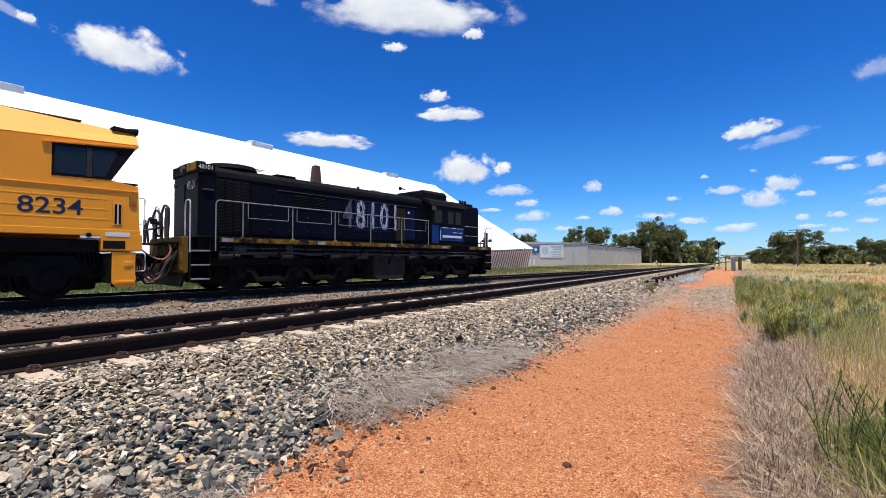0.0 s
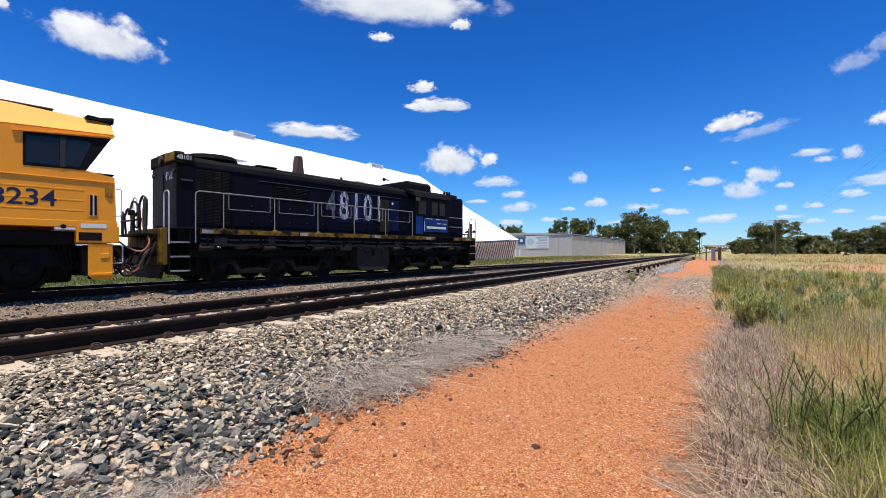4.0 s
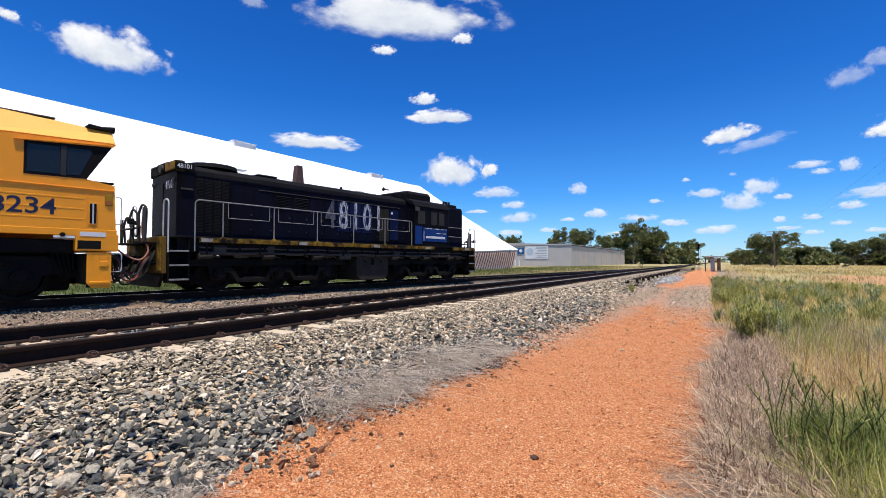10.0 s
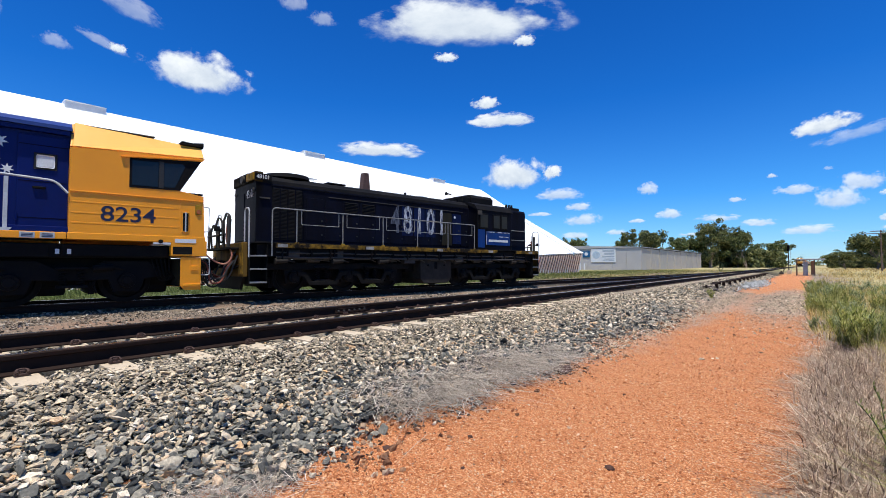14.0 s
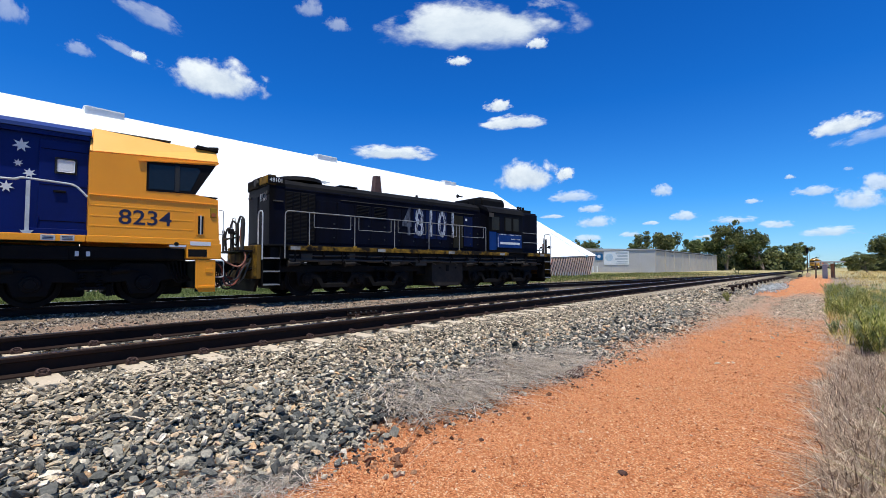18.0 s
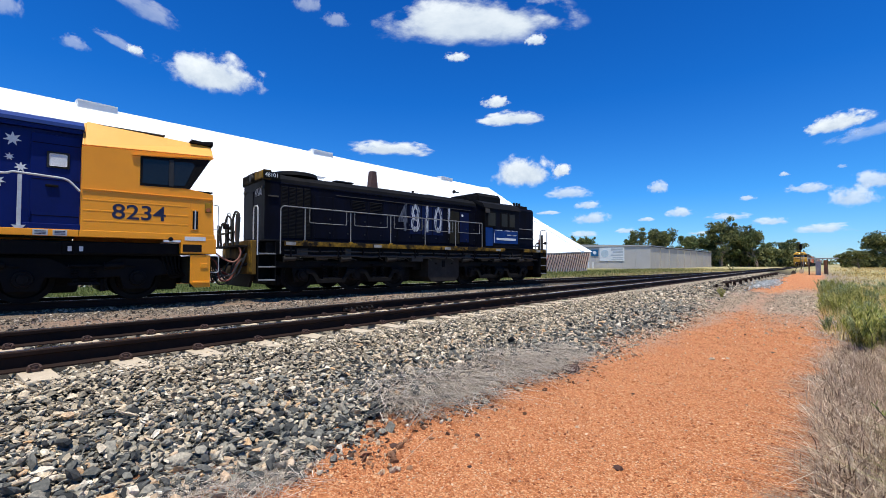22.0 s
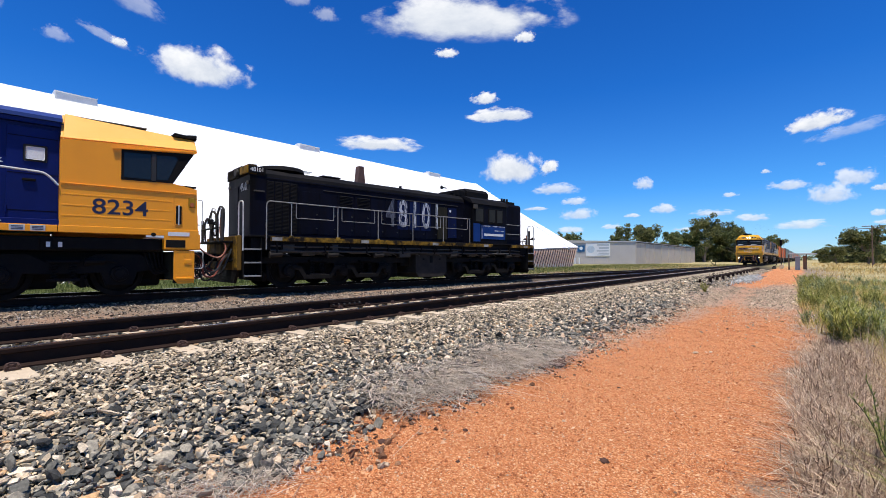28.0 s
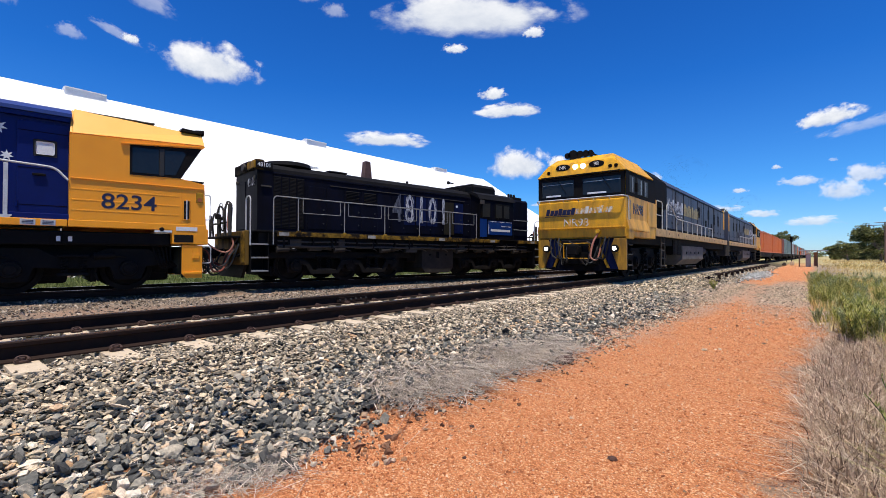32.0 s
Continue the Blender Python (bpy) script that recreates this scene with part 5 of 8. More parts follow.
    part("sight_glass", boxed(1.22, 1.25, 13.33, 13.47, 0.72, 0.98, 0.01), BLACK, tank)
    for y in (8.05, 10.75, 14.4, 15.6, 18.75):
        part("air_tank", rod(bmesh.new(), (1.14, y, 1.04), (1.14, y + 0.42, 1.04), 0.085, seg=12), DUSTY, lo, "dusty brake cylinder")
        part("push_rod", rod(bmesh.new(), (1.14, y + 0.42, 1.04), (1.14, y + 0.80, 1.0), 0.025, seg=6), DUSTY, lo)
    for y in np.arange(7.2, 19.4, 1.13):
        part("pipe_run", pipe(bmesh.new(), arc([(1.27, y, 1.12), (1.27, y + 0.3, 1.05), (1.27, y + 0.9, 1.06), (1.22, y + 1.1, 0.98)], 0.1), 0.018), DUSTY, lo)
    for s in (1, -1):
        for z, r in ((1.24, 0.026), (1.10, 0.034)):
            part("brake_pipe", pipe(bmesh.new(), [(s * 1.33, 7.0 + 0.5 * k, z + 0.012 * math.sin(k * 1.7 + z)) for k in range(25)], r, 6), DUSTY, lo, "dusty pipe along the frame")
        for a, b, z in ((7.35, 7.75, 1.06), (9.0, 9.25, 1.10), (11.75, 12.3, 0.92), (14.5, 14.85, 0.98), (17.3, 17.62, 1.04)):
            bx = part("junction_box", boxed(s * 1.12, s * 1.31, a, b, z, z + 0.26, 0.012), TANK_GREY, lo, "dusty grey equipment box")
            part("box_lid", boxed(s * 1.31, s * 1.322, a + 0.03, b - 0.03, z + 0.03, z + 0.22, 0.004), DUSTY, bx)
        for a in np.arange(7.15, 19.4, 1.57):
            part("pipe_clamp", boxed(s * 1.30, s * 1.375, a, a + 0.05, 1.05, 1.38, 0.006), GREASE, lo)
    for a, b, z in ((6.5, 7.35, 0.86), (8.5, 10.0, 0.86), (10.7, 12.2, 0.86), (12.2, 14.7, 0.60), (14.7, 19.7, 0.86)):
        part("belly", boxed(-0.8, 0.8, a, b, z, 1.13, 0.03), BLACK, lo)
    for y in (9.45, 16.85):
        part("centre_pivot", rod(bmesh.new(), (0, y, 0.85), (0, y, 1.14), 0.35, seg=16), GREASE, lo)
    bogie(lo, (7.62, 9.5, 11.3), "drop", GREASE)
    bogie(lo, (15.0, 16.9, 18.62), "drop", GREASE)
    return lo


def star(bm, y, z, r, x, points=7):
    c = bm.verts.new((x, y, z))
    ring = [bm.verts.new((x, y + (r if k % 2 == 0 else r * 0.45) * math.sin(math.pi * k / points), z + (r if k % 2 == 0 else r * 0.45) * math.cos(math.pi * k / points))) for k in range(points * 2)]
    low = [bm.verts.new((v.co.x - 0.004, v.co.y, v.co.z)) for v in ring]
    for k in range(points * 2):
        j = (k + 1) % (points * 2)
        bm.faces.new((c, ring[k], ring[j]))
        bm.faces.new((ring[k], low[k], low[j], ring[j]))
    bmesh.ops.recalc_face_normals(bm, faces=bm.faces)
    return bm


def cab_unit():
    lo = thing("locomotive", SID, "large blue and yellow diesel locomotive with a navy number", "locomotive")
    B = -16.6
    part("frame", boxed(-1.25, 1.25, B, 4.3, 1.05, 1.36, 0.02), BLACK, lo)
    for s in (1, -1):
        for k in range(4):
            a = B + k * 4.72
            part("side_sill", boxed(s * 1.40, s * 1.46, a, a + 4.715, 1.45, 1.60, 0.012), YELLOW, lo)
        part("side_sill", boxed(s * 1.30, s * 1.458, 2.285, 5.06, 1.45, 1.605, 0.012), YELLOW, lo)
    part("walkway", boxed(-1.40, 1.40, B, 2.3, 1.52, 1.58, 0.01), BLACK, lo)
    # blue body
    body = [(-1.08, 1.58), (1.08, 1.58), (1.08, 3.90), (-1.08, 3.90)]
    part("hood", prism(bmesh.new(), body, "y", B + 0.6, 2.38, 0.02), BLUE, lo, "deep blue hood")
    roof = [(-1.25, 3.90), (1.25, 3.90), (1.25, 3.98), (1.0, 4.12), (0.6, 4.18), (-0.6, 4.18), (-1.0, 4.12), (-1.25, 3.98)]
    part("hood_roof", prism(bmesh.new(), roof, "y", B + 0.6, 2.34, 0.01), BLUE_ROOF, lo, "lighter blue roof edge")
    part("roof_recess", boxed(1.08, 1.20, B + 1, 2.3, 3.80, 3.897), BLUE, lo)
    dr = part("side_door", boxed(1.08, 1.115, 1.45, 2.30, 1.68, 3.72, 0.012), BLUE, lo, "dark blue door with a pale window")
    part("window_frame", boxed(1.114, 1.124, 1.71, 2.10, 2.98, 3.34, 0.02), RUBBER, dr, "black window rubber")
    for z in (1.9, 2.7, 3.5):
        part("door_seam", boxed(1.113, 1.119, 1.47, 2.28, z, z + 0.018), BLUE_GRIMY, dr)
    # white paint on the pane stands in for its reflection
    part("door_window", boxed(1.118, 1.132, 1.75, 2.06, 3.02, 3.30, 0.03), WHITE, dr, "window with its pale reflection painted white")
    part("door_handle", boxed(1.115, 1.16, 1.70, 1.92, 2.55, 2.60, 0.008), GREASE, dr)
    part("door_hinge", rod(bmesh.new(), (1.13, 1.46, 1.85), (1.13, 1.46, 2.0), 0.02), BLUE, dr)
    part("door_step", boxed(1.08, 1.42, 1.35, 2.32, 1.585, 1.72, 0.01), BLUE, lo)
    for i, (y, z, r) in enumerate(((1.16, 3.52, 0.155), (1.12, 3.13, 0.085), (1.30, 2.93, 0.115), (0.72, 3.05, 0.12), (0.95, 2.6, 0.13))):
        part("star", star(bmesh.new(), y, z, r, 1.092), WHITE, lo, "white seven-pointed star")
    for a in np.arange(B + 1.0, 0.2, 1.32):
        part("hood_panel", boxed(1.082, 1.10, a, a + 1.24, 1.75, 3.7, 0.01), BLUE, lo)
    # cab: side profile swept across, then the slanted roof shoulders
    prof = [(2.30, 1.60), (5.04, 1.60), (5.00, 2.66), (4.44, 2.76), (4.86, 3.54), (4.98, 3.60), (5.02, 3.66), (2.30, 3.50)]
    bm = bmesh.new()
    prism(bm, prof, "x", -1.45, 1.45)
    part("cab", bm, YELLOW, lo, "yellow cab with ribbed lower side")
    v = [(1.45, 2.30, 3.503), (1.45, 5.02, 3.663), (0.85, 5.10, 4.08), (0.85, 2.36, 4.22), (-1.45, 2.30, 3.503), (-1.45, 5.02, 3.663), (-0.85, 5.10, 4.08), (-0.85, 2.36, 4.22)]
    bm = bmesh.new()
    vs = [bm.verts.new(p) for p in v]
    for f in ((0, 1, 2, 3), (5, 4, 7, 6), (3, 2, 6, 7), (1, 5, 6, 2), (4, 0, 3, 7), (4, 5, 1, 0)):
        bm.faces.new([vs[i] for i in f])
    bmesh.ops.recalc_face_normals(bm, faces=bm.faces)
    bmesh.ops.bevel(bm, geom=list(bm.edges), offset=0.045, segments=3, affect="EDGES")
    part("cab_roof", bm, YELLOW_SUNLIT, lo, "yellow cab roof with sunlight put into its paler colour")
    part("roof_edge", boxed(0.4, 0.82, 2.6, 4.0, 4.17, 4.20, 0.01), DUSTY, lo)
    # front screen and side window
    part("windscreen", prism(bmesh.new(), [(4.40, 2.76), (4.46, 2.76), (4.92, 3.57), (4.82, 3.57)], "x", -1.452, 1.452), BLACK, lo, "black forward-leaning windscreen")
    sw = part("side_window", prism(bmesh.new(), [(3.39, 2.73), (4.46, 2.76), (4.93, 3.575), (3.39, 3.44)], "x", 1.448, 1.458), BLACK, lo, "black window band")
    part("pane", prism(bmesh.new(), [(3.44, 2.79), (3.98, 2.80), (3.98, 3.41), (3.44, 3.385)], "x", 1.457, 1.463), GLASS, sw)
    part("pane", prism(bmesh.new(), [(4.10, 2.81), (4.34, 2.82), (4.56, 3.38), (4.50, 3.44), (4.10, 3.41)], "x", 1.457, 1.463), GLASS, sw)
    part("window_divider", prism(bmesh.new(), [(3.99, 2.78), (4.09, 2.78), (4.09, 3.44), (3.99, 3.44)], "x", 1.456, 1.472), RUBBER, sw)
    part("window_visor", prism(bmesh.new(), [(3.22, 3.43), (4.9, 3.60), (4.9, 3.62), (3.22, 3.45)], "x", 1.45, 1.50), YELLOW, lo)
    part("nose_top", boxed(-1.43, 1.43, 4.46, 5.0, 2.70, 2.735, 0.01), BLACK, lo)
    for z in (1.83, 2.06, 2.30):
        part("side_rib", boxed(1.442, 1.4545, 2.34, 4.42, z - 0.02, z + 0.014, 0.005), YELLOW, lo)
    part("panel_seam", boxed(1.448, 1.475, 2.31, 5.0, 2.52, 2.545, 0.006), YELLOW, lo)
    part("panel_seam", boxed(1.448, 1.458, 4.47, 4.485, 1.66, 2.52), YELLOW, lo)
    letters("number", "8234", 0.49, LETTER_NAVY, lo, at(1.4525, 3.40, 2.05) @ SIDE, 0.0028, 0.005, 1.12, "large navy number")
    gr = part("air_slot", boxed(1.448, 1.462, 4.50, 4.68, 1.70, 2.24, 0.01), YELLOW, lo)
    for y in (4.53, 4.61):
        part("slot", boxed(1.461, 1.468, y, y + 0.045, 1.74, 2.20), BLACK, gr)
    part("slot_divider", boxed(1.461, 1.472, 4.577, 4.608, 1.72, 2.22, 0.004), HANDRAIL, gr)
    ml = part("marker_light", boxed(1.448, 1.464, 4.81, 4.97, 2.18, 2.43, 0.01), YELLOW_WORN, lo, "grimy recessed marker light")
    part("lens", rod(bmesh.new(), (1.464, 4.89, 2.25), (1.48, 4.89, 2.25), 0.055, seg=12), BEACON, ml, "dull amber lens")
    part("reflector", boxed(1.458, 1.468, 4.36, 4.84, 1.44, 1.54), WHITE, lo, "white reflector strip")
    part("front_sill", boxed(-1.46, 1.46, 4.28, 5.10, 1.10, 1.50, 0.02), YELLOW, lo)
    ht = part("hatch", boxed(1.455, 1.468, 4.32, 4.75, 1.15, 1.34), BLACK, lo, "black opening")
    pw = part("pilot", boxed(-1.40, 1.40, 4.92, 4.97, 0.24, 1.08, 0.015), YELLOW, lo, "yellow pilot skirt")
    part("pilot_backing", boxed(-1.38, 1.38, 4.86, 4.915, 0.27, 1.07), BLACK, pw, "black inside of the pilot")
    for s in (1, -1):
        part("pilot_lining", boxed(s * 1.38, s * 1.397, 4.50, 4.86, 0.26, 1.09), BLACK, pw)
        part("pilot_side", prism(bmesh.new(), [(4.50, 1.08), (4.97, 1.08), (4.97, 0.24), (4.60, 0.24), (4.50, 0.36)], "x", s * 1.40, s * 1.44, 0.01), YELLOW, pw)
    part("pilot_handle", boxed(1.44, 1.46, 4.73, 4.90, 0.74, 0.86, 0.01), YELLOW, lo)
    part("pilot_lip", boxed(1.43, 1.465, 4.55, 4.95, 0.34, 0.40, 0.01), YELLOW, lo)
    for y in (4.56, 4.72, 4.88):
        part("pilot_rib", boxed(1.44, 1.452, y, y + 0.02, 0.95, 1.06), YELLOW, lo)
    lb = part("notice_plate", boxed(1.46, 1.468, 1.52, 1.76, 1.46, 1.585), HANDRAIL, lo, "dusty white notice plate with dark bars")
    for z in (1.485, 1.515, 1.545):
        part("text_bar", boxed(1.468, 1.471, 1.55, 1.73, z, z + 0.014), LETTER_NAVY, lb)
    lb = part("notice_plate", boxed(1.46, 1.468, 1.84, 2.08, 1.46, 1.585), HANDRAIL, lo, "dusty white notice plate with dark bars")
    for z in (1.485, 1.515, 1.545):
        part("text_bar", boxed(1.468, 1.471, 1.87, 2.05, z, z + 0.014), LETTER_NAVY, lb)
    part("socket_plate", boxed(1.46, 1.47, 3.9, 4.27, 1.39, 1.44), WHITE, lo)
    part("socket", rod(bmesh.new(), (1.45, 4.05, 1.46), (1.50, 4.05, 1.46), 0.05, seg=10), BLACK, lo)
    # horns and roof gear
    hn = part("horn_tray", boxed(0.45, 1.0, 4.55, 5.05, 4.07, 4.11, 0.01), BLACK, lo)
    for x in (0.55, 0.70, 0.85):
        bm = rod(bmesh.new(), (x, 4.6, 4.17), (x, 4.9, 4.15), 0.03)
        rod(bm, (x, 4.9, 4.15), (x, 5.12, 4.14), 0.04, 0.085, 12)
        part("horn", bm, BLACK, lo)
    # rails
    part("handrail", pipe(bmesh.new(), arc([(1.42, B + 1, 2.72), (1.42, 1.10, 2.72), (1.42, 1.18, 2.77), (1.42, 2.06, 2.72), (1.47, 2.28, 2.46)], 0.12, 5), 0.024, 8), HANDRAIL, lo, "white handrail")
    for y in (1.30, -0.5, -2.3, -4.1, -5.9, -7.7):
        ps = part("handrail_post", boxed(1.40, 1.44, y - 0.035, y + 0.035, 1.62, 2.72, 0.006), HANDRAIL, lo, "white handrail post")
        part("post_foot", prism(bmesh.new(), [(y - 0.11, 1.66), (y + 0.11, 1.66), (y, 1.52)], "x", 1.40, 1.455), HANDRAIL, ps)
    for y in (5.04,):
        part("front_grab_rail", pipe(bmesh.new(), arc([(1.40, y, 1.75), (1.46, y + 0.10, 1.75), (1.46, y + 0.10, 2.4), (1.40, y, 2.4)], 0.06), 0.016), HANDRAIL, lo)
        part("step_grab_rail", pipe(bmesh.new(), arc([(1.30, 5.0, 1.05), (1.40, 5.18, 1.05), (1.40, 5.18, 0.62), (1.30, 5.0, 0.62)], 0.06), 0.016), HANDRAIL, lo)
    coupler(lo, 4.95, 1)
    hoses(lo, 5.0, 1, (-0.7, -0.45, 0.4, 0.62, 0.85), RUBBER, 0.3)
    for k, (x, z) in enumerate(((-0.25, 0.30), (0.22, 0.42), (0.78, 0.26), (1.02, 0.36), (1.16, 0.50))):
        part("coupling_hose", pipe(bmesh.new(), arc([(x, 4.98, 1.05), (x, 5.22, 0.95), (x + 0.05, 5.30, z), (x - 0.06, 5.62, z + 0.03), (x - 0.1, 5.75, 0.8), (x - 0.08, 5.9, 1.0)], 0.16, 5), 0.024), RUBBER if k % 3 else HOSE, lo, "looped air hose to the next engine")
    # underframe
    for k in range(5):
        part("cable_loop", pipe(bmesh.new(), arc([(1.15, 3.9 + 0.1 * k, 1.1), (1.2, 4.1 + 0.05 * k, 0.45 + 0.06 * k), (1.1, 4.45, 0.55)], 0.2, 5), 0.02), GREASE, lo)
    part("equipment_box", boxed(0.9, 1.30, 2.2, 4.25, 1.08, 1.34, 0.02), BLACK, lo)
    for y in (2.10, 2.30):
        part("tag_plate", boxed(1.30, 1.31, y, y + 0.07, 1.13, 1.24), WHITE, lo)
    part("equipment_box", boxed(0.9, 1.28, -0.8, 2.0, 1.05, 1.34, 0.02), BLACK, lo)
    part("fuel_tank", boxed(-1.3, 1.3, -10, -3.6, 0.25, 1.05, 0.06), BLACK, lo)
    part("belly", boxed(-0.85, 0.85, -3.6, 4.2, 0.72, 1.06, 0.03), BLACK, lo)
    bogie(lo, (-0.62, 1.38, 3.43), "hump", BLACK)
    bogie(lo, (-15.0, -13.0, -11.0), "hump", BLACK)
    return lo


shunter()
cab_unit()

# ---- the goods train ----
TRAIN = []


def road_loco(lead):
    """A cab locomotive; the cab end is at y = 0, the far end at y = 20.6."""
    lo = thing("locomotive", Matrix(), "yellow-fronted dark blue diesel locomotive with lit headlights" if lead else "yellow and dark blue diesel locomotive with its cab rearwards", "locomotive", "locomotives of the goods train")
    L = 20.6
    part("frame", boxed(-1.25, 1.25, 0.5, L - 0.3, 1.10, 1.45, 0.02), BLACK, lo)
    part("side_sill", boxed(1.38, 1.47, 3.3, L - 0.4, 1.42, 1.70, 0.015), SILL_TAN, lo, "dusty cream-yellow sill")
    part("side_sill", boxed(-1.47, -1.38, 3.3, L - 0.4, 1.42, 1.70, 0.015), SILL_TAN, lo, "dusty cream-yellow sill")
    part("walkway", boxed(-1.40, 1.40, 3.3, L - 0.4, 1.62, 1.69), BLACK, lo)
    for y in np.arange(3.8, L - 0.8, 1.45):
        for s in (1, -1):
            part("sill_hole", rod(bmesh.new(), (s * 1.465, y, 1.56), (s * 1.474, y, 1.56), 0.045, seg=10), BLACK, lo)
    # cab
    part("cab", prism(bmesh.new(), [(0.03, 1.30), (3.30, 1.30), (3.30, 3.34), (0.10, 3.34), (0.06, 2.5), (0.0, 2.45)], "x", -1.45, 1.45, 0.02), YELLOW_OLD, lo, "yellow cab")
    # roof with chamfered shoulders and the sloping brow
    v = [(-1.49, -0.06, 3.30), (1.49, -0.06, 3.30), (1.49, 3.05, 3.36), (-1.49, 3.05, 3.36), (-0.95, 0.42, 3.96), (0.95, 0.42, 3.96), (0.9, 3.0, 4.02), (-0.9, 3.0, 4.02), (-1.12, 0.06, 3.72), (1.12, 0.06, 3.72)]
    bm = bmesh.new()
    vs = [bm.verts.new(p) for p in v]
    for f in ((0, 1, 9, 8), (8, 9, 5, 4), (4, 5, 6, 7), (1, 2, 6, 5, 9), (3, 0, 8, 4, 7), (2, 3, 7, 6), (3, 2, 1, 0)):
        bm.faces.new([vs[i] for i in f])
    bmesh.ops.recalc_face_normals(bm, faces=bm.faces)
    bmesh.ops.bevel(bm, geom=list(bm.edges), offset=0.025, segments=2, affect="EDGES")
    part("cab_roof", bm, YELLOW_OLD, lo, "yellow roof with sloping brow")
    # front window band with panes, sunblinds and wipers
    wb = part("window_band", boxed(-1.42, 1.42, 0.012, 0.10, 2.56, 3.29, 0.01), BLACK, lo, "black windscreen surround")
    for a, b in ((-1.30, -0.18), (0.12, 1.32)):
        p = part("pane", boxed(a, b, -0.002, 0.02, 2.64, 3.17, 0.005), GLASS, wb)
        part("blind", boxed(a + 0.02, b - 0.02, -0.006, 0.0, 3.05, 3.07), STEEL, p)
        part("dash_paper", boxed(a + 0.15, b - 0.45, -0.006, 0.0, 2.66, 2.715), WHITE, p)
        part("wiper", rod(bmesh.new(), ((a + b) / 2, -0.015, 3.2), ((a + b) / 2 + 0.3, -0.015, 2.75), 0.01), BLACK, p)
    part("side_window_band", boxed(1.448, 1.456, 0.02, 3.28, 2.56, 3.33), BLACK, lo, "black cab side band")
    part("side_window_band", boxed(-1.456, -1.448, 0.02, 3.28, 2.56, 3.33), BLACK, lo)
    for s in (1, -1):
        for a, b in ((0.35, 0.85), (1.15, 1.7), (1.85, 2.3)):
            part("side_pane", boxed(s * 1.455, s * 1.462, a, b, 2.68, 3.2), GLASS_DUSTY, lo)
        # pale strips laid over the panes as painted glints
        for a in (0.62, 1.50, 2.02):
            part("window_rail", boxed(s * 1.462, s * 1.470, a, a + 0.07, 2.70, 3.16), STEEL, lo, "pale strip painted as a glint on the pane")
        part("mirror", boxed(s * 1.462, s * 1.52, 0.92, 1.06, 2.74, 3.02, 0.01), BLACK, lo, "black folding mirror")
    # nose panel, lettering
    part("nose_panel", boxed(-1.43, 1.43, -0.03, 0.04, 1.60, 2.46, 0.02), YELLOW_OLD, lo)
    def slanted(x, z0, z1, w, lean):
        return prism(bmesh.new(), [(x, z0), (x + w, z0), (x + w + lean, z1), (x + lean, z1)], "y", -0.037, -0.029)
    br = part("operator_lettering", slanted(-1.18, 1.985, 2.005, 0.98, 0.0), LETTER_NAVY, lo, "row of slanted lettering bars")
    for k in range(7):
        part("lettering_bar", slanted(-1.16 + k * 0.146, 2.03, 2.21 if k % 3 else 2.25, 0.128, 0.05), LETTER_NAVY, br, "dark slanted lettering bar")
    for k in range(8):
        part("lettering_bar", slanted(-0.13 + k * 0.150, 2.05, 2.22 if k % 3 != 2 else 2.27, 0.128, 0.05), LETTER_WORN, br, "white slanted lettering bar")
    if lead:
        letters("number", "NR98", 0.36, LETTER_WORN, lo, at(-0.10, -0.036, 1.76) @ FRONT, 0.004, 0.0, 1.0, "white number")
        letters("side_number", "NR98", 0.48, LETTER_NAVY, lo, at(1.455, 1.25, 2.17) @ SIDE, 0.004, 0.004, 0.95, "navy number")
    for s in (1, -1):
        part("door_panel", boxed(s * 1.45, s * 1.462, 2.3, 3.28, 1.7, 2.5, 0.01), YELLOW_OLD, lo)
        part("cab_kick_panel", prism(bmesh.new(), [(s * 1.45, 1.86), (s * 1.45, 1.50), (s * 1.53, 1.50), (s * 1.53, 1.55)], "y", 0.08, 2.27, 0.006), YELLOW_OLD, lo, "flared yellow lower panel")
        part("cab_grab_rail", pipe(bmesh.new(), arc([(s * 1.45, 0.30, 2.42), (s * 1.51, 0.30, 2.42), (s * 1.51, 0.30, 1.84), (s * 1.45, 0.30, 1.84)], 0.03), 0.014), RAIL_GREY, lo)
    part("nose_rail", pipe(bmesh.new(), arc([(-1.42, -0.03, 2.45), (-1.42, -0.16, 2.53), (1.42, -0.16, 2.53), (1.46, 0.25, 2.53), (1.46, 0.28, 1.8)], 0.08), 0.02), HANDRAIL, lo, "pale handrail")
    for x in (-1.0, -0.5, 0.0, 0.5, 1.0):
        part("rail_stay", rod(bmesh.new(), (x, -0.16, 2.53), (x, -0.02, 2.44), 0.012), HANDRAIL, lo)
    # headlights and number boards in the brow
    for x in (-0.13, 0.13):
        part("headlight", rod(bmesh.new(), (x, 0.10, 3.60), (x, -0.02, 3.58), 0.08, seg=18), HEADLIGHT, lo, "lit round headlight")
    for x, t in ((-0.56, "NR"), (0.56, "98")):
        nb = part("number_board", prism(bmesh.new(), [(x + 0.24 * math.cos(a) * (1 if abs(math.cos(a)) > 0.3 else 1), 3.60 + 0.11 * math.sin(a)) for a in np.linspace(0, 2 * math.pi, 18)[:-1]], "y", -0.01, 0.10), BLACK, lo, "black oval number board")
        if lead:
            letters("board_number", t, 0.17, LETTER_WHITE, nb, at(x, -0.014, 3.6) @ FRONT, 0.003, 0, 1.0, "white characters")
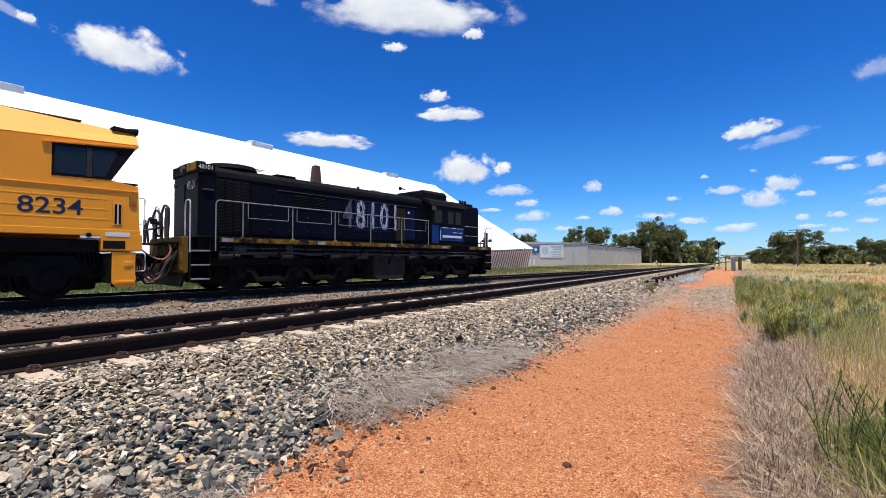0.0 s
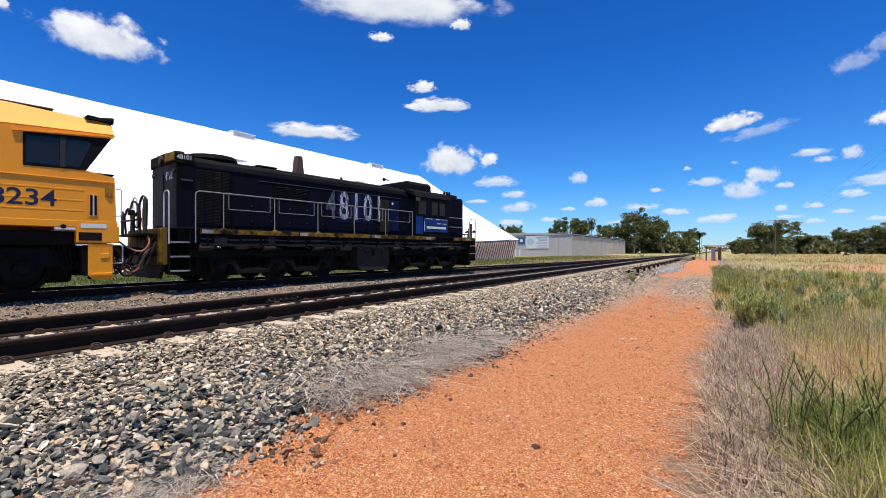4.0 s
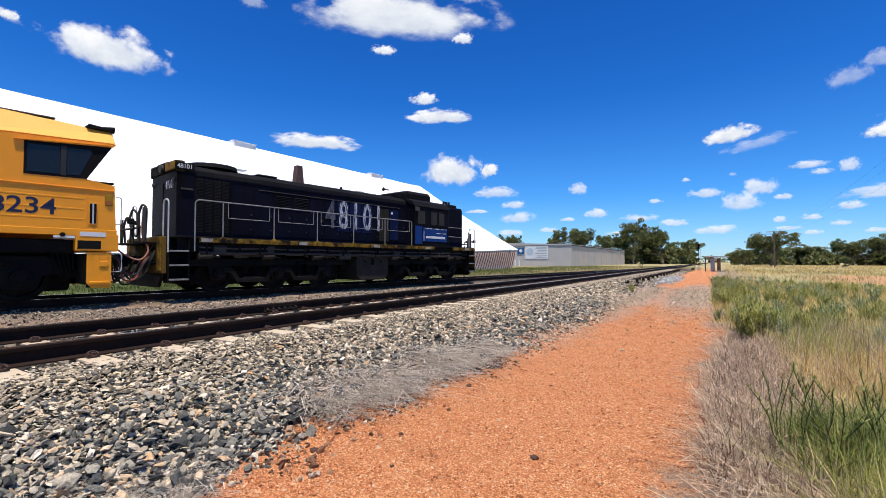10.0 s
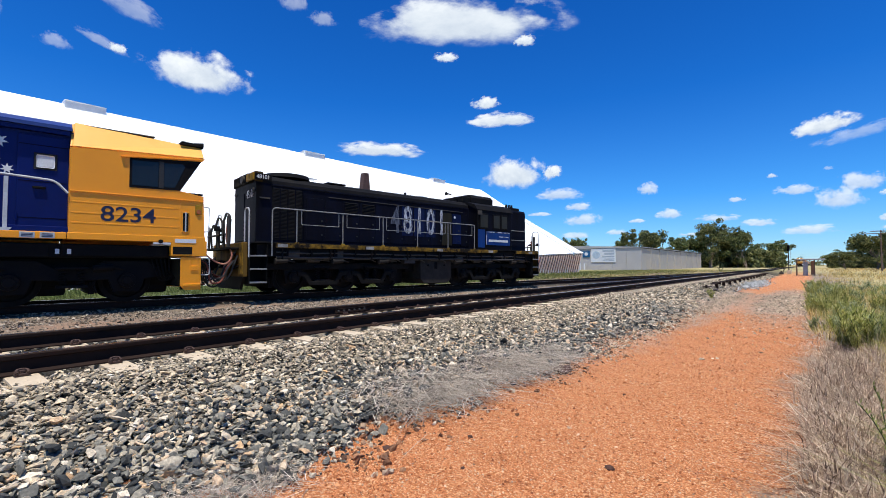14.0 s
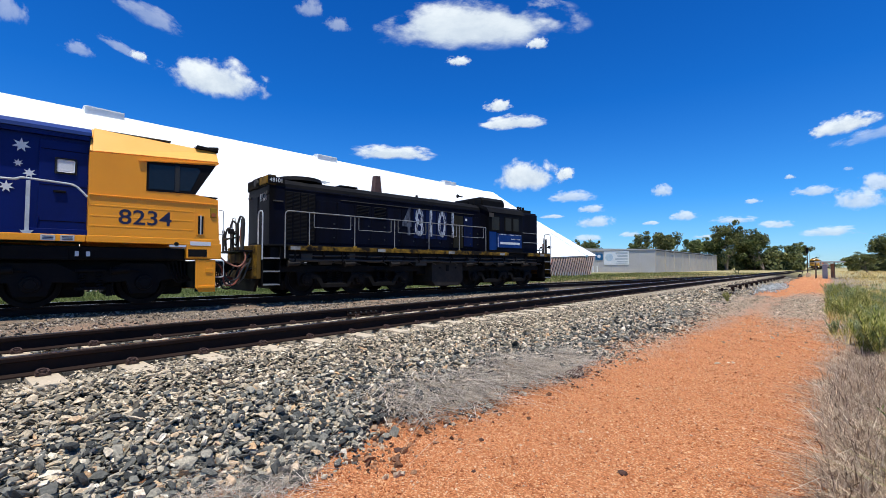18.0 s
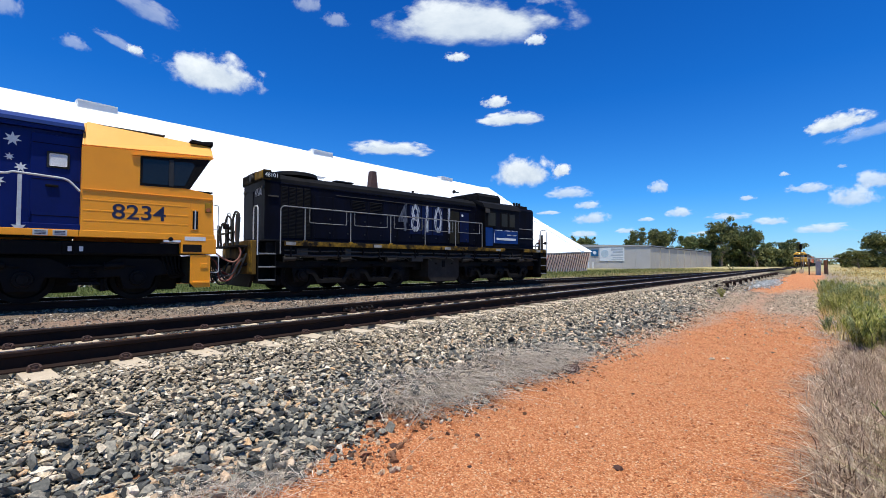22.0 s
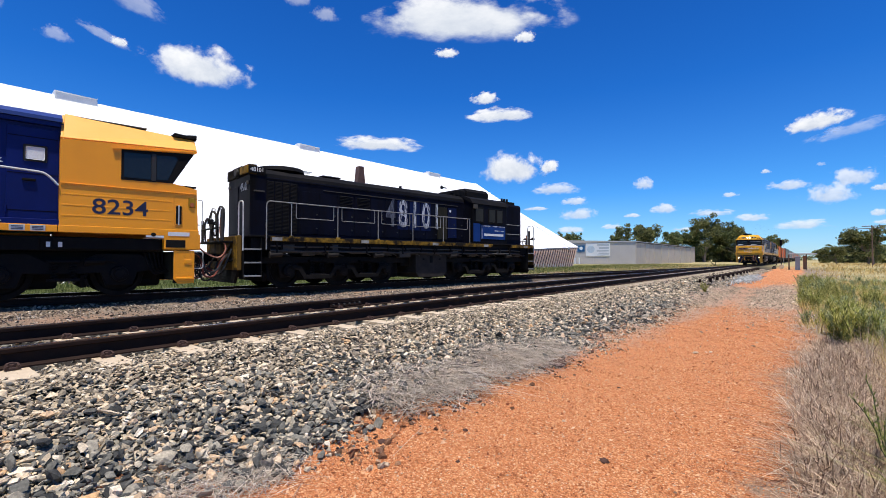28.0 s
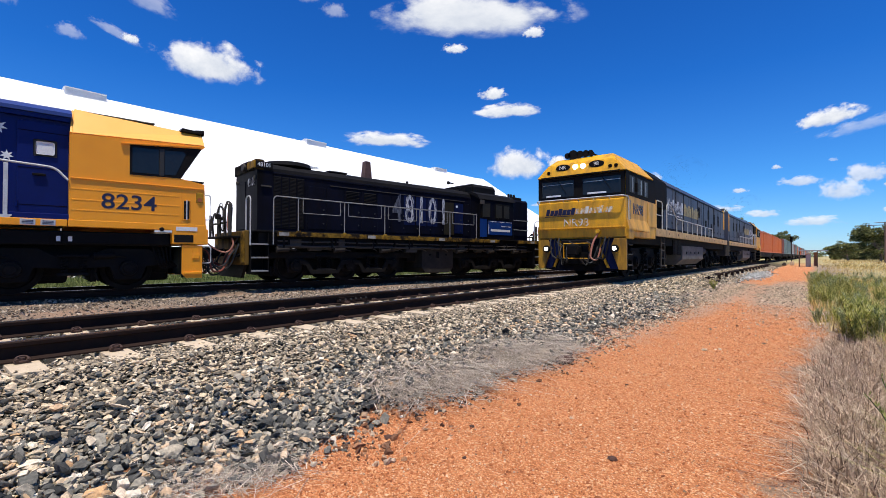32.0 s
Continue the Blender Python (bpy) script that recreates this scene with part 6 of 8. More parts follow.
    for x in (-1.05, 1.0, 1.18):
        part("marker_light", rod(bmesh.new(), (x, 0.0, 3.48), (x, -0.05, 3.47), 0.055, seg=12), BLACK, lo)
    part("brow_strip", boxed(-1.3, 1.3, -0.075, -0.05, 3.29, 3.33), BLACK, lo)
    # horns
    for i, (x, r) in enumerate(((-0.56, 0.10), (-0.36, 0.17), (-0.12, 0.12), (0.08, 0.11), (0.24, 0.09))):
        bm = rod(bmesh.new(), (x, 1.0, 4.06), (x, 0.6, 4.06), 0.03)
        rod(bm, (x, 0.6, 4.06), (x, 0.35, 4.06), 0.04, r, 14)
        rod(bm, (x, 0.9, 4.06), (x, 0.9, 3.95), 0.03)
        part("horn", bm, BLACK, lo, "black trumpet horn")
    # pilot, ditch lights, steps
    part("front_sill", boxed(-1.44, 1.44, 0.07, 0.5, 1.25, 1.60, 0.02), YELLOW_GRIMED, lo)
    part("nose_flange", boxed(-1.44, 1.44, -0.05, 0.06, 1.575, 1.615, 0.01), YELLOW_OLD, lo)
    plow = prism(bmesh.new(), [(-1.45, 1.25), (1.45, 1.25), (1.45, 0.30), (0.9, 0.22), (-0.9, 0.22), (-1.45, 0.30)], "y", 0.1, 0.2)
    pl = part("pilot", plow, BLUE_SOOT, lo, "sooty dark pilot plate")
    for s in (1, -1):
        part("pilot_wing", prism(bmesh.new(), [(s * 1.46, 1.24), (s * 1.10, 1.24), (s * 0.98, 0.95), (s * 1.24, 0.28), (s * 1.46, 0.28)], "y", 0.02, 0.12, 0.01), YELLOW_GRIMED, pl, "grimed yellow pilot wing")
        part("pilot_stripe", prism(bmesh.new(), [(s * 1.09, 1.23), (s * 0.82, 1.23), (s * 0.68, 0.95), (s * 0.98, 0.30), (s * 1.22, 0.30), (s * 0.965, 0.95)], "y", 0.05, 0.12, 0.01), BLUE_PATCH, pl, "dark blue slanting stripe")
        part("pilot_flash", prism(bmesh.new(), [(s * 0.80, 1.23), (s * 0.70, 1.23), (s * 0.58, 0.95), (s * 0.86, 0.32), (s * 0.96, 0.32), (s * 0.67, 0.95)], "y", 0.06, 0.12, 0.01), YELLOW_WORN, pl, "worn yellow slanting stripe")
        dl = part("ditch_light", rod(bmesh.new(), (s * 1.13, 0.02, 0.93), (s * 1.13, -0.06, 0.93), 0.12, seg=18), BLACK, lo)
        part("lamp_glass", rod(bmesh.new(), (s * 1.13, -0.06, 0.93), (s * 1.13, -0.075, 0.93), 0.062, seg=18), HEADLIGHT, dl, "lit ditch light")
        part("jack_pad", boxed(s * 1.40, s * 1.52, 0.1, 0.6, 1.22, 1.60, 0.02), YELLOW_OLD, lo)
        for z in (0.42, 0.75, 1.05):
            part("step", boxed(s * 1.15, s * 1.47, 0.25, 0.62, z - 0.02, z + 0.02), DUSTY, lo)
    coupler(lo, 0.1, -1)
    part("coupler_pocket", boxed(-0.62, 0.62, -0.02, 0.12, 0.42, 1.22, 0.03), BLACK, lo, "black coupler pocket")
    for i, x in enumerate((-0.95, -0.8, -0.66, 0.72, 0.86, 0.98)):
        part("end_pipe", pipe(bmesh.new(), arc([(x, -0.04, 1.28), (x, -0.14, 1.12), (x * 0.9, -0.2, 0.7 - 0.06 * (i % 3)), (x * 0.72, -0.22, 0.62)], 0.14, 5), 0.025), GREASE if i % 2 else RUBBER, lo, "black brake pipe")
    for x in (-0.72, -0.28, 0.30):
        part("uncoupling_rod", rod(bmesh.new(), (x, -0.12, 1.16), (x + 0.25, -0.16, 1.02), 0.018), DUSTY, lo)
    hoses(lo, 0.05, -1, (-0.6, -0.4, 0.42, 0.62), RUBBER, 0.35)
    part("uncoupling_frame", pipe(bmesh.new(), [(-0.5, -0.06, 0.62), (-0.5, -0.06, 1.1), (0.35, -0.06, 1.1), (0.35, -0.06, 0.62), (-0.5, -0.06, 0.62)], 0.02), YELLOW_OLD, lo)
    part("jumper_hose", pipe(bmesh.new(), arc([(0.62, 0.0, 1.42), (0.5, -0.18, 1.1), (0.45, -0.25, 0.62), (0.66, -0.2, 0.55), (0.72, -0.1, 0.95)], 0.2, 6), 0.03), COPPER, lo, "looped pinkish hose")
    part("jumper_socket", rod(bmesh.new(), (0.62, 0.0, 1.47), (0.62, -0.1, 1.47), 0.07, seg=14), YELLOW_OLD, lo)
    # hood: dark transition, faded grey-blue body
    part("cab_rear", prism(bmesh.new(), [(-1.40, 2.50), (1.40, 2.50), (1.40, 3.5), (1.0, 3.88), (-1.0, 3.88), (-1.40, 3.5)], "y", 3.0, 5.0, 0.01), BLACK, lo, "black clerestory behind the cab")
    part("cab_rear_lower", boxed(-1.2, 1.2, 3.28, 5.0, 1.68, 2.52, 0.01), BLACK, lo)
    for s in (1, -1):
        part("door_post", boxed(s * 1.2, s * 1.46, 3.28, 3.42, 1.69, 2.72, 0.01), YELLOW_OLD, lo)
    part("hood", prism(bmesh.new(), [(-1.32, 1.68), (1.32, 1.68), (1.32, 3.48), (1.05, 3.80), (-1.05, 3.80), (-1.32, 3.48)], "y", 5.0, L - 0.6, 0.015), BLUE_FADED, lo, "faded blue-grey hood")
    cream = surface("faded_cream_lettering", (0.42, 0.34, 0.14), (0.10, 0.09, 0.07), 0.6, 0, 4, 30, 0.9, 0)
    for s in (1, -1):
        for i, a in enumerate(np.arange(5.3, L - 1.6, 1.02)):
            part("hood_panel", boxed(s * 1.322, s * (1.330 + 0.006 * (i % 2)), a, a + 0.985, 1.78, 3.42, 0.006), BLUE_CHALKED if i in (1, 2, 6, 10) else BLUE_FADED, lo)
            part("door_catch", boxed(s * 1.33, s * 1.352, a + 0.86, a + 0.94, 2.02, 2.10, 0.006), BLACK, lo)
        for a, z0, z1 in ((11.6, 2.62, 3.15), (13.4, 2.2, 2.6), (14.2, 2.7, 3.2), (15.1, 2.1, 2.5), (16.0, 2.5, 3.1), (17.4, 2.5, 3.1)):
            vt = part("vent", boxed(s * 1.33, s * 1.346, a, a + 0.42, z0, z1, 0.008), BLACK, lo)
            for z in np.arange(z0 + 0.06, z1 - 0.04, 0.085):
                part("louvre", boxed(s * 1.345, s * 1.354, a + 0.03, a + 0.39, z, z + 0.022), BLUE_SOOT, vt)
        br = part("operator_lettering", boxed(s * 1.334, s * 1.341, 5.5, 8.2, 2.36, 2.40), LETTER_FADED, lo, "faded row of lettering bars")
        for k in range(7):
            part("lettering_bar", boxed(s * 1.334, s * 1.342, 5.5 + k * 0.40, 5.78 + k * 0.40, 2.50, 3.02 - 0.12 * (k % 2)), LETTER_FADED, br, "faded white lettering bar")
        for k in range(8):
            part("lettering_bar", boxed(s * 1.334, s * 1.342, 8.45 + k * 0.40, 8.76 + k * 0.40, 2.50, 3.02 - 0.10 * (k % 2)), cream, br, "faded cream lettering bar")
        for k in range(9):
            part("hood_rib", boxed(s * 1.335, s * 1.350, 5.28 + k * 1.53, 5.31 + k * 1.53, 1.72, 3.46, 0.006), BLUE_SOOT, lo)
        part("hood_top_rail", boxed(s * 1.30, s * 1.345, 5.02, L - 0.65, 3.43, 3.50, 0.01), BLUE_SOOT, lo)
        part("cable_duct", boxed(s * 1.34, s * 1.40, 5.1, 19.6, 1.70, 1.80, 0.01), BLACK, lo)
        for k in range(6):
            part("underframe_box", boxed(s * 1.0, s * 1.3, 6.6 + k * 0.24, 6.8 + k * 0.24, 0.75, 1.38, 0.02), GREASE, lo)
        part("air_reservoir", rod(bmesh.new(), (s * 1.12, 12.9, 0.95), (s * 1.12, 14.0, 0.95), 0.17, seg=14), DUSTY, lo, "dusty air reservoir")
        part("rear_corner", boxed(s * 1.29, s * 1.345, L - 0.95, L - 0.6, 2.4, 3.6, 0.01), YELLOW_OLD, lo)
    part("roof_fans", boxed(-0.9, 0.9, 14.5, 18.8, 3.79, 3.90, 0.04), ROOF_GREY, lo)
    part("exhaust_pipe", boxed(-0.4, 0.4, 9.2, 10.4, 3.79, 3.98, 0.03), BLACK, lo)
    part("rear_end_panel", boxed(-1.33, 1.33, L - 0.6, L - 0.5, 1.7, 3.75, 0.02), BLUE_FADED, lo, "faded rear panel")
    part("rear_beam", boxed(-1.4, 1.4, L - 0.45, L - 0.3, 0.7, 1.7, 0.02), DUSTY, lo)
    coupler(lo, L - 0.35, 1)
    # rails
    for s in (1, -1):
        x = s * 1.43
        part("door_rail", pipe(bmesh.new(), arc([(x, 3.45, 1.68), (x, 3.45, 2.72), (x, 4.3, 2.72), (x, 4.3, 1.68)], 0.15, 5), 0.022, 8), HANDRAIL, lo, "pale bowed handrail")
        part("rail_rung", rod(bmesh.new(), (x, 3.45, 2.2), (x, 4.3, 2.2), 0.016), HANDRAIL, lo)
        part("handrail", pipe(bmesh.new(), arc([(x, 4.95, 1.68), (x, 4.95, 2.71), (x, 5.6, 2.71), (x, 6.6, 2.24), (x, 15.0, 2.20)], 0.2, 5), 0.022, 8), HANDRAIL, lo, "pale handrail")
        for y in np.arange(6.6, 15.1, 1.05):
            part("handrail_post", rod(bmesh.new(), (x, y, 1.68), (x, y, 2.21), 0.017), HANDRAIL, lo)
        part("side_ladder", pipe(bmesh.new(), [(s * 1.42, 4.15, 0.3), (s * 1.42, 4.15, 1.42)], 0.02), DUSTY, lo)
        part("side_ladder", pipe(bmesh.new(), [(s * 1.42, 4.65, 0.3), (s * 1.42, 4.65, 1.42)], 0.02), DUSTY, lo)
        for z in (0.34, 0.62, 0.9, 1.18):
            part("ladder_rung", boxed(s * 1.36, s * 1.44, 4.15, 4.65, z - 0.015, z + 0.015), DUSTY, lo)
    tk = part("fuel_tank", prism(bmesh.new(), [(-1.35, 1.15), (1.35, 1.15), (1.35, 0.55), (1.05, 0.3), (-1.05, 0.3), (-1.35, 0.55)], "y", 8.0, 12.7, 0.03), TANK_PALE, lo, "dust-grey fuel tank")
    for y in (8.8, 9.7, 10.6, 11.5):
        for s in (1, -1):
            part("tank_bolt", rod(bmesh.new(), (s * 1.35, y, 0.85), (s * 1.37, y, 0.85), 0.05, seg=8), BLACK, tk)
    sets = bogie(lo, (2.0, 3.75, 5.5), "hump", BLACK) + bogie(lo, (15.0, 16.75, 18.5), "hump", BLACK)
    return lo, sets


def flat_wagon(length):
    wg = thing("container_wagon", Matrix(), "dark steel container flat wagon of the goods train", "wagon", "container wagons")
    part("deck", boxed(-1.25, 1.25, 0.4, length - 0.4, 0.92, 1.12, 0.02), BLACK, wg)
    for s in (1, -1):
        part("side_beam", prism(bmesh.new(), [(0.4, 1.05), (length - 0.4, 1.05), (length - 0.4, 0.9), (length - 4.6, 0.62), (4.6, 0.62), (0.4, 0.9)], "x", s * 1.2, s * 1.28, 0.01), GREASE, wg)
        for y in np.arange(1.5, length - 1, 2.4):
            part("stanchion", boxed(s * 1.24, s * 1.32, y, y + 0.1, 0.62, 1.12), DUSTY, wg)
    for c in (2.2, length - 2.2):
        for y in (c - 0.9, c + 0.9):
            wheelset(wg, y, 0.51, 0.9)
        for s in (1, -1):
            part("side_frame", prism(bmesh.new(), [(c - 1.25, 0.5), (c - 0.4, 0.78), (c + 0.4, 0.78), (c + 1.25, 0.5), (c + 1.15, 0.34), (c + 0.7, 0.34), (c + 0.35, 0.26), (c - 0.35, 0.26), (c - 0.7, 0.34), (c - 1.15, 0.34)], "x", s * 0.98, s * 1.1, 0.01), GREASE, wg)
    part("coupler", boxed(-0.1, 0.1, -0.05, 0.45, 0.75, 0.95, 0.02), GREASE, wg)
    part("coupler", boxed(-0.1, 0.1, length - 0.45, length + 0.05, 0.75, 0.95, 0.02), GREASE, wg)
    return wg


def container(length, height, material, label, ribs=True, open_top=False):
    ct = thing("shipping_container", Matrix(), label, "container", "containers on the goods train")
    h = height
    n = int(length / 0.28)
    for s in (1, -1):
        pts = []
        for k in range(n):
            a = 0.12 + k * (length - 0.24) / n
            w = (length - 0.24) / n
            pts += [(s * 1.20, a), (s * 1.20, a + w * 0.4), (s * 1.165, a + w * 0.55), (s * 1.165, a + w * 0.85)]
        pts += [(s * 1.13, length - 0.12), (s * 1.13, 0.12)]
        part("side_panel", prism(bmesh.new(), pts, "z", 0.12, h - 0.1), material, ct, "corrugated side")
    part("roof_panel", boxed(-1.19, 1.19, 0.05, length - 0.05, h - 0.09, h - 0.03), material, ct)
    part("floor_panel", boxed(-1.19, 1.19, 0.05, length - 0.05, 0.02, 0.12), material, ct)
    for y in (0.0, length - 0.07):
        part("end_panel", boxed(-1.19, 1.19, y + 0.015, y + 0.055, 0.1, h - 0.08), material, ct)
        for z in np.arange(0.35, h - 0.2, 0.42):
            part("end_rib", boxed(-1.15, 1.15, y - 0.015, y + 0.06, z, z + 0.14, 0.015), material, ct)
    for s in (1, -1):
        for z in (0.0, h - 0.14):
            part("side_rail", boxed(s * 1.22, s * 1.15, 0.16, length - 0.16, z, z + 0.13, 0.01), material, ct)
        for y in (0.0, length - 0.16):
            part("corner_post", boxed(s * 1.222, s * 1.06, y, y + 0.16, 0, h, 0.01), material, ct)
    return ct


def build_train():
    lead, sets = road_loco(True)
    TRAIN.append((lead, 0.0))
    trail, rear_sets = road_loco(False)
    turned.add(trail)
    TRAIN.append((trail, 20.9 + 20.6 + 0.6))
    wag = flat_wagon(19.2)
    kinds = [
        container(6.06, 2.35, CONTAINER_RED, "orange-red corrugated shipping container on a flat wagon"),
        container(12.19, 2.45, CONTAINER_RED, "long orange-red corrugated shipping container on a wagon"),
        container(6.06, 2.59, CONTAINER_BROWN, "brown-red corrugated shipping container on a flat wagon"),
        container(12.19, 2.75, CONTAINER_TEAL, "grey-green corrugated shipping container on a flat wagon"),
        container(12.19, 2.6, CONTAINER_GREY, "pale grey corrugated shipping container on a flat wagon"),
        container(6.06, 2.59, CONTAINER_BLUE, "dark blue corrugated shipping container on a flat wagon")]
    order = [(0, 1), (1, 0), (2, 3), (3, 5), (4, 2), (3, 0), (4, 5), (1, 2), (4, 0), (3, 2), (4, 5), (1, 0), (3, 2), (4, 5), (4, 2), (3, 0)]
    used = set()
    y = 42.9
    for k, pair in enumerate(order):
        w = wag if k == 0 else copy_thing(wag, Matrix())
        TRAIN.append((w, y))
        yy = y + 0.25
        for c in pair:
            if c in used:
                ob = copy_thing(kinds[c], Matrix())
            else:
                ob = kinds[c]
                used.add(c)
            LOADS.append((ob, yy))
            yy += (6.06 if c in (0, 2, 5) else 12.19) + 0.5
        y += 19.6
    return sets, rear_sets


turned, LOADS = set(), []
LEAD_WHEELS, TRAIL_WHEELS = build_train()


def smoke_material():
    m, nd, lk, b = nodes_of("thin_diesel_smoke")
    b.inputs["Base Color"].default_value = (0.05, 0.045, 0.04, 1)
    b.inputs["Roughness"].default_value, b.inputs["Specular IOR Level"].default_value = 1.0, 0.0
    tc = nd.new("ShaderNodeTexCoord")
    ln = nd.new("ShaderNodeVectorMath")
    ln.operation = "LENGTH"
    lk.new(tc.outputs["Object"], ln.inputs[0])
    n = noise_of(nd, lk, 2.2, 6, 0.65)
    r = nd.new("ShaderNodeMath")
    r.operation = "SUBTRACT"
    lk.new(n, r.inputs[0])
    half = nd.new("ShaderNodeMath")
    half.operation = "MULTIPLY"
    half.inputs[1].default_value = 0.55
    lk.new(ln.outputs["Value"], half.inputs[0])
    lk.new(half.outputs[0], r.inputs[1])
    mr = nd.new("ShaderNodeMapRange")
    mr.inputs["From Min"].default_value, mr.inputs["From Max"].default_value, mr.inputs["To Max"].default_value = 0.0, 0.4, 0.2
    lk.new(r.outputs[0], mr.inputs["Value"])
    lk.new(mr.outputs[0], b.inputs["Alpha"])
    return m


def build_smoke():
    """Thin dark puffs over the two engines' stacks."""
    sm = thing("exhaust_smoke", Matrix(), "thin dark diesel smoke over the goods train's engines", "smoke")
    bm = bmesh.new()
    bmesh.ops.create_icosphere(bm, subdivisions=3, radius=1)
    for v in bm.verts:
        v.co *= 1 + 0.2 * noise.noise(v.co * 1.7)
    first = part("puff", bm, smoke_material(), sm)
    for k, (y, z, r) in enumerate(((9.8, 4.3, 0.6), (11.2, 4.8, 0.9), (13.2, 5.3, 1.2), (31.5, 4.4, 0.7), (33.2, 5.0, 1.1), (35.6, 5.6, 1.5))):
        m = at(0.2 + 0.1 * k, y, z) @ Matrix.Diagonal((r, r * 1.5, r * 0.75, 1))
        if k:
            again("puff", first.data, sm, m)
        else:
            first.matrix_basis = m
    TRAIN.append((sm, 0.0))


build_smoke()

# ---- grain bunker, shed, line-side things ----
def lean_x(y):
    """The bunker lies two degrees off the line of the tracks."""
    return 0.035 * (y - 57)


def eave_z(y):
    return 3.05 + 0.0335 * (y - 59)


def build_bunker():
    bk = thing("grain_bunker", Matrix(), "long grain bunker under a white tarpaulin, with a strutted side wall", "grain bunker")
    ys = [-70, -50, -30, -15, 0, 10, 20, 30, 40, 48, 54, 58.9]
    cols = []
    for y in ys:
        x = lean_x(y)
        end = y > 55
        row = []
        for u in np.linspace(0, 1, 13):
            xx, zz = -23.9 - 15.1 * u + x, eave_z(y) + (13.0 - eave_z(y)) * u
            zz -= 0.22 * math.sin(math.pi * u) + 0.05 * noise.noise((xx * 0.3, y * 0.2, 1))
            row.append((xx, y - 2.6 * u * (1 if end else 0), zz))
        for u in np.linspace(0, 1, 7)[1:]:
            row.append((-39.0 - 15 * u + x, y, 13.0 - 10.2 * u))
        cols.append(row)
    n = len(cols[0])
    v = [p for r in cols for p in r]
    f = [(j * n + i, j * n + i + 1, (j + 1) * n + i + 1, (j + 1) * n + i) for j in range(len(cols) - 1) for i in range(n - 1)]
    again("tarpaulin", sheet("tarpaulin", v, f, TARP, True), bk, Matrix(), "bright white tarpaulin")
    last = cols[-1]
    bm = bmesh.new()
    prism(bm, [(p[0], p[2]) for p in last] + [(last[-1][0], 0.3), (last[0][0] - 1.2, 0.3)], "y", 55.6, 56.1)
    part("end_wall", bm, TARP, bk)
    # roof vents astride the ridge
    for y in (-30, -11, 8.1, 27.0, 46.3):
        x = lean_x(y) - 39
        part("ridge_vent", prism(bmesh.new(), [(x - 0.46, 12.6), (x + 0.46, 12.6), (x + 0.46, 13.14), (x + 0.54, 13.17), (x, 13.26), (x - 0.54, 13.17), (x - 0.46, 13.14)], "y", y - 1.2, y + 1.2, 0.02), VENT, bk, "pale metal ridge vent")
    for y in (8, 22, 36, 44):
        x = lean_x(y) - 33
        part("tarpaulin_flap", boxed(x, x + 0.7, y, y + 1.1, 9.0, 9.06), STEEL, bk)
    # inclined wall under the eave, and the struts that hold it
    for k in range(26):
        y0 = -20 + k * 3.02
        y1 = y0 + 2.98
        bm = bmesh.new()
        vs = [bm.verts.new(p) for p in ((-23.95 + lean_x(y0), y0, eave_z(y0) - 0.06), (-23.95 + lean_x(y1), y1, eave_z(y1) - 0.06), (-23.86 + lean_x(y1), y1 - (2.0 if k == 25 else 0), 0.3), (-23.86 + lean_x(y0), y0, 0.3))]
        low = [bm.verts.new((w.co.x - 0.06, w.co.y, w.co.z)) for w in vs]
        bm.faces.new(vs)
        bm.faces.new(low[::-1])
        for i in range(4):
            bm.faces.new((vs[i], low[i], low[(i + 1) % 4], vs[(i + 1) % 4]))
        bmesh.ops.recalc_face_normals(bm, faces=bm.faces)
        part("wall_panel", bm, TARP_RED, bk, "pinkish brown lining panel")
    for k in range(92):
        y = 0.6 + k * 0.62
        z = eave_z(y)
        bm = rod(bmesh.new(), (-23.86 + lean_x(y), y + 0.7, z - 0.12), (-23.78 + lean_x(y), y - 0.9, 0.35), 0.035, seg=6)
        st = part("strut", bm, RAIL_RUST, bk, "slanting brown steel strut")
        part("foot", rod(bmesh.new(), (-23.8 + lean_x(y), y - 0.2, 0.85), (-23.5 + lean_x(y), y - 0.9, 0.3), 0.035, seg=6), STEEL, st, "pale strut foot")
    return bk


build_bunker()


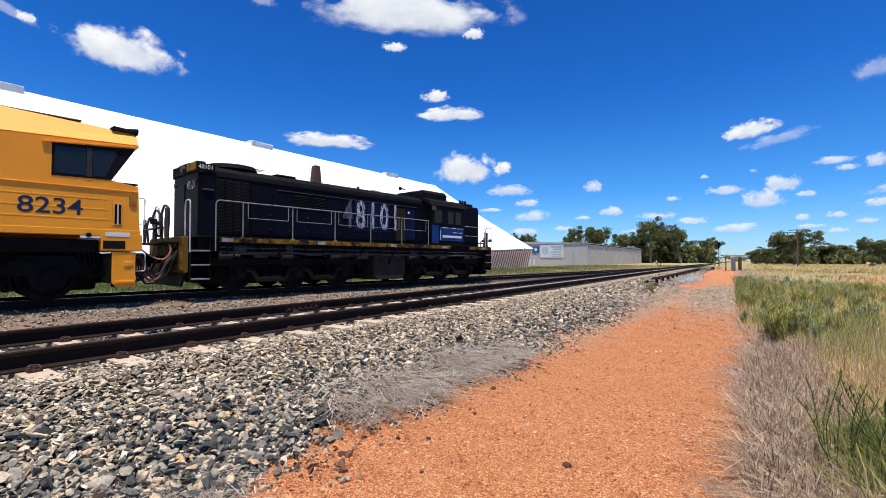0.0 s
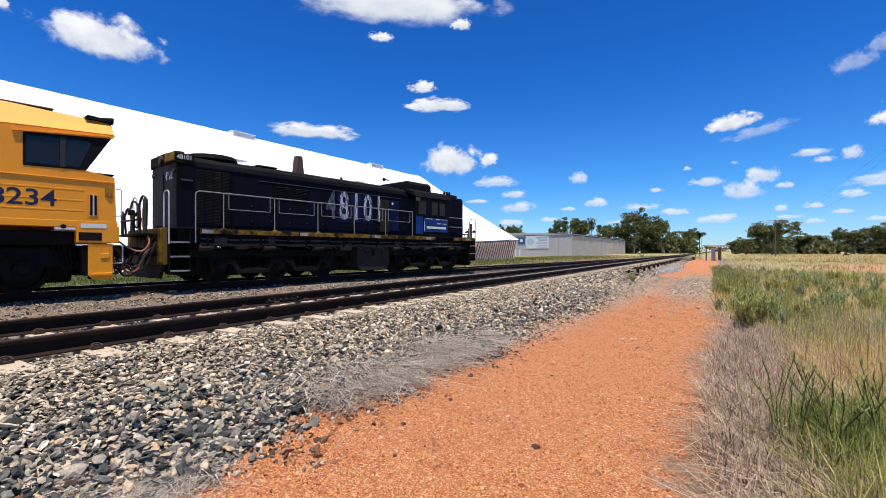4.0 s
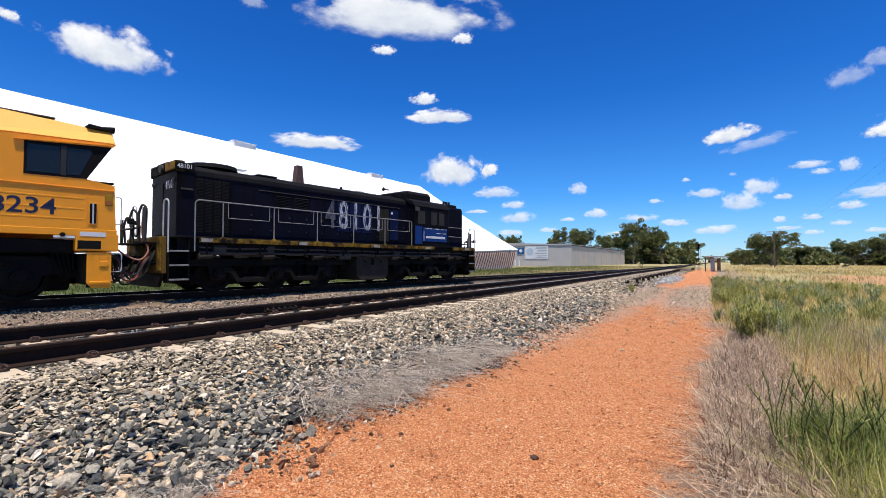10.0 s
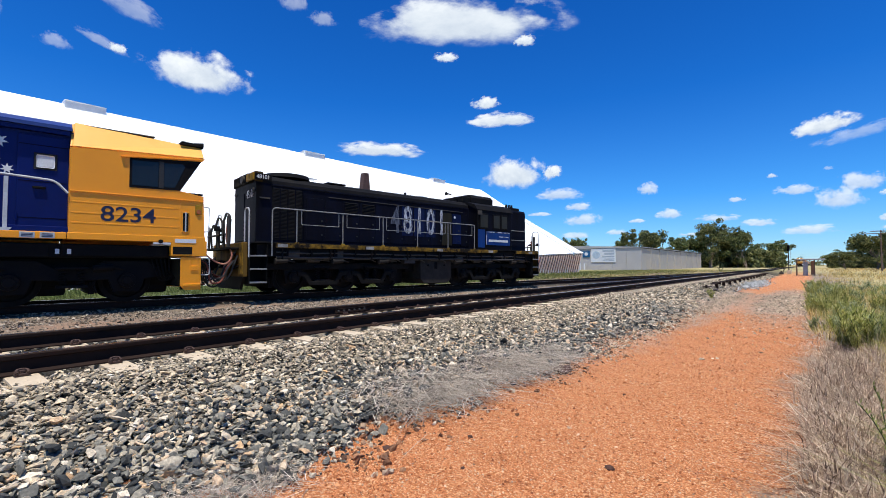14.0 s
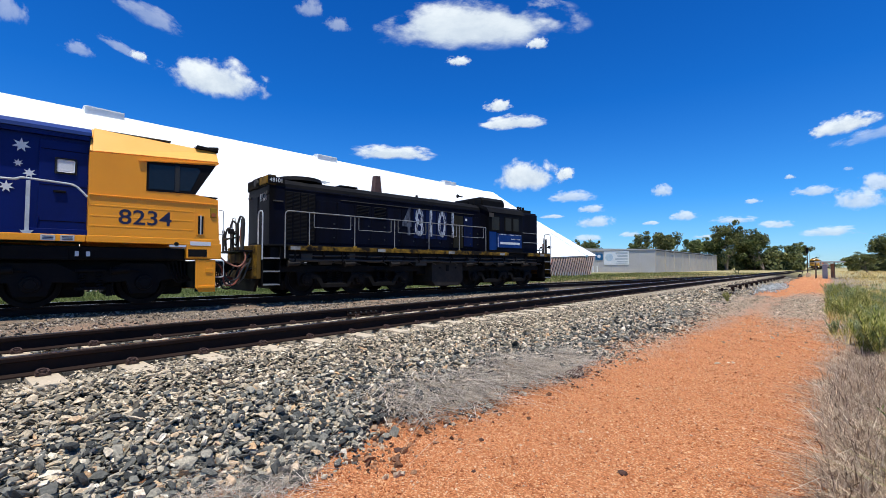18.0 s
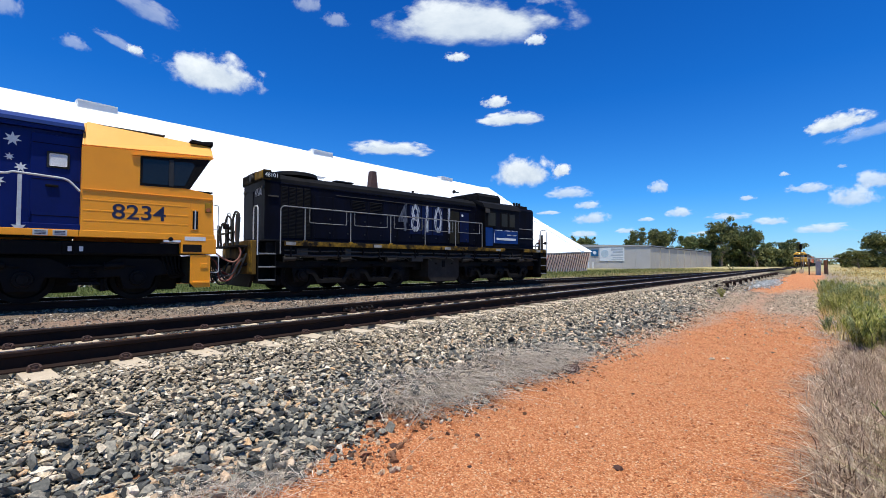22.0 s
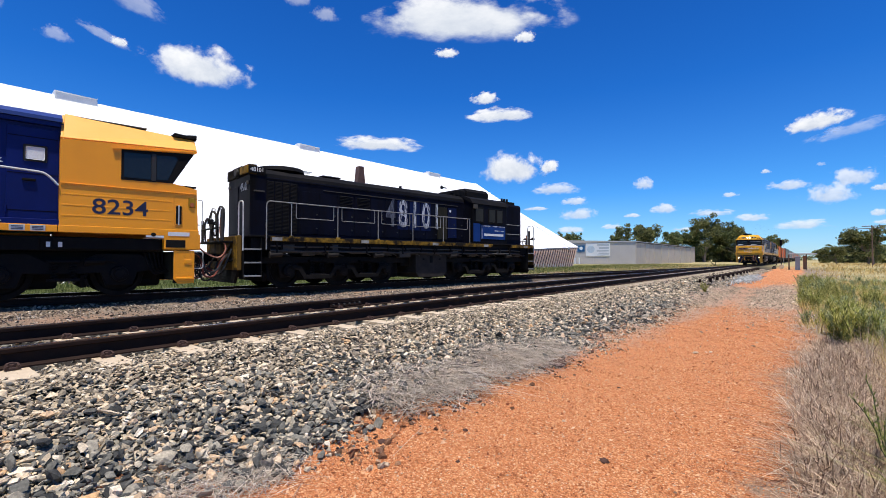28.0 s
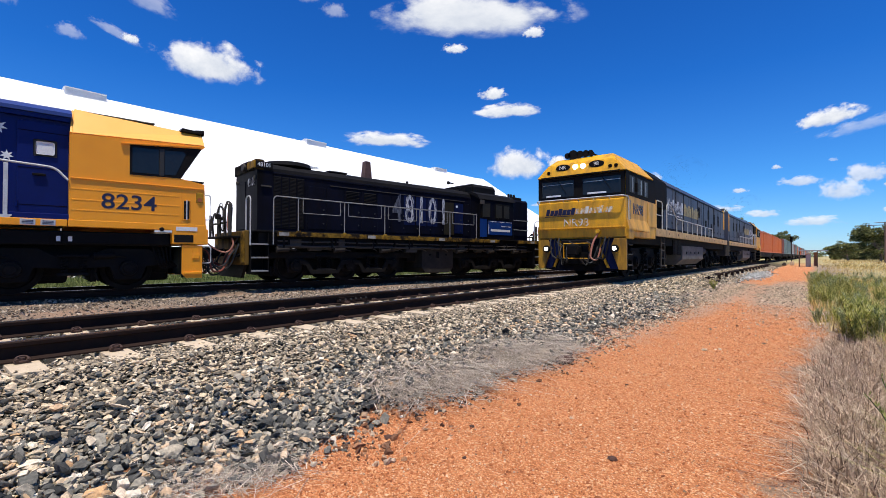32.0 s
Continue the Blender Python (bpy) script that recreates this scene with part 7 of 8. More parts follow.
def build_shed():
    sh = thing("shed", Matrix(), "long low grey shed with pale side panels and a sign", "shed")
    X, Y0, Y1, Z = -28.0, 100.0, 167.0, 5.2
    fx = np.linspace(-52, X, 9)
    for a, b in zip(fx, fx[1:]):
        part("wall_panel", boxed(a + 0.01, b - 0.01, Y0, Y0 + 0.2, 0.2, Z - 0.06, 0.015), SHED_GREY, sh, "smooth grey end panel")
    part("roof", prism(bmesh.new(), [(-76, Z - 0.02), (X + 0.1, Z - 0.02), (X + 0.1, Z + 0.10), (-52, Z + 1.0), (-76, Z + 0.1)], "y", Y0 - 0.15, Y1 + 0.1), SHED_GREY, sh)
    bays = np.linspace(Y0 + 0.2, Y1, 19)
    for k, (a, b) in enumerate(zip(bays, bays[1:])):
        top = Z - 0.22 if k % 5 != 3 else Z - 0.3
        part("side_panel", boxed(X - 0.15, X, a + 0.03, b - 0.03, 0.2, top, 0.02), SHED_PALE, sh, "pale side panel")
        # dark panel put in as the shade seen through the gaps
        part("shadow_gap_panel", boxed(X - 0.5, X - 0.35, a, b, 0.2, Z - 0.02), SHED_DARK, sh)
        if k % 2 == 0:
            part("side_post", boxed(X - 0.02, X + 0.16, a - 0.10, a + 0.10, 0.2, Z - 0.1, 0.02), SHED_PALE, sh, "pale steel post")
    part("gutter", boxed(X - 0.1, X + 0.2, Y0, Y1, Z - 0.14, Z - 0.02, 0.02), SHED_DARK, sh)
    part("far_wall", boxed(-76, X - 0.6, Y1 - 0.3, Y1, 0.2, Z - 0.03), SHED_GREY, sh)
    sg = thing("sign_board", at(-36.05, Y0 - 0.06, 3.60), "large white sign with grey lettering bars on the shed", "sign")
    part("board", boxed(-2.75, 2.75, -0.04, 0.04, -1.55, 1.5, 0.02), SIGN_WHITE, sg)
    part("emblem", rod(bmesh.new(), (-1.55, -0.04, 0.1), (-1.55, -0.06, 0.1), 0.85, seg=28), surface("pale_blue_emblem", (0.55, 0.66, 0.74), None, 0.5, 0, 2, 10, 0.4, 0), sg, "pale round emblem")
    for z, w, h in ((1.0, 2.6, 0.42), (0.35, 2.2, 0.42), (-0.3, 2.7, 0.3), (-0.85, 2.3, 0.2), (-1.2, 2.6, 0.16)):
        part("lettering_bar", boxed(2.5 - w, 2.5, -0.055, -0.04, z - h / 2, z + h / 2), SIGN_GREY, sg)
    s2 = thing("sign_board", at(-39.9, Y0 - 0.06, 3.86), "small square blue sign with a pale disc on the shed", "sign")
    part("board", boxed(-0.85, 0.85, -0.04, 0.04, -0.7, 0.7, 0.02), SIGN_BLUE, s2)
    part("disc", rod(bmesh.new(), (0, -0.04, 0.08), (0, -0.06, 0.08), 0.4, seg=20), SIGN_WHITE, s2)
    for x in (-40.6, -39.6):
        mesh_thing("bollard", rod(bmesh.new(), (0, 0, 0), (0, 0, 1.5), 0.16, seg=10), WHITE, at(x, 98.0, 0.3), "white post before the shed", "post", "white posts")


build_shed()


def build_lineside():
    g = 0.17
    # signal
    sg = thing("railway_signal", at(-2.24, 71, 0.2), "slim railway signal mast with a black light head", "signal")
    part("mast", rod(bmesh.new(), (0, 0, 0), (0, 0, 3.1), 0.06, 0.05, 10), DUSTY, sg)
    part("base", boxed(-0.2, 0.2, -0.2, 0.2, 0, 0.5, 0.03), CONCRETE, sg)
    hd = part("light_head", boxed(-0.09, 0.09, -0.1, 0.1, 2.95, 3.6, 0.03), BLACK, sg)
    part("backboard", boxed(-0.13, 0.13, 0.0, 0.03, 2.9, 3.66, 0.04), BLACK, hd)
    for z in (3.2, 3.5):
        part("lamp_hood", rod(bmesh.new(), (0, -0.12, z), (0, -0.3, z), 0.09, seg=12), BLACK, hd)
    for s in (-0.12, 0.12):
        part("ladder_rail", rod(bmesh.new(), (s + 0.1, 0.3, 0.1), (s + 0.1, 0.1, 3.0), 0.02, seg=6), STEEL, sg)
    # cabinet and frame beside the path
    cb = thing("equipment_cabinet", at(-0.58, 66, 0.12), "grey trackside equipment cabinet with a pale top", "cabinet")
    part("body", boxed(-0.23, 0.23, -0.3, 0.3, 0, 1.55, 0.03), STEEL, cb)
    part("door", boxed(-0.19, 0.19, -0.33, -0.30, 0.1, 1.45, 0.02), STEEL, cb)
    part("top", boxed(-0.28, 0.28, -0.36, 0.36, 1.55, 1.64, 0.03), WHITE, cb)
    sl = thing("open_shelter", at(0, 66.6, 0.12), "thin flat roof on timber posts beside the path", "shelter")
    part("roof", boxed(-1.45, 1.15, -1.6, 1.6, 1.82, 1.95, 0.03), STEEL, sl, "thin pale roof")
    for x in (-1.38, 0.24):
        for y in (-1.5, 1.5):
            part("post", boxed(x - 0.04, x + 0.04, y - 0.04, y + 0.04, 0, 1.82, 0.01), POLE_WOOD, sl)
    part("back_board", boxed(-0.10, 0.22, 1.38, 1.42, 0.1, 1.7), surface("red_brown_board", (0.42, 0.20, 0.12), None, 0.8, 0, 2, 20, 0.5, 0.1), sl)
    # point rodding on stands, with its crank box
    rd = thing("point_rodding", Matrix(), "dark rusty point rodding on low stands beside the track", "point rodding")
    for dx in (0.0, 0.14):
        part("rod", boxed(-3.72 + dx, -3.69 + dx, 24.2, 56, 0.50, 0.53, 0.008), RAIL_RUST, rd)
    for k in range(14):
        y = 25.6 + k * 2.3
        st = part("stand", boxed(-3.72, -3.58, y - 0.06, y + 0.06, 0.1, 0.48, 0.02), RAIL_RUST, rd, "rusty rodding stand")
        part("roller", rod(bmesh.new(), (-3.84, y, 0.50), (-3.46, y, 0.50), 0.05, seg=10), RAIL_RUST, st)
    cr = part("crank_plate", boxed(-4.0, -3.42, 23.5, 24.4, 0.20, 0.25, 0.01), RAIL_RUST, rd, "rusty crank plate")
    part("crank_arm", prism(bmesh.new(), [(-3.95, 23.7), (-3.75, 23.6), (-3.62, 24.2), (-3.75, 24.3)], "z", 0.36, 0.40), RAIL_RUST, cr)
    part("crank_pivot", rod(bmesh.new(), (-3.8, 23.75, 0.2), (-3.8, 23.75, 0.46), 0.05, seg=10), RAIL_RUST, cr)
    for y in (23.56, 24.3):
        part("crank_timber", boxed(-4.05, -3.4, y - 0.09, y + 0.09, 0.06, 0.2, 0.015), TIMBER, cr)
    pm = thing("point_machine", at(-2.9, 69, 0.2), "dark point machine beside the track", "point machine")
    part("body", boxed(-0.22, 0.22, -0.5, 0.5, 0, 0.26, 0.05), DUSTY, pm)
    part("motor_cover", rod(bmesh.new(), (0, -0.42, 0.26), (0, 0.1, 0.26), 0.13, seg=12), RAIL_RUST, pm)
    part("lever", rod(bmesh.new(), (0.1, 0.2, 0.2), (0.25, 0.1, 0.60), 0.025), BLACK, pm)
    part("lever_weight", rod(bmesh.new(), (0.25, 0.0, 0.58), (0.25, 0.18, 0.62), 0.06, seg=12), DUSTY, pm)
    # telegraph poles and their wires
    spots = ((9.3, 107.3, 7.3), (8.5, 31.0, 6.78), (7.0, -40, 6.8))
    for x, y, h in spots:
        tp = thing("telegraph_pole", at(x, y, 0), "weathered timber telegraph pole with cross-arms and white insulators", "telegraph pole", "telegraph poles")
        part("pole", rod(bmesh.new(), (0, 0, -0.1), (0, 0, h), 0.13, 0.08, 12), POLE_WOOD, tp)
        for z, w in ((h - 0.15, 1.3 if y > 60 else 1.1), (h - 0.55, 2.1))[: 2 if y > 60 else 1]:
            ar = part("cross_arm", boxed(-w, w, -0.05, 0.05, z - 0.055, z + 0.055, 0.01), POLE_WOOD, tp)
            for dx in (-w + 0.1, -w + 0.45, -0.45, 0.45, w - 0.45, w - 0.1):
                part("insulator", rod(bmesh.new(), (dx, 0, z + 0.055), (dx, 0, z + 0.2), 0.05, 0.035, 8), INSULATOR, ar, "white insulator")
        part("stay", rod(bmesh.new(), (-0.6, -0.06, h - 0.85), (0, -0.12, h - 1.5), 0.02), STEEL, tp)
    for (xa, ya, ha), (xb, yb, hb) in zip(spots, spots[1:]):
        for dx in (-1.15, -0.45, 0.8):
            pts = []
            for u in np.linspace(0, 1, 16):
                pts.append((xa + (xb - xa) * u + dx * (1.0 if abs(dx) < 1 else 0.9), ya + (yb - ya) * u, ha - 0.05 + (hb - ha) * u - 1.1 * 4 * u * (1 - u) * ((yb - ya) / 80) ** 2))
            mesh_thing("overhead_wire", pipe(bmesh.new(), pts, 0.0035, 4), GREASE, Matrix(), "thin sagging wire between telegraph poles", "wire", "telegraph wires")


build_lineside()

# ---- trees ----
def leaf_cards(centres, radii, per, size):
    """Small bent leaf sprays round the clump centres."""
    n = len(centres) * per
    c = np.repeat(np.asarray(centres), per, 0)
    r = np.repeat(np.asarray(radii), per)[:, None]
    d = RNG.normal(0, 1, (n, 3))
    d /= np.linalg.norm(d, axis=1, keepdims=True)
    p = c + d * r * (RNG.random((n, 1)) ** 0.45) * (1, 1, 0.72)
    m = turns(n, 0.9)
    s = size * RNG.uniform(0.6, 1.5, n)[:, None, None]
    quad = np.array([(-0.5, -0.9, -0.12), (0.5, -0.7, 0.0), (0.42, 0.9, -0.16), (-0.45, 0.7, 0.05)])
    v = np.einsum("nij,vj->nvi", m, quad) * s + p[:, None]
    f = np.arange(n * 4).reshape(n, 4)
    return v.reshape(-1, 3), f


def gum_tree(name_seed, height, spread, material, label):
    """A tapered, leaning trunk with forking limbs; clumps of leaves at their ends, with gaps between."""
    rnd = random.Random(name_seed)
    tr = thing("tree", Matrix(), label, "tree", "gum trees along the railway")
    bm = bmesh.new()
    ends = []

    def limb(p, d, length, r, depth):
        pts, q = [Vector(p)], Vector(d).normalized()
        for k in range(4):
            q = (q + Vector((rnd.uniform(-0.25, 0.25), rnd.uniform(-0.25, 0.25), rnd.uniform(-0.05, 0.2)))).normalized()
            pts.append(pts[-1] + q * length / 4)
        for k in range(4):
            rod(bm, pts[k], pts[k + 1], r * (1 - 0.13 * k), r * (1 - 0.13 * (k + 1)), 7)
        if depth:
            for k in range(rnd.choice((2, 3, 3))):
                a = rnd.uniform(0, 6.28)
                limb(pts[-1] if k else pts[3], q + Vector((math.cos(a), math.sin(a), rnd.uniform(-0.1, 0.5))) * 0.85, length * rnd.uniform(0.55, 0.8), r * 0.55, depth - 1)
        else:
            ends.append(pts[-1])
            ends.append(pts[2])
    for k in range(2):
        limb((rnd.uniform(-0.2, 0.2), rnd.uniform(-0.2, 0.2), -0.1), (rnd.uniform(-0.25, 0.25), rnd.uniform(-0.25, 0.25), 1), 3.6, 0.26, 2)
    part("trunk", bm, BARK, tr)
    e = np.array([tuple(p) for p in ends])
    top = e[:, 2].max()
    e[:, 2] *= (height - 0.9) / top
    wide = np.abs(e[:, :2]).max()
    e[:, :2] *= (spread - 0.8) / wide
    extra = e[RNG.integers(0, len(e), len(e) // 2)] + RNG.normal(0, 0.7, (len(e) // 2, 3)) * (1, 1, 0.7)
    low = e * (1.05, 1.05, 0.0) + np.stack([np.zeros(len(e)), np.zeros(len(e)), RNG.uniform(0.16, 0.8, len(e)) * height], 1)
    e = np.concatenate([e, extra, low])
    v, f = leaf_cards(e, RNG.uniform(0.5, 1.25, len(e)) * spread / 5.2, 120, 0.145 * spread / 5)
    again("crown", sheet("crown", v, f, material), tr, Matrix(), "grey-green leaf clumps with gaps")
    # stretch the limbs with the crown
    me = tr.children[0].data
    for w in me.vertices:
        w.co.x *= (spread - 0.8) / wide * min(w.co.z / 4, 1) + (1 - min(w.co.z / 4, 1)) if w.co.z > 0 else 1
        w.co.y *= (spread - 0.8) / wide * min(w.co.z / 4, 1) + (1 - min(w.co.z / 4, 1)) if w.co.z > 0 else 1
        w.co.z *= (height - 0.9) / top
    return tr


def build_trees():
    kinds = [gum_tree(k, 10.0, 5.0, LEAF if k % 2 else LEAF_OLIVE, "tall spreading gum tree with an uneven grey-green crown") for k in range(4)]
    spots = [(-84.2, 190, 14.4, 3.4), (-80.1, 192, 13.7, 3.2), (-68.6, 200, 8.6, 4.0), (-59.5, 196, 12.6, 6.6), (-50.8, 185, 16.2, 7.6), (-38.0, 190, 12.8, 5.2), (-27.6, 185, 15.6, 6.2), (-17.9, 190, 12.4, 5.2),
             (-23.9, 200, 11.2, 5.6), (-13.6, 210, 10.3, 4.4), (-9.3, 215, 9.4, 4.0), (-32.5, 196, 11.5, 5.0), (-44.0, 200, 9.5, 5.0), (-29.5, 193, 12.8, 6.0), (-21.0, 195, 13.0, 5.6), (-35.5, 202, 12.0, 5.6)]
    right = [(12.3, 150, 10.6, 4.4), (13.8, 156, 8.2, 3.2), (6.0, 143, 4.6, 3.0), (21.5, 120, 2.2, 1.6), (15.5, 190, 6.0, 4.4), (23.1, 210, 7.3, 5.2), (29.3, 212, 7.2, 5.0), (34.0, 205, 8.2, 4.8), (38.5, 200, 8.6, 4.6), (41.7, 200, 9.0, 4.6), (44.7, 190, 9.4, 5.0), (51.4, 190, 8.0, 5.4), (57.8, 180, 8.4, 6.0), (66, 190, 8.6, 6), (76, 195, 9, 6.4), (19, 205, 6.4, 4.6), (27, 222, 8.0, 5.0), (47.5, 205, 9.0, 5)]
    first = set()
    for i, (x, y, h, s) in enumerate(spots + right):
        k = i % 4
        h, s = (h * 0.86, s * 0.84) if x < 0 else (h * 0.8, s * 0.95)
        m = at(x, y, 0.1) @ pose(0, 0, 0, 0, 0, i * 77 % 360) @ Matrix.Diagonal((s / 5.0, s / 5.0, h / 10.0, 1))
        if k not in first:
            first.add(k)
            kinds[k].matrix_basis = m
        else:
            ob = copy_thing(kinds[k], Matrix())
            ob.matrix_basis = m


build_trees()


def far_woods():
    """Low bush along the skyline, too far off to count."""
    c, r = [], []
    for i in range(900):
        a = RNG.uniform(-100, 60)
        d = RNG.uniform(420, 700)
        c.append((d * math.sin(radians(a)), d * math.cos(radians(a)), RNG.uniform(0.5, 5.0)))
        r.append(RNG.uniform(2.5, 5))
    for i in range(330):
        x = RNG.uniform(4, 110)
        if math.sin(x * 0.35) + math.sin(x * 0.83 + 1) > 1.1:
            continue
        c.append((x, 205 + RNG.uniform(-12, 30) - x * 0.1, RNG.uniform(0.3, 4.0)))
        r.append(RNG.uniform(1.2, 2.4))
    for i in range(280):
        c.append((RNG.uniform(-48, -9), RNG.uniform(192, 235), RNG.uniform(0.3, 6.0)))
        r.append(RNG.uniform(1.4, 2.6))
    v, f = leaf_cards(c, r, 60, 0.55)
    ob = new("far_woods", sheet("far_woods", v, f, LEAF_OLIVE))
    tagged(ob, "low dark olive bush along the skyline", "woods", kind="stuff")


far_woods()

# ---- grass and weeds ----
def blades(x, y, height, width, lean, material, name, base=None, droop=0.35, rise=1.0, heading=None):
    """Bent blades of three facets each, in one mesh."""
    n = len(x)
    z = bed_z(x, y) if base is None else base
    a = RNG.uniform(0, 2 * np.pi, n) if heading is None else RNG.normal(heading, 0.8, n)
    ln = np.abs(RNG.normal(0, lean, n))
    d = np.stack([np.cos(a), np.sin(a)], 1)
    b = RNG.uniform(0, np.pi, n)
    side = np.stack([np.cos(b), np.sin(b), np.zeros(n)], 1) * (width * RNG.uniform(0.6, 1.4, n))[:, None]
    root = np.stack([x, y, z - 0.02], 1)
    h = height
    mid = root + np.concatenate([d * (ln * h * 0.35)[:, None], (rise * h * 0.55 * np.cos(np.minimum(ln, 1.4) * 0.6))[:, None]], 1)
    tip = root + np.concatenate([d * (ln * h * (0.8 + droop))[:, None], (rise * h * (1 - droop * np.minimum(ln, 1.4) * 0.6))[:, None]], 1)
    v = np.stack([root - side, root + side, mid + side * 0.8, mid - side * 0.8, tip], 1).reshape(-1, 3)
    k = (np.arange(n) * 5)[:, None, None]
    f = np.array([(0, 1, 2), (0, 2, 3), (3, 2, 4)])[None] + k
    return new(name, sheet(name, v, f.reshape(-1, 3), material))


def tufted(n, x0, x1, y0, y1, count, spread, power=1.0):
    """Places in tufts within a strip."""
    tx, ty = RNG.uniform(x0, x1, count), y0 + (y1 - y0) * RNG.random(count) ** power
    k = RNG.integers(0, count, n)
    return tx[k] + RNG.normal(0, spread, n), ty[k] + RNG.normal(0, spread, n)


def patches(x, y, scale, seed):
    """Broad patches, -1 to 1, for sorting tufts into kinds."""
    return np.array([noise.noise((a * scale, b * scale, seed)) for a, b in zip(x.tolist(), y.tolist())])


def build_grass():
    # tangled dead grass on the path's edge
    x, y = tufted(46000, -0.06, 0.80, 1.6, 9.5, 640, 0.08, 1.15)
    x = x + np.interp(y, [2.5, 4.5, 6, 10], [0.14, 0.02, 0.0, 0.30])
    tagged(blades(x, y, RNG.uniform(0.06, 0.28, len(x)), 0.0042, 1.25, STRAW, "dead_verge_grass", droop=0.5, rise=0.85), "bleached pinkish dead grass tangled along the path", "grass", kind="stuff")
    x, y = tufted(9000, -0.1, 0.8, 5.5, 22, 220, 0.13)
    tagged(blades(x, y, RNG.uniform(0.05, 0.2, len(x)), 0.004, 1.3, STRAW_GREY, "flattened_verge_grass", rise=0.5), "flattened grey dead grass beside the path", "grass", kind="stuff")
    # tan seeding grass, and yellow-green grass in patches of its own
    x, y = tufted(130000, 0.40, 9.5, 2.4, 12, 2600, 0.14, 1.0)
    keep = x > np.interp(y, [3, 5, 9, 11], [0.48, 0.78, 0.80, 0.5]) + RNG.normal(0, 0.06, len(x))
    x, y = x[keep], y[keep]
    p = patches(x, y, 0.45, 4) + np.interp(y, [3.2, 4.9, 6.0, 8.6, 10.5], [0.5, 0.35, -0.5, -0.45, 0.0]) + np.interp(x, [0.5, 0.9], [-0.35, 0.0]) + RNG.normal(0, 0.12, len(x))
    tan = p < 0.02
    tagged(blades(x[tan], y[tan], RNG.uniform(0.12, 0.40, tan.sum()), 0.0030, 0.85, GRASS_TAN, "tan_grass"), "tan seeding grass beside the path", "grass", kind="stuff")
    green = ~tan
    tagged(blades(x[green], y[green], RNG.uniform(0.14, 0.44, green.sum()), 0.0034, 0.8, GRASS_GREEN, "green_grass"), "yellow-green grass among the dry stems", "grass", kind="stuff")
    # the leafy clump round the tall weeds
    x, y = tufted(9000, 0.55, 1.9, 3.5, 4.5, 60, 0.09)
    tagged(blades(x, y, RNG.uniform(0.10, 0.40, len(x)), 0.0042, 0.8, LUSH, "lush_grass"), "lush green grass round the tall weeds", "grass", kind="stuff")
    # nodding seed heads over the tan grass
    x, y = tufted(5000, 0.6, 7.0, 3.0, 10.5, 420, 0.16)
    tagged(blades(x, y, RNG.uniform(0.38, 0.62, len(x)), 0.0022, 0.45, STRAW, "seed_stems"), "pale dry seed stems above the grass", "grass", kind="stuff")
    x, y = tufted(30000, 0.8, 30, 13, 85, 1500, 0.4, 1.3)
    keep = ((x - 13) / 7) ** 2 + ((y - 42) / 14) ** 2 > RNG.uniform(-0.1, 1.3, len(x))
    x, y = x[keep], y[keep]
    p = patches(x, y, 0.16, 21) + RNG.normal(0, 0.10, len(x))
    for pick, stuff, name, label, h in ((p < 0.02, GRASS_TAN, "paddock_grass", "dry tan grass over the paddock", 0.34), (p >= 0.02, YARD_GREEN, "olive_paddock_grass", "dull olive grass in patches over the paddock", 0.30)):
        tagged(blades(x[pick], y[pick], RNG.uniform(0.3, 1.0, pick.sum()) * h, 0.012, 0.7, stuff, name), label, "grass", kind="stuff")
    x, y = tufted(26000, 2.5, 90, 60, 190, 1800, 1.2)
    tagged(blades(x, y, RNG.uniform(0.12, 0.42, len(x)), 0.035, 0.7, GRASS_TAN, "far_paddock_grass"), "dry grass far over the paddock", "grass", kind="stuff")
    x, y = tufted(22000, -31, -19.2, -8, 60, 900, 0.3)
    tagged(blades(x, y, RNG.uniform(0.10, 0.32, len(x)), 0.010, 0.4, GRASS_SHADED, "siding_grass"), "green grass behind the siding", "grass", kind="stuff")
    x, y = tufted(20000, -20.5, -15.6, -10, 34, 900, 0.25)
    keep = x < SIDE_X + SIDE_TAN * y - 1.5
    x, y = x[keep], y[keep]
    tagged(blades(x, y, RNG.uniform(0.06, 0.22, len(x)), 0.009, 0.6, GRASS_SHADED, "track_edge_grass"), "green grass along the far edge of the siding", "grass", kind="stuff")
    x, y = tufted(22000, -27, -8.3, 24, 98, 1000, 0.5)
    keep = x < np.array([siding_x(v) for v in y]) - 2.0
    x, y = x[keep], y[keep]
    p = patches(x, y, 0.22, 17) + np.interp(x, [-27, -19, -12, -8], [0.45, 0.3, 0.0, -0.2]) + RNG.normal(0, 0.08, len(x))
    for pick, stuff, name, label, h in ((p > 0.0, YARD_GREEN, "yard_grass", "low green grass between siding and shed", 0.38), (p <= 0.0, GRASS_TAN, "dry_yard_grass", "low tan grass between siding and shed", 0.20)):
        tagged(blades(x[pick], y[pick], RNG.uniform(0.3, 1.0, pick.sum()) * h, 0.018, 0.9, stuff, name), label, "grass", kind="stuff")
    # dead mats on the toe of the ballast
    x, y = tufted(15000, -3.30, -2.88, 2.9, 6.4, 44, 0.14)
    tagged(blades(x, y, RNG.uniform(0.12, 0.30, len(x)), 0.0046, 1.3, STRAW_GREY, "ballast_dead_grass", bed_z(x, y) + RNG.uniform(0.02, 0.06, len(x)), rise=0.20, heading=-0.5), "matted grey dead grass combed down the ballast's edge", "grass", kind="stuff")
    x, y = tufted(2000, -2.98, -2.55, 0.8, 1.7, 9, 0.10)
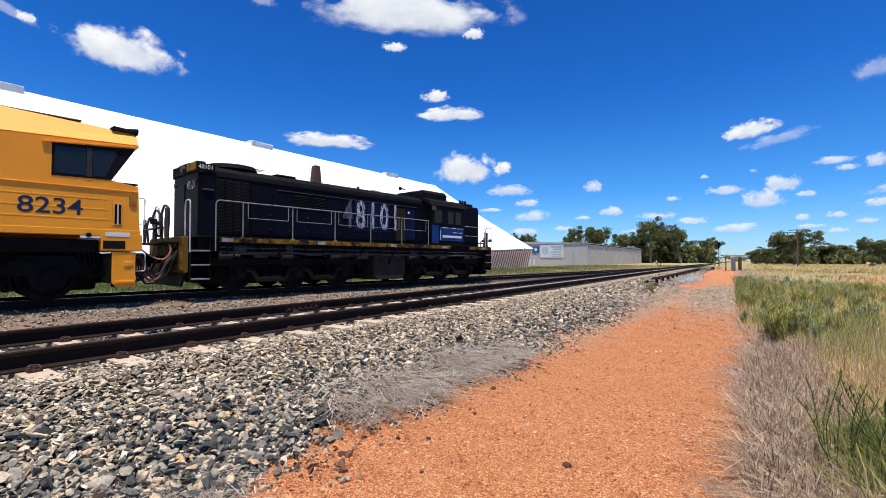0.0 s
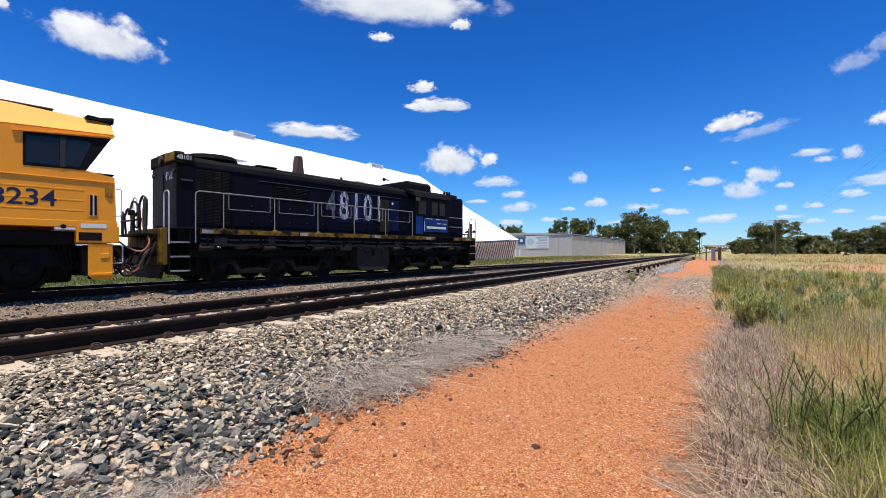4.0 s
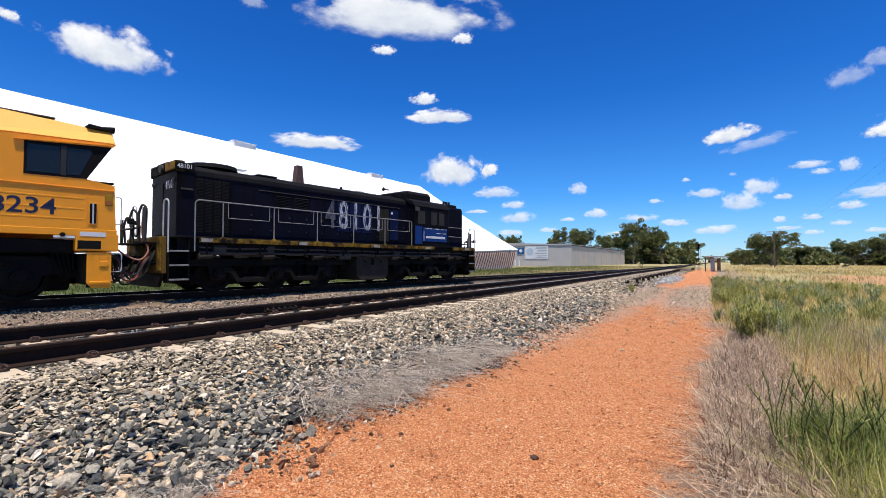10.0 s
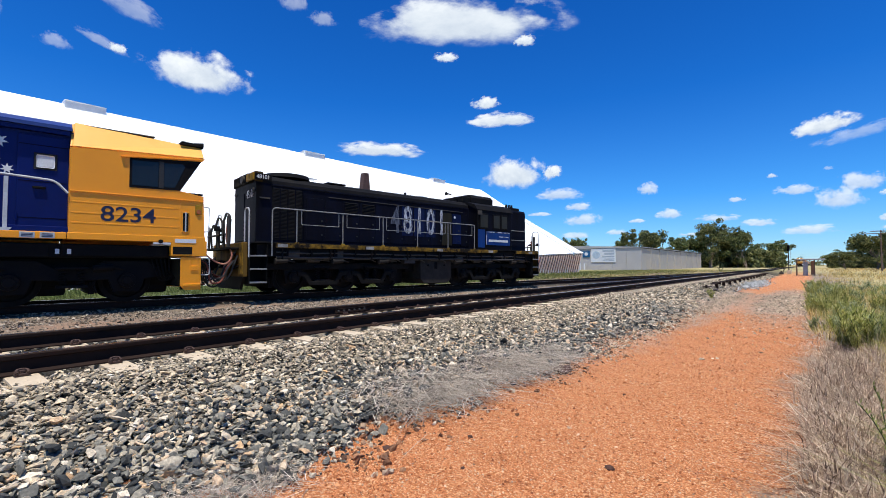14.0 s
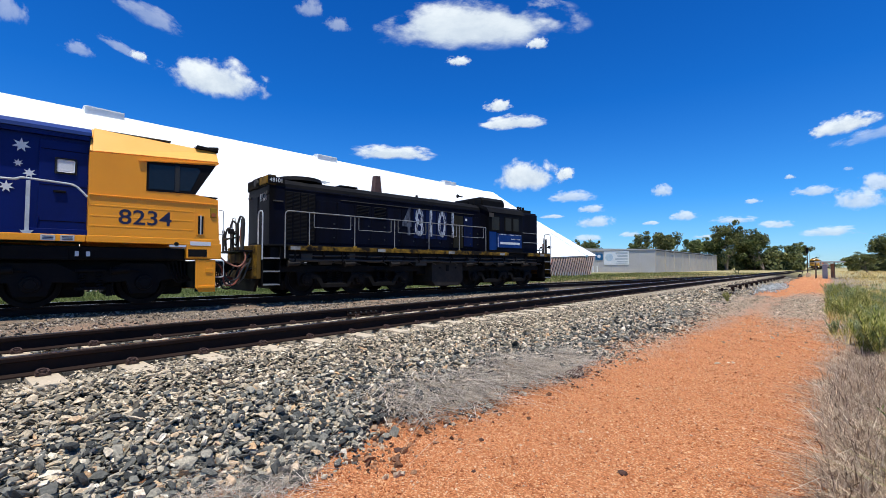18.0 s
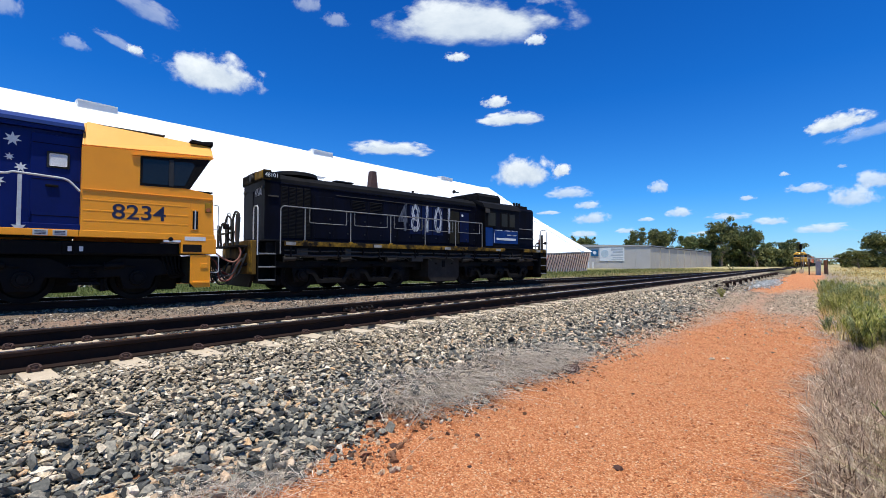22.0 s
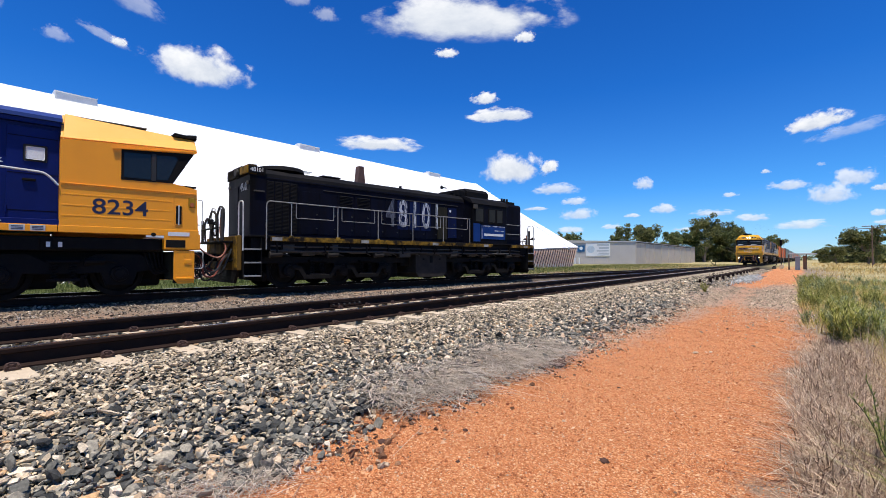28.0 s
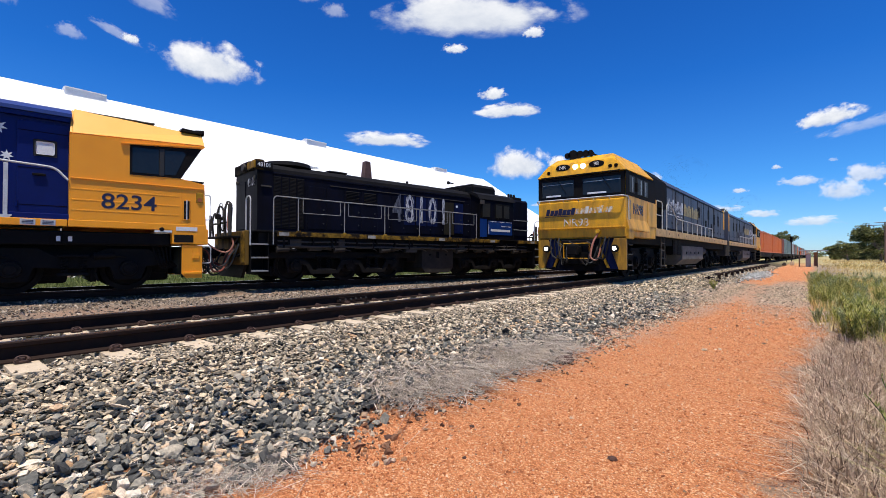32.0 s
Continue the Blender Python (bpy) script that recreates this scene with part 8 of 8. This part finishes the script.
    tagged(blades(x, y, RNG.uniform(0.08, 0.24, len(x)), 0.0028, 1.2, STRAW_GREY, "ballast_dead_tuft", bed_z(x, y) + 0.03, rise=0.28), "grey dead grass tuft at the ballast's edge", "grass", kind="stuff")
    x, y = tufted(1800, -3.2, -2.7, 6.6, 26, 34, 0.13)
    tagged(blades(x, y, RNG.uniform(0.08, 0.22, len(x)), 0.005, 1.4, STRAW_GREY, "far_ballast_dead_grass", bed_z(x, y) + 0.03, rise=0.3, heading=-0.5), "thin dead grass along the ballast", "grass", kind="stuff")


build_grass()


def weed(seed, height, stems, spread, leaf, material, thick=0.0035, per=2, slim=0.055):
    """A branching weed: dark stems with short pointed leaves along them."""
    rnd = random.Random(seed)
    wd = thing("weed", Matrix(), "upright branching grey-green weed beside the path", "weed", "weeds beside the path")
    bm = bmesh.new()
    at_leaf = []
    for k in range(stems):
        a, ln = rnd.uniform(0, 6.28), rnd.uniform(0.05, spread)
        p = Vector((rnd.uniform(-0.08, 0.08), rnd.uniform(-0.08, 0.08), -0.03))
        d = Vector((math.cos(a) * ln, math.sin(a) * ln, 1)).normalized()
        pts = [p]
        hh = height * rnd.uniform(0.6, 1.0)
        for j in range(6):
            d = (d + Vector((rnd.uniform(-0.26, 0.26), rnd.uniform(-0.26, 0.26), 0.08))).normalized()
            pts.append(pts[-1] + d * hh / 6)
            at_leaf += [(pts[-1] * (1 - u) + pts[-2] * u, d) for u in (0.0, 0.2, 0.4, 0.6, 0.8)]
        pipe(bm, pts, thick, 5)
    tagged(part("stalk", bm, STALK, wd), kind="stuff")
    v, f = [], []
    for p, d in at_leaf:
        for q in range(per):
            a = rnd.uniform(0, 6.28)
            out = Vector((math.cos(a), math.sin(a), rnd.uniform(0.5, 2.6))).normalized()
            s = out.cross(Vector((0, 0, 1))).normalized() * leaf * slim
            ll = leaf * rnd.uniform(0.6, 1.3)
            b = len(v)
            v += [tuple(p), tuple(p + out * ll * 0.5 + s), tuple(p + out * ll), tuple(p + out * ll * 0.5 - s)]
            f.append((b, b + 1, b + 2, b + 3))
    tagged(again("foliage", sheet("foliage", v, f, material), wd, Matrix()), kind="stuff")
    return wd


def build_between():
    """Bushy mounds of weeds in patches, with yellow-green and tan grass between them."""
    def room(x, y):
        edge = np.interp(y, [8.4, 10.0, 12, 34], [1.1, 0.35, -0.1, -0.25])
        return (x > edge) & (((x - 13) / 7) ** 2 + ((y - 42) / 14) ** 2 > 1.0)
    x, y = tufted(80000, -0.1, 15, 8.4, 34, 2200, 0.2, 1.35)
    keep = room(x, y)
    x, y = x[keep], y[keep]
    green = patches(x, y, 0.5, 9) + RNG.normal(0, 0.15, len(x)) > 0.24
    for pick, stuff, name, label, h in ((~green, GRASS_TAN, "tan_weed_grass", "tan dry grass among the weeds", 0.34), (green, GRASS_GREEN, "yellow_green_weed_grass", "yellow-green grass among the weeds", 0.38)):
        tagged(blades(x[pick], y[pick], RNG.uniform(0.3, 1.0, pick.sum()) * h, 0.0056, 1.0, stuff, name), label, "grass", kind="stuff")
    # mounds: crowded along the path's edge, thinning out to the paddock
    n = 400
    cy = 8.8 + 24 * RNG.random(n) ** 1.3
    cx = -0.2 + 13 * RNG.random(n) ** 1.7
    keep = room(cx - 0.15 - 0.35 * RNG.random(n), cy) & (patches(cx, cy, 0.30, 2) > RNG.uniform(-0.35, 0.25, n))
    cx, cy = cx[keep], cy[keep]
    wide, high = RNG.uniform(0.12, 0.30, len(cx)), RNG.uniform(0.32, 0.74, len(cx))
    hue = patches(cx, cy, 0.55, 33) + RNG.normal(0, 0.12, len(cx))
    k = RNG.integers(0, len(cx), 36000)
    r = np.abs(RNG.normal(0, 0.6, len(k)))
    a = RNG.uniform(0, 2 * np.pi, len(k))
    x, y = cx[k] + wide[k] * r * np.cos(a), cy[k] + wide[k] * r * np.sin(a)
    h = high[k] * RNG.uniform(0.4, 1.0, len(k)) / (1 + 0.5 * r * r)
    for pick, stuff, name, label in ((hue < -0.08, WEED_BLUE, "blue_green_weeds", "bushy blue-green weeds in mounds"), ((hue >= -0.08) & (hue < 0.12), WEED_GREEN, "green_weeds", "bushy green weeds in mounds"), (hue >= 0.12, WEED_OLIVE, "olive_weeds", "bushy olive weeds in mounds")):
        m = pick[k]
        tagged(blades(x[m], y[m], h[m], 0.0072, 0.55, stuff, name), label, "weeds", kind="stuff")


build_between()


def build_weeds():
    tall = [weed(k, 0.76, 9, 0.75, 0.040, LUSH, 0.0028, 3, 0.11) for k in range(2)]
    grey = [weed(10 + k, 0.72, 15, 0.65, 0.085, (WEED_GREEN, WEED_BLUE, WEED_BLUE, WEED_OLIVE)[k], 0.0030, 4, 0.085) for k in range(4)]
    spots_tall = [(0.45, 3.85, 0.95), (0.62, 3.9, 1.05), (0.86, 4.0, 0.95), (1.02, 3.8, 0.7), (1.45, 4.3, 0.8), (1.9, 4.1, 0.8)]
    for i, (x, y, s) in enumerate(spots_tall):
        m = at(x, y, 0.04) @ pose(0, 0, 0, 0, 0, i * 61) @ Matrix.Scale(s, 4)
        if i < 2:
            tall[i].matrix_basis = m
        else:
            copy_thing(tall[i % 2], Matrix()).matrix_basis = m
    spots = [(0.42, 9.4, 1.15), (0.75, 9.8, 0.9)]
    rnd = random.Random(5)
    for k in range(44):
        y = 9.2 + 22 * rnd.random() ** 1.1
        spots.append((float(np.interp(y, [8, 9.5, 13, 30], [0.5, 0.4, -0.1, -0.15])) + 0.9 * rnd.random() ** 1.5, y, rnd.uniform(0.4, 1.0)))
    for k in range(20):
        y = 9.4 + 20 * rnd.random() ** 1.3
        x = 0.6 + abs(rnd.gauss(0, 0.8 + y * 0.13))
        for j in range(rnd.choice((3, 4, 5, 6))):
            spots.append((x + rnd.gauss(0, 0.5), y + rnd.gauss(0, 0.5), rnd.uniform(0.35, 0.8)))
    for k in range(10):
        spots.append((rnd.uniform(3.0, 9.0), rnd.uniform(7, 16), rnd.uniform(0.5, 0.8)))
    spots += [(-3.1, 20.4, 0.6)]
    for i, (x, y, s) in enumerate(spots):
        m = at(x, y, float(bed_z(np.array([x]), np.array([y]))[0])) @ pose(0, 0, 0, 0, 0, i * 61 % 360) @ Matrix.Scale(s, 4)
        if i < 4:
            grey[i].matrix_basis = m
        else:
            copy_thing(grey[i % 4], Matrix()).matrix_basis = m


build_weeds()


def build_sapling():
    sp = weed(40, 1.9, 6, 0.8, 0.10, LEAF_OLIVE, 0.022, 2, 0.22)
    tagged(sp, "thin bare-stemmed sapling standing in the yard grass", "sapling")
    sp.name = "sapling"
    sp.matrix_basis = at(-10.5, 78, 0.3)


build_sapling()

# ---- clouds ----
def cloud_material(name, most):
    m, nd, lk, b = nodes_of(name)
    nd.remove(b)
    tc = nd.new("ShaderNodeTexCoord")
    info = nd.new("ShaderNodeObjectInfo")
    sep = nd.new("ShaderNodeSeparateXYZ")
    lk.new(tc.outputs["Object"], sep.inputs[0])
    off = nd.new("ShaderNodeVectorMath")
    off.operation = "SCALE"
    lk.new(info.outputs["Random"], off.inputs["Scale"])
    off.inputs[0].default_value = (37.0, 91.0, 53.0)
    shift = nd.new("ShaderNodeVectorMath")
    wide = nd.new("ShaderNodeMapping")
    wide.inputs["Scale"].default_value = (1.6, 1.0, 1.0)
    lk.new(tc.outputs["Object"], wide.inputs["Vector"])
    lk.new(wide.outputs[0], shift.inputs[0])
    lk.new(off.outputs[0], shift.inputs[1])

    def fuzz(scale, detail, rough):
        n = nd.new("ShaderNodeTexNoise")
        n.inputs["Scale"].default_value, n.inputs["Detail"].default_value, n.inputs["Roughness"].default_value = scale, detail, rough
        lk.new(shift.outputs[0], n.inputs["Vector"])
        return n.outputs["Fac"]

    def mth(op, a, c):
        n = nd.new("ShaderNodeMath")
        n.operation = op
        for sock, v in zip(n.inputs, (a, c)):
            if isinstance(v, (int, float)):
                sock.default_value = v
            else:
                lk.new(v, sock)
        return n.outputs[0]
    # domed above, drawn out and ragged below
    low = mth("MULTIPLY", mth("MINIMUM", mth("ADD", sep.outputs["Z"], 0.18), 0.0), 0.8)
    z = mth("ADD", sep.outputs["Z"], low)
    x2, z2 = mth("POWER", mth("ABSOLUTE", sep.outputs["X"], 0), 2.0), mth("POWER", mth("ABSOLUTE", z, 0), 2.0)
    r = mth("SQRT", mth("ADD", x2, z2), 0)
    lobes = fuzz(1.0, 2, 0.5)
    puffs = fuzz(2.6, 7, 0.58)
    body = mth("SUBTRACT", 0.77, r)
    body = mth("ADD", body, mth("MULTIPLY", mth("SUBTRACT", lobes, 0.5), 1.25))
    body = mth("ADD", body, mth("MULTIPLY", mth("SUBTRACT", puffs, 0.5), 1.05))
    # crisp crown, soft base
    width = mth("ADD", 0.42, mth("MULTIPLY", mth("MAXIMUM", mth("SUBTRACT", 0.1, sep.outputs["Z"]), 0.0), 0.5))
    dens = nd.new("ShaderNodeMapRange")
    dens.interpolation_type = "SMOOTHSTEP"
    lk.new(mth("DIVIDE", body, width), dens.inputs["Value"])
    rim = nd.new("ShaderNodeMapRange")
    rim.inputs["From Min"].default_value, rim.inputs["From Max"].default_value = 1.0, 0.86
    lk.new(r, rim.inputs["Value"])
    alpha = mth("MULTIPLY", mth("MULTIPLY", dens.outputs[0], rim.outputs[0]), most)
    # light put into the colour: whiter to the top and in the thick
    lit = mth("ADD", mth("ADD", mth("MULTIPLY", sep.outputs["Z"], 0.30), mth("MULTIPLY", puffs, 0.55)), mth("MULTIPLY", lobes, 0.35))
    col = ramp(nd, lk, lit, [(0.14, (0.50, 0.56, 0.67)), (0.42, (0.72, 0.76, 0.83)), (0.66, (0.97, 0.97, 0.98))])
    # the vapour glows by itself in place of sunlight on it
    em = nd.new("ShaderNodeEmission")
    em.inputs["Strength"].default_value = 0.88
    lk.new(col, em.inputs["Color"])
    tr = nd.new("ShaderNodeBsdfTransparent")
    mx = nd.new("ShaderNodeMixShader")
    lk.new(alpha, mx.inputs[0])
    lk.new(tr.outputs[0], mx.inputs[1])
    lk.new(em.outputs[0], mx.inputs[2])
    lk.new(mx.outputs[0], nd["Material Output"].inputs["Surface"])
    return m


VAPOUR = cloud_material("cloud_vapour", 0.88)
WISP = cloud_material("thin_cloud_vapour", 0.2)
HAZY = cloud_material("hazy_cloud_vapour", 0.46)


def cloud_mesh(material):
    """A lumpy, flat-bottomed pillow of vapour."""
    bm = bmesh.new()
    bmesh.ops.create_icosphere(bm, subdivisions=3, radius=1)
    for v in bm.verts:
        v.co *= 1 + 0.16 * noise.noise(v.co * 2.2)
        v.co.y *= 0.4
    me = bpy.data.meshes.new("cloud")
    bm.to_mesh(me)
    bm.free()
    me.materials.append(material)
    return me


CLOUD, THIN_CLOUD, LOW_CLOUD = cloud_mesh(VAPOUR), cloud_mesh(WISP), cloud_mesh(HAZY)


CLOUDS = []


def cloud(azimuth, elevation, wide, high, slant=0.0, thin=False, far=2600.0):
    a, e = radians(azimuth), radians(elevation)
    p = Vector((math.sin(a) * math.cos(e), math.cos(a) * math.cos(e), math.sin(e))) * far
    ob = new("cloud", THIN_CLOUD if thin else LOW_CLOUD if elevation < 10 else CLOUD)
    ob.matrix_basis = at(*p) @ pose(0, 0, 0, 0, 0, -azimuth) @ pose(0, 0, 0, elevation) @ pose(0, 0, 0, 0, -slant) @ Matrix.Diagonal((far * math.tan(radians(wide * 0.5)) * 1.32, far * 0.03, far * math.tan(radians(high * 0.5)) * 1.48, 1))
    tagged(ob, "thin wispy white cloud with ragged edges" if thin else "small white fair-weather cloud with ragged edges" if wide < 8 else "broad white fair-weather cloud with ragged edges", "cloud", "clouds")
    CLOUDS.append((ob, 0.088 * far * math.sin(e)))


cloud(-69.4, 20.9, 9.4, 4.3, 1)
cloud(-38.2, 29.4, 21.1, 5.7)
cloud(-34.2, 20.3, 3.6, 1.6)
cloud(-32.1, 18.2, 7.4, 1.9)
cloud(-48.2, 14.5, 9.9, 2.0)
cloud(-30.7, 11.4, 7.5, 4.1)
cloud(-25.9, 11.5, 2.7, 1.7)
cloud(-25.1, 8.7, 5.5, 1.6)
cloud(-22.6, 7.1, 3.5, 1.1)
cloud(-22.1, 5.5, 4.3, 1.8)
cloud(-14.8, 8.8, 2.2, 1.5)
cloud(-12.5, 5.8, 2.9, 1.2)
cloud(1.0, 13.4, 5.0, 1.9, 9)
cloud(3.7, 12.3, 5.8, 1.4, 10, True)
cloud(-1.1, 7.5, 3.3, 1.2)
cloud(3.8, 7.7, 3.4, 1.8)
cloud(2.0, 6.2, 4.0, 2.1)
cloud(-8.0, 5.1, 3.8, 0.9)
cloud(-4.2, 4.4, 3.2, 0.9)
cloud(-0.0, 3.4, 4.8, 1.1)
cloud(11.2, 17.2, 3.4, 2.0, 10, True)
cloud(13.4, 18.2, 3.0, 1.6, -8, True)
cloud(17.0, 12.8, 9.0, 3.4, 12)
cloud(14.0, 11.8, 4.2, 1.6)
cloud(14.0, 6.4, 7.8, 1.4)
cloud(-16.0, 5.2, 1.8, 0.6)
cloud(-6.2, 7.0, 1.5, 0.6)
cloud(5.9, 6.6, 1.6, 0.7)
cloud(-3.0, 9.2, 1.0, 0.5)
cloud(1.5, 9.4, 0.8, 0.4, 0, True)
cloud(6.2, 3.4, 2.2, 0.5)
cloud(-10.4, 3.4, 2.4, 0.5)
cloud(12.6, 2.9, 2.0, 0.5)
cloud(15.6, 5.0, 4.6, 1.2)
cloud(10.9, 9.1, 1.5, 1.4)
cloud(8.9, 8.8, 2.0, 0.7)
cloud(7.7, 9.6, 3.4, 0.8)
cloud(8.0, 4.4, 1.8, 0.7)
cloud(5.5, 4.3, 1.4, 0.7)
cloud(-29.4, 27.1, 2.5, 1.3)
cloud(-39.8, 25.6, 3.3, 1.2)
cloud(-23.0, 3.6, 3.5, 0.9)
cloud(-27.3, 6.4, 2.9, 0.6)
cloud(-18.2, 3.9, 2.7, 0.7)
cloud(8.0, 2.9, 1.6, 0.5)
cloud(10.8, 5.3, 2.2, 0.9)
cloud(-77.0, 21.8, 1.5, 1.0)
cloud(10.2, 3.7, 1.9, 0.6)
cloud(-87.4, 22.8, 2.7, 2.7, 0, True)
cloud(-76.3, 25.7, 6.0, 2.0, -15, True)
cloud(-82.1, 21.1, 2.6, 1.4, 0, True)
cloud(-78.4, 22.1, 4.0, 1.1, -18, True)
cloud(-59.2, 30.0, 3.2, 2.0, 0, True)
cloud(-56.0, 28.8, 3.0, 1.6, 0, True)


def motions():
    """The goods train comes in along the main line at an even pace; its loads ride on the wagons."""
    way = [(t, 13.1 + 14.7 * (32 - t)) for t in range(0, 31, 3)] + [(31.0, 28.1), (32.0, 13.85)]

    def on_line(y, z, turn=0):
        return pose(main_line(y), y, z, 0, 0, turn - 0.315 * lerp(y, [(25, 0.0), (55, 1.0)]))
    for ob, offset in TRAIN:
        walk(ob, [(t, on_line(y + offset, RAIL_Z, 180 if ob in turned else 0)) for t, y in way])
    for ob, offset in LOADS:
        walk(ob, [(t, on_line(y + offset, RAIL_Z + 1.12)) for t, y in way])

    # the clouds drift slowly away down the line
    for ob, way in CLOUDS:
        m = ob.matrix_basis.copy()
        walk(ob, [(t, at(0, way * t / 32, 0) @ m) for t in (0.0, 32.0)])

    # the wheels of the two engines roll without slipping; the second one runs cab last
    for axles, way in ((LEAD_WHEELS, 1), (TRAIL_WHEELS, -1)):
        for axle in axles:
            y, z = axle.location.y, axle.location.z
            walk(axle, [(k / FPS, pose(0, y, z, way * math.degrees(14.7 / 0.51 * k / FPS) % 360)) for k in range(frame(32.0))])


motions()
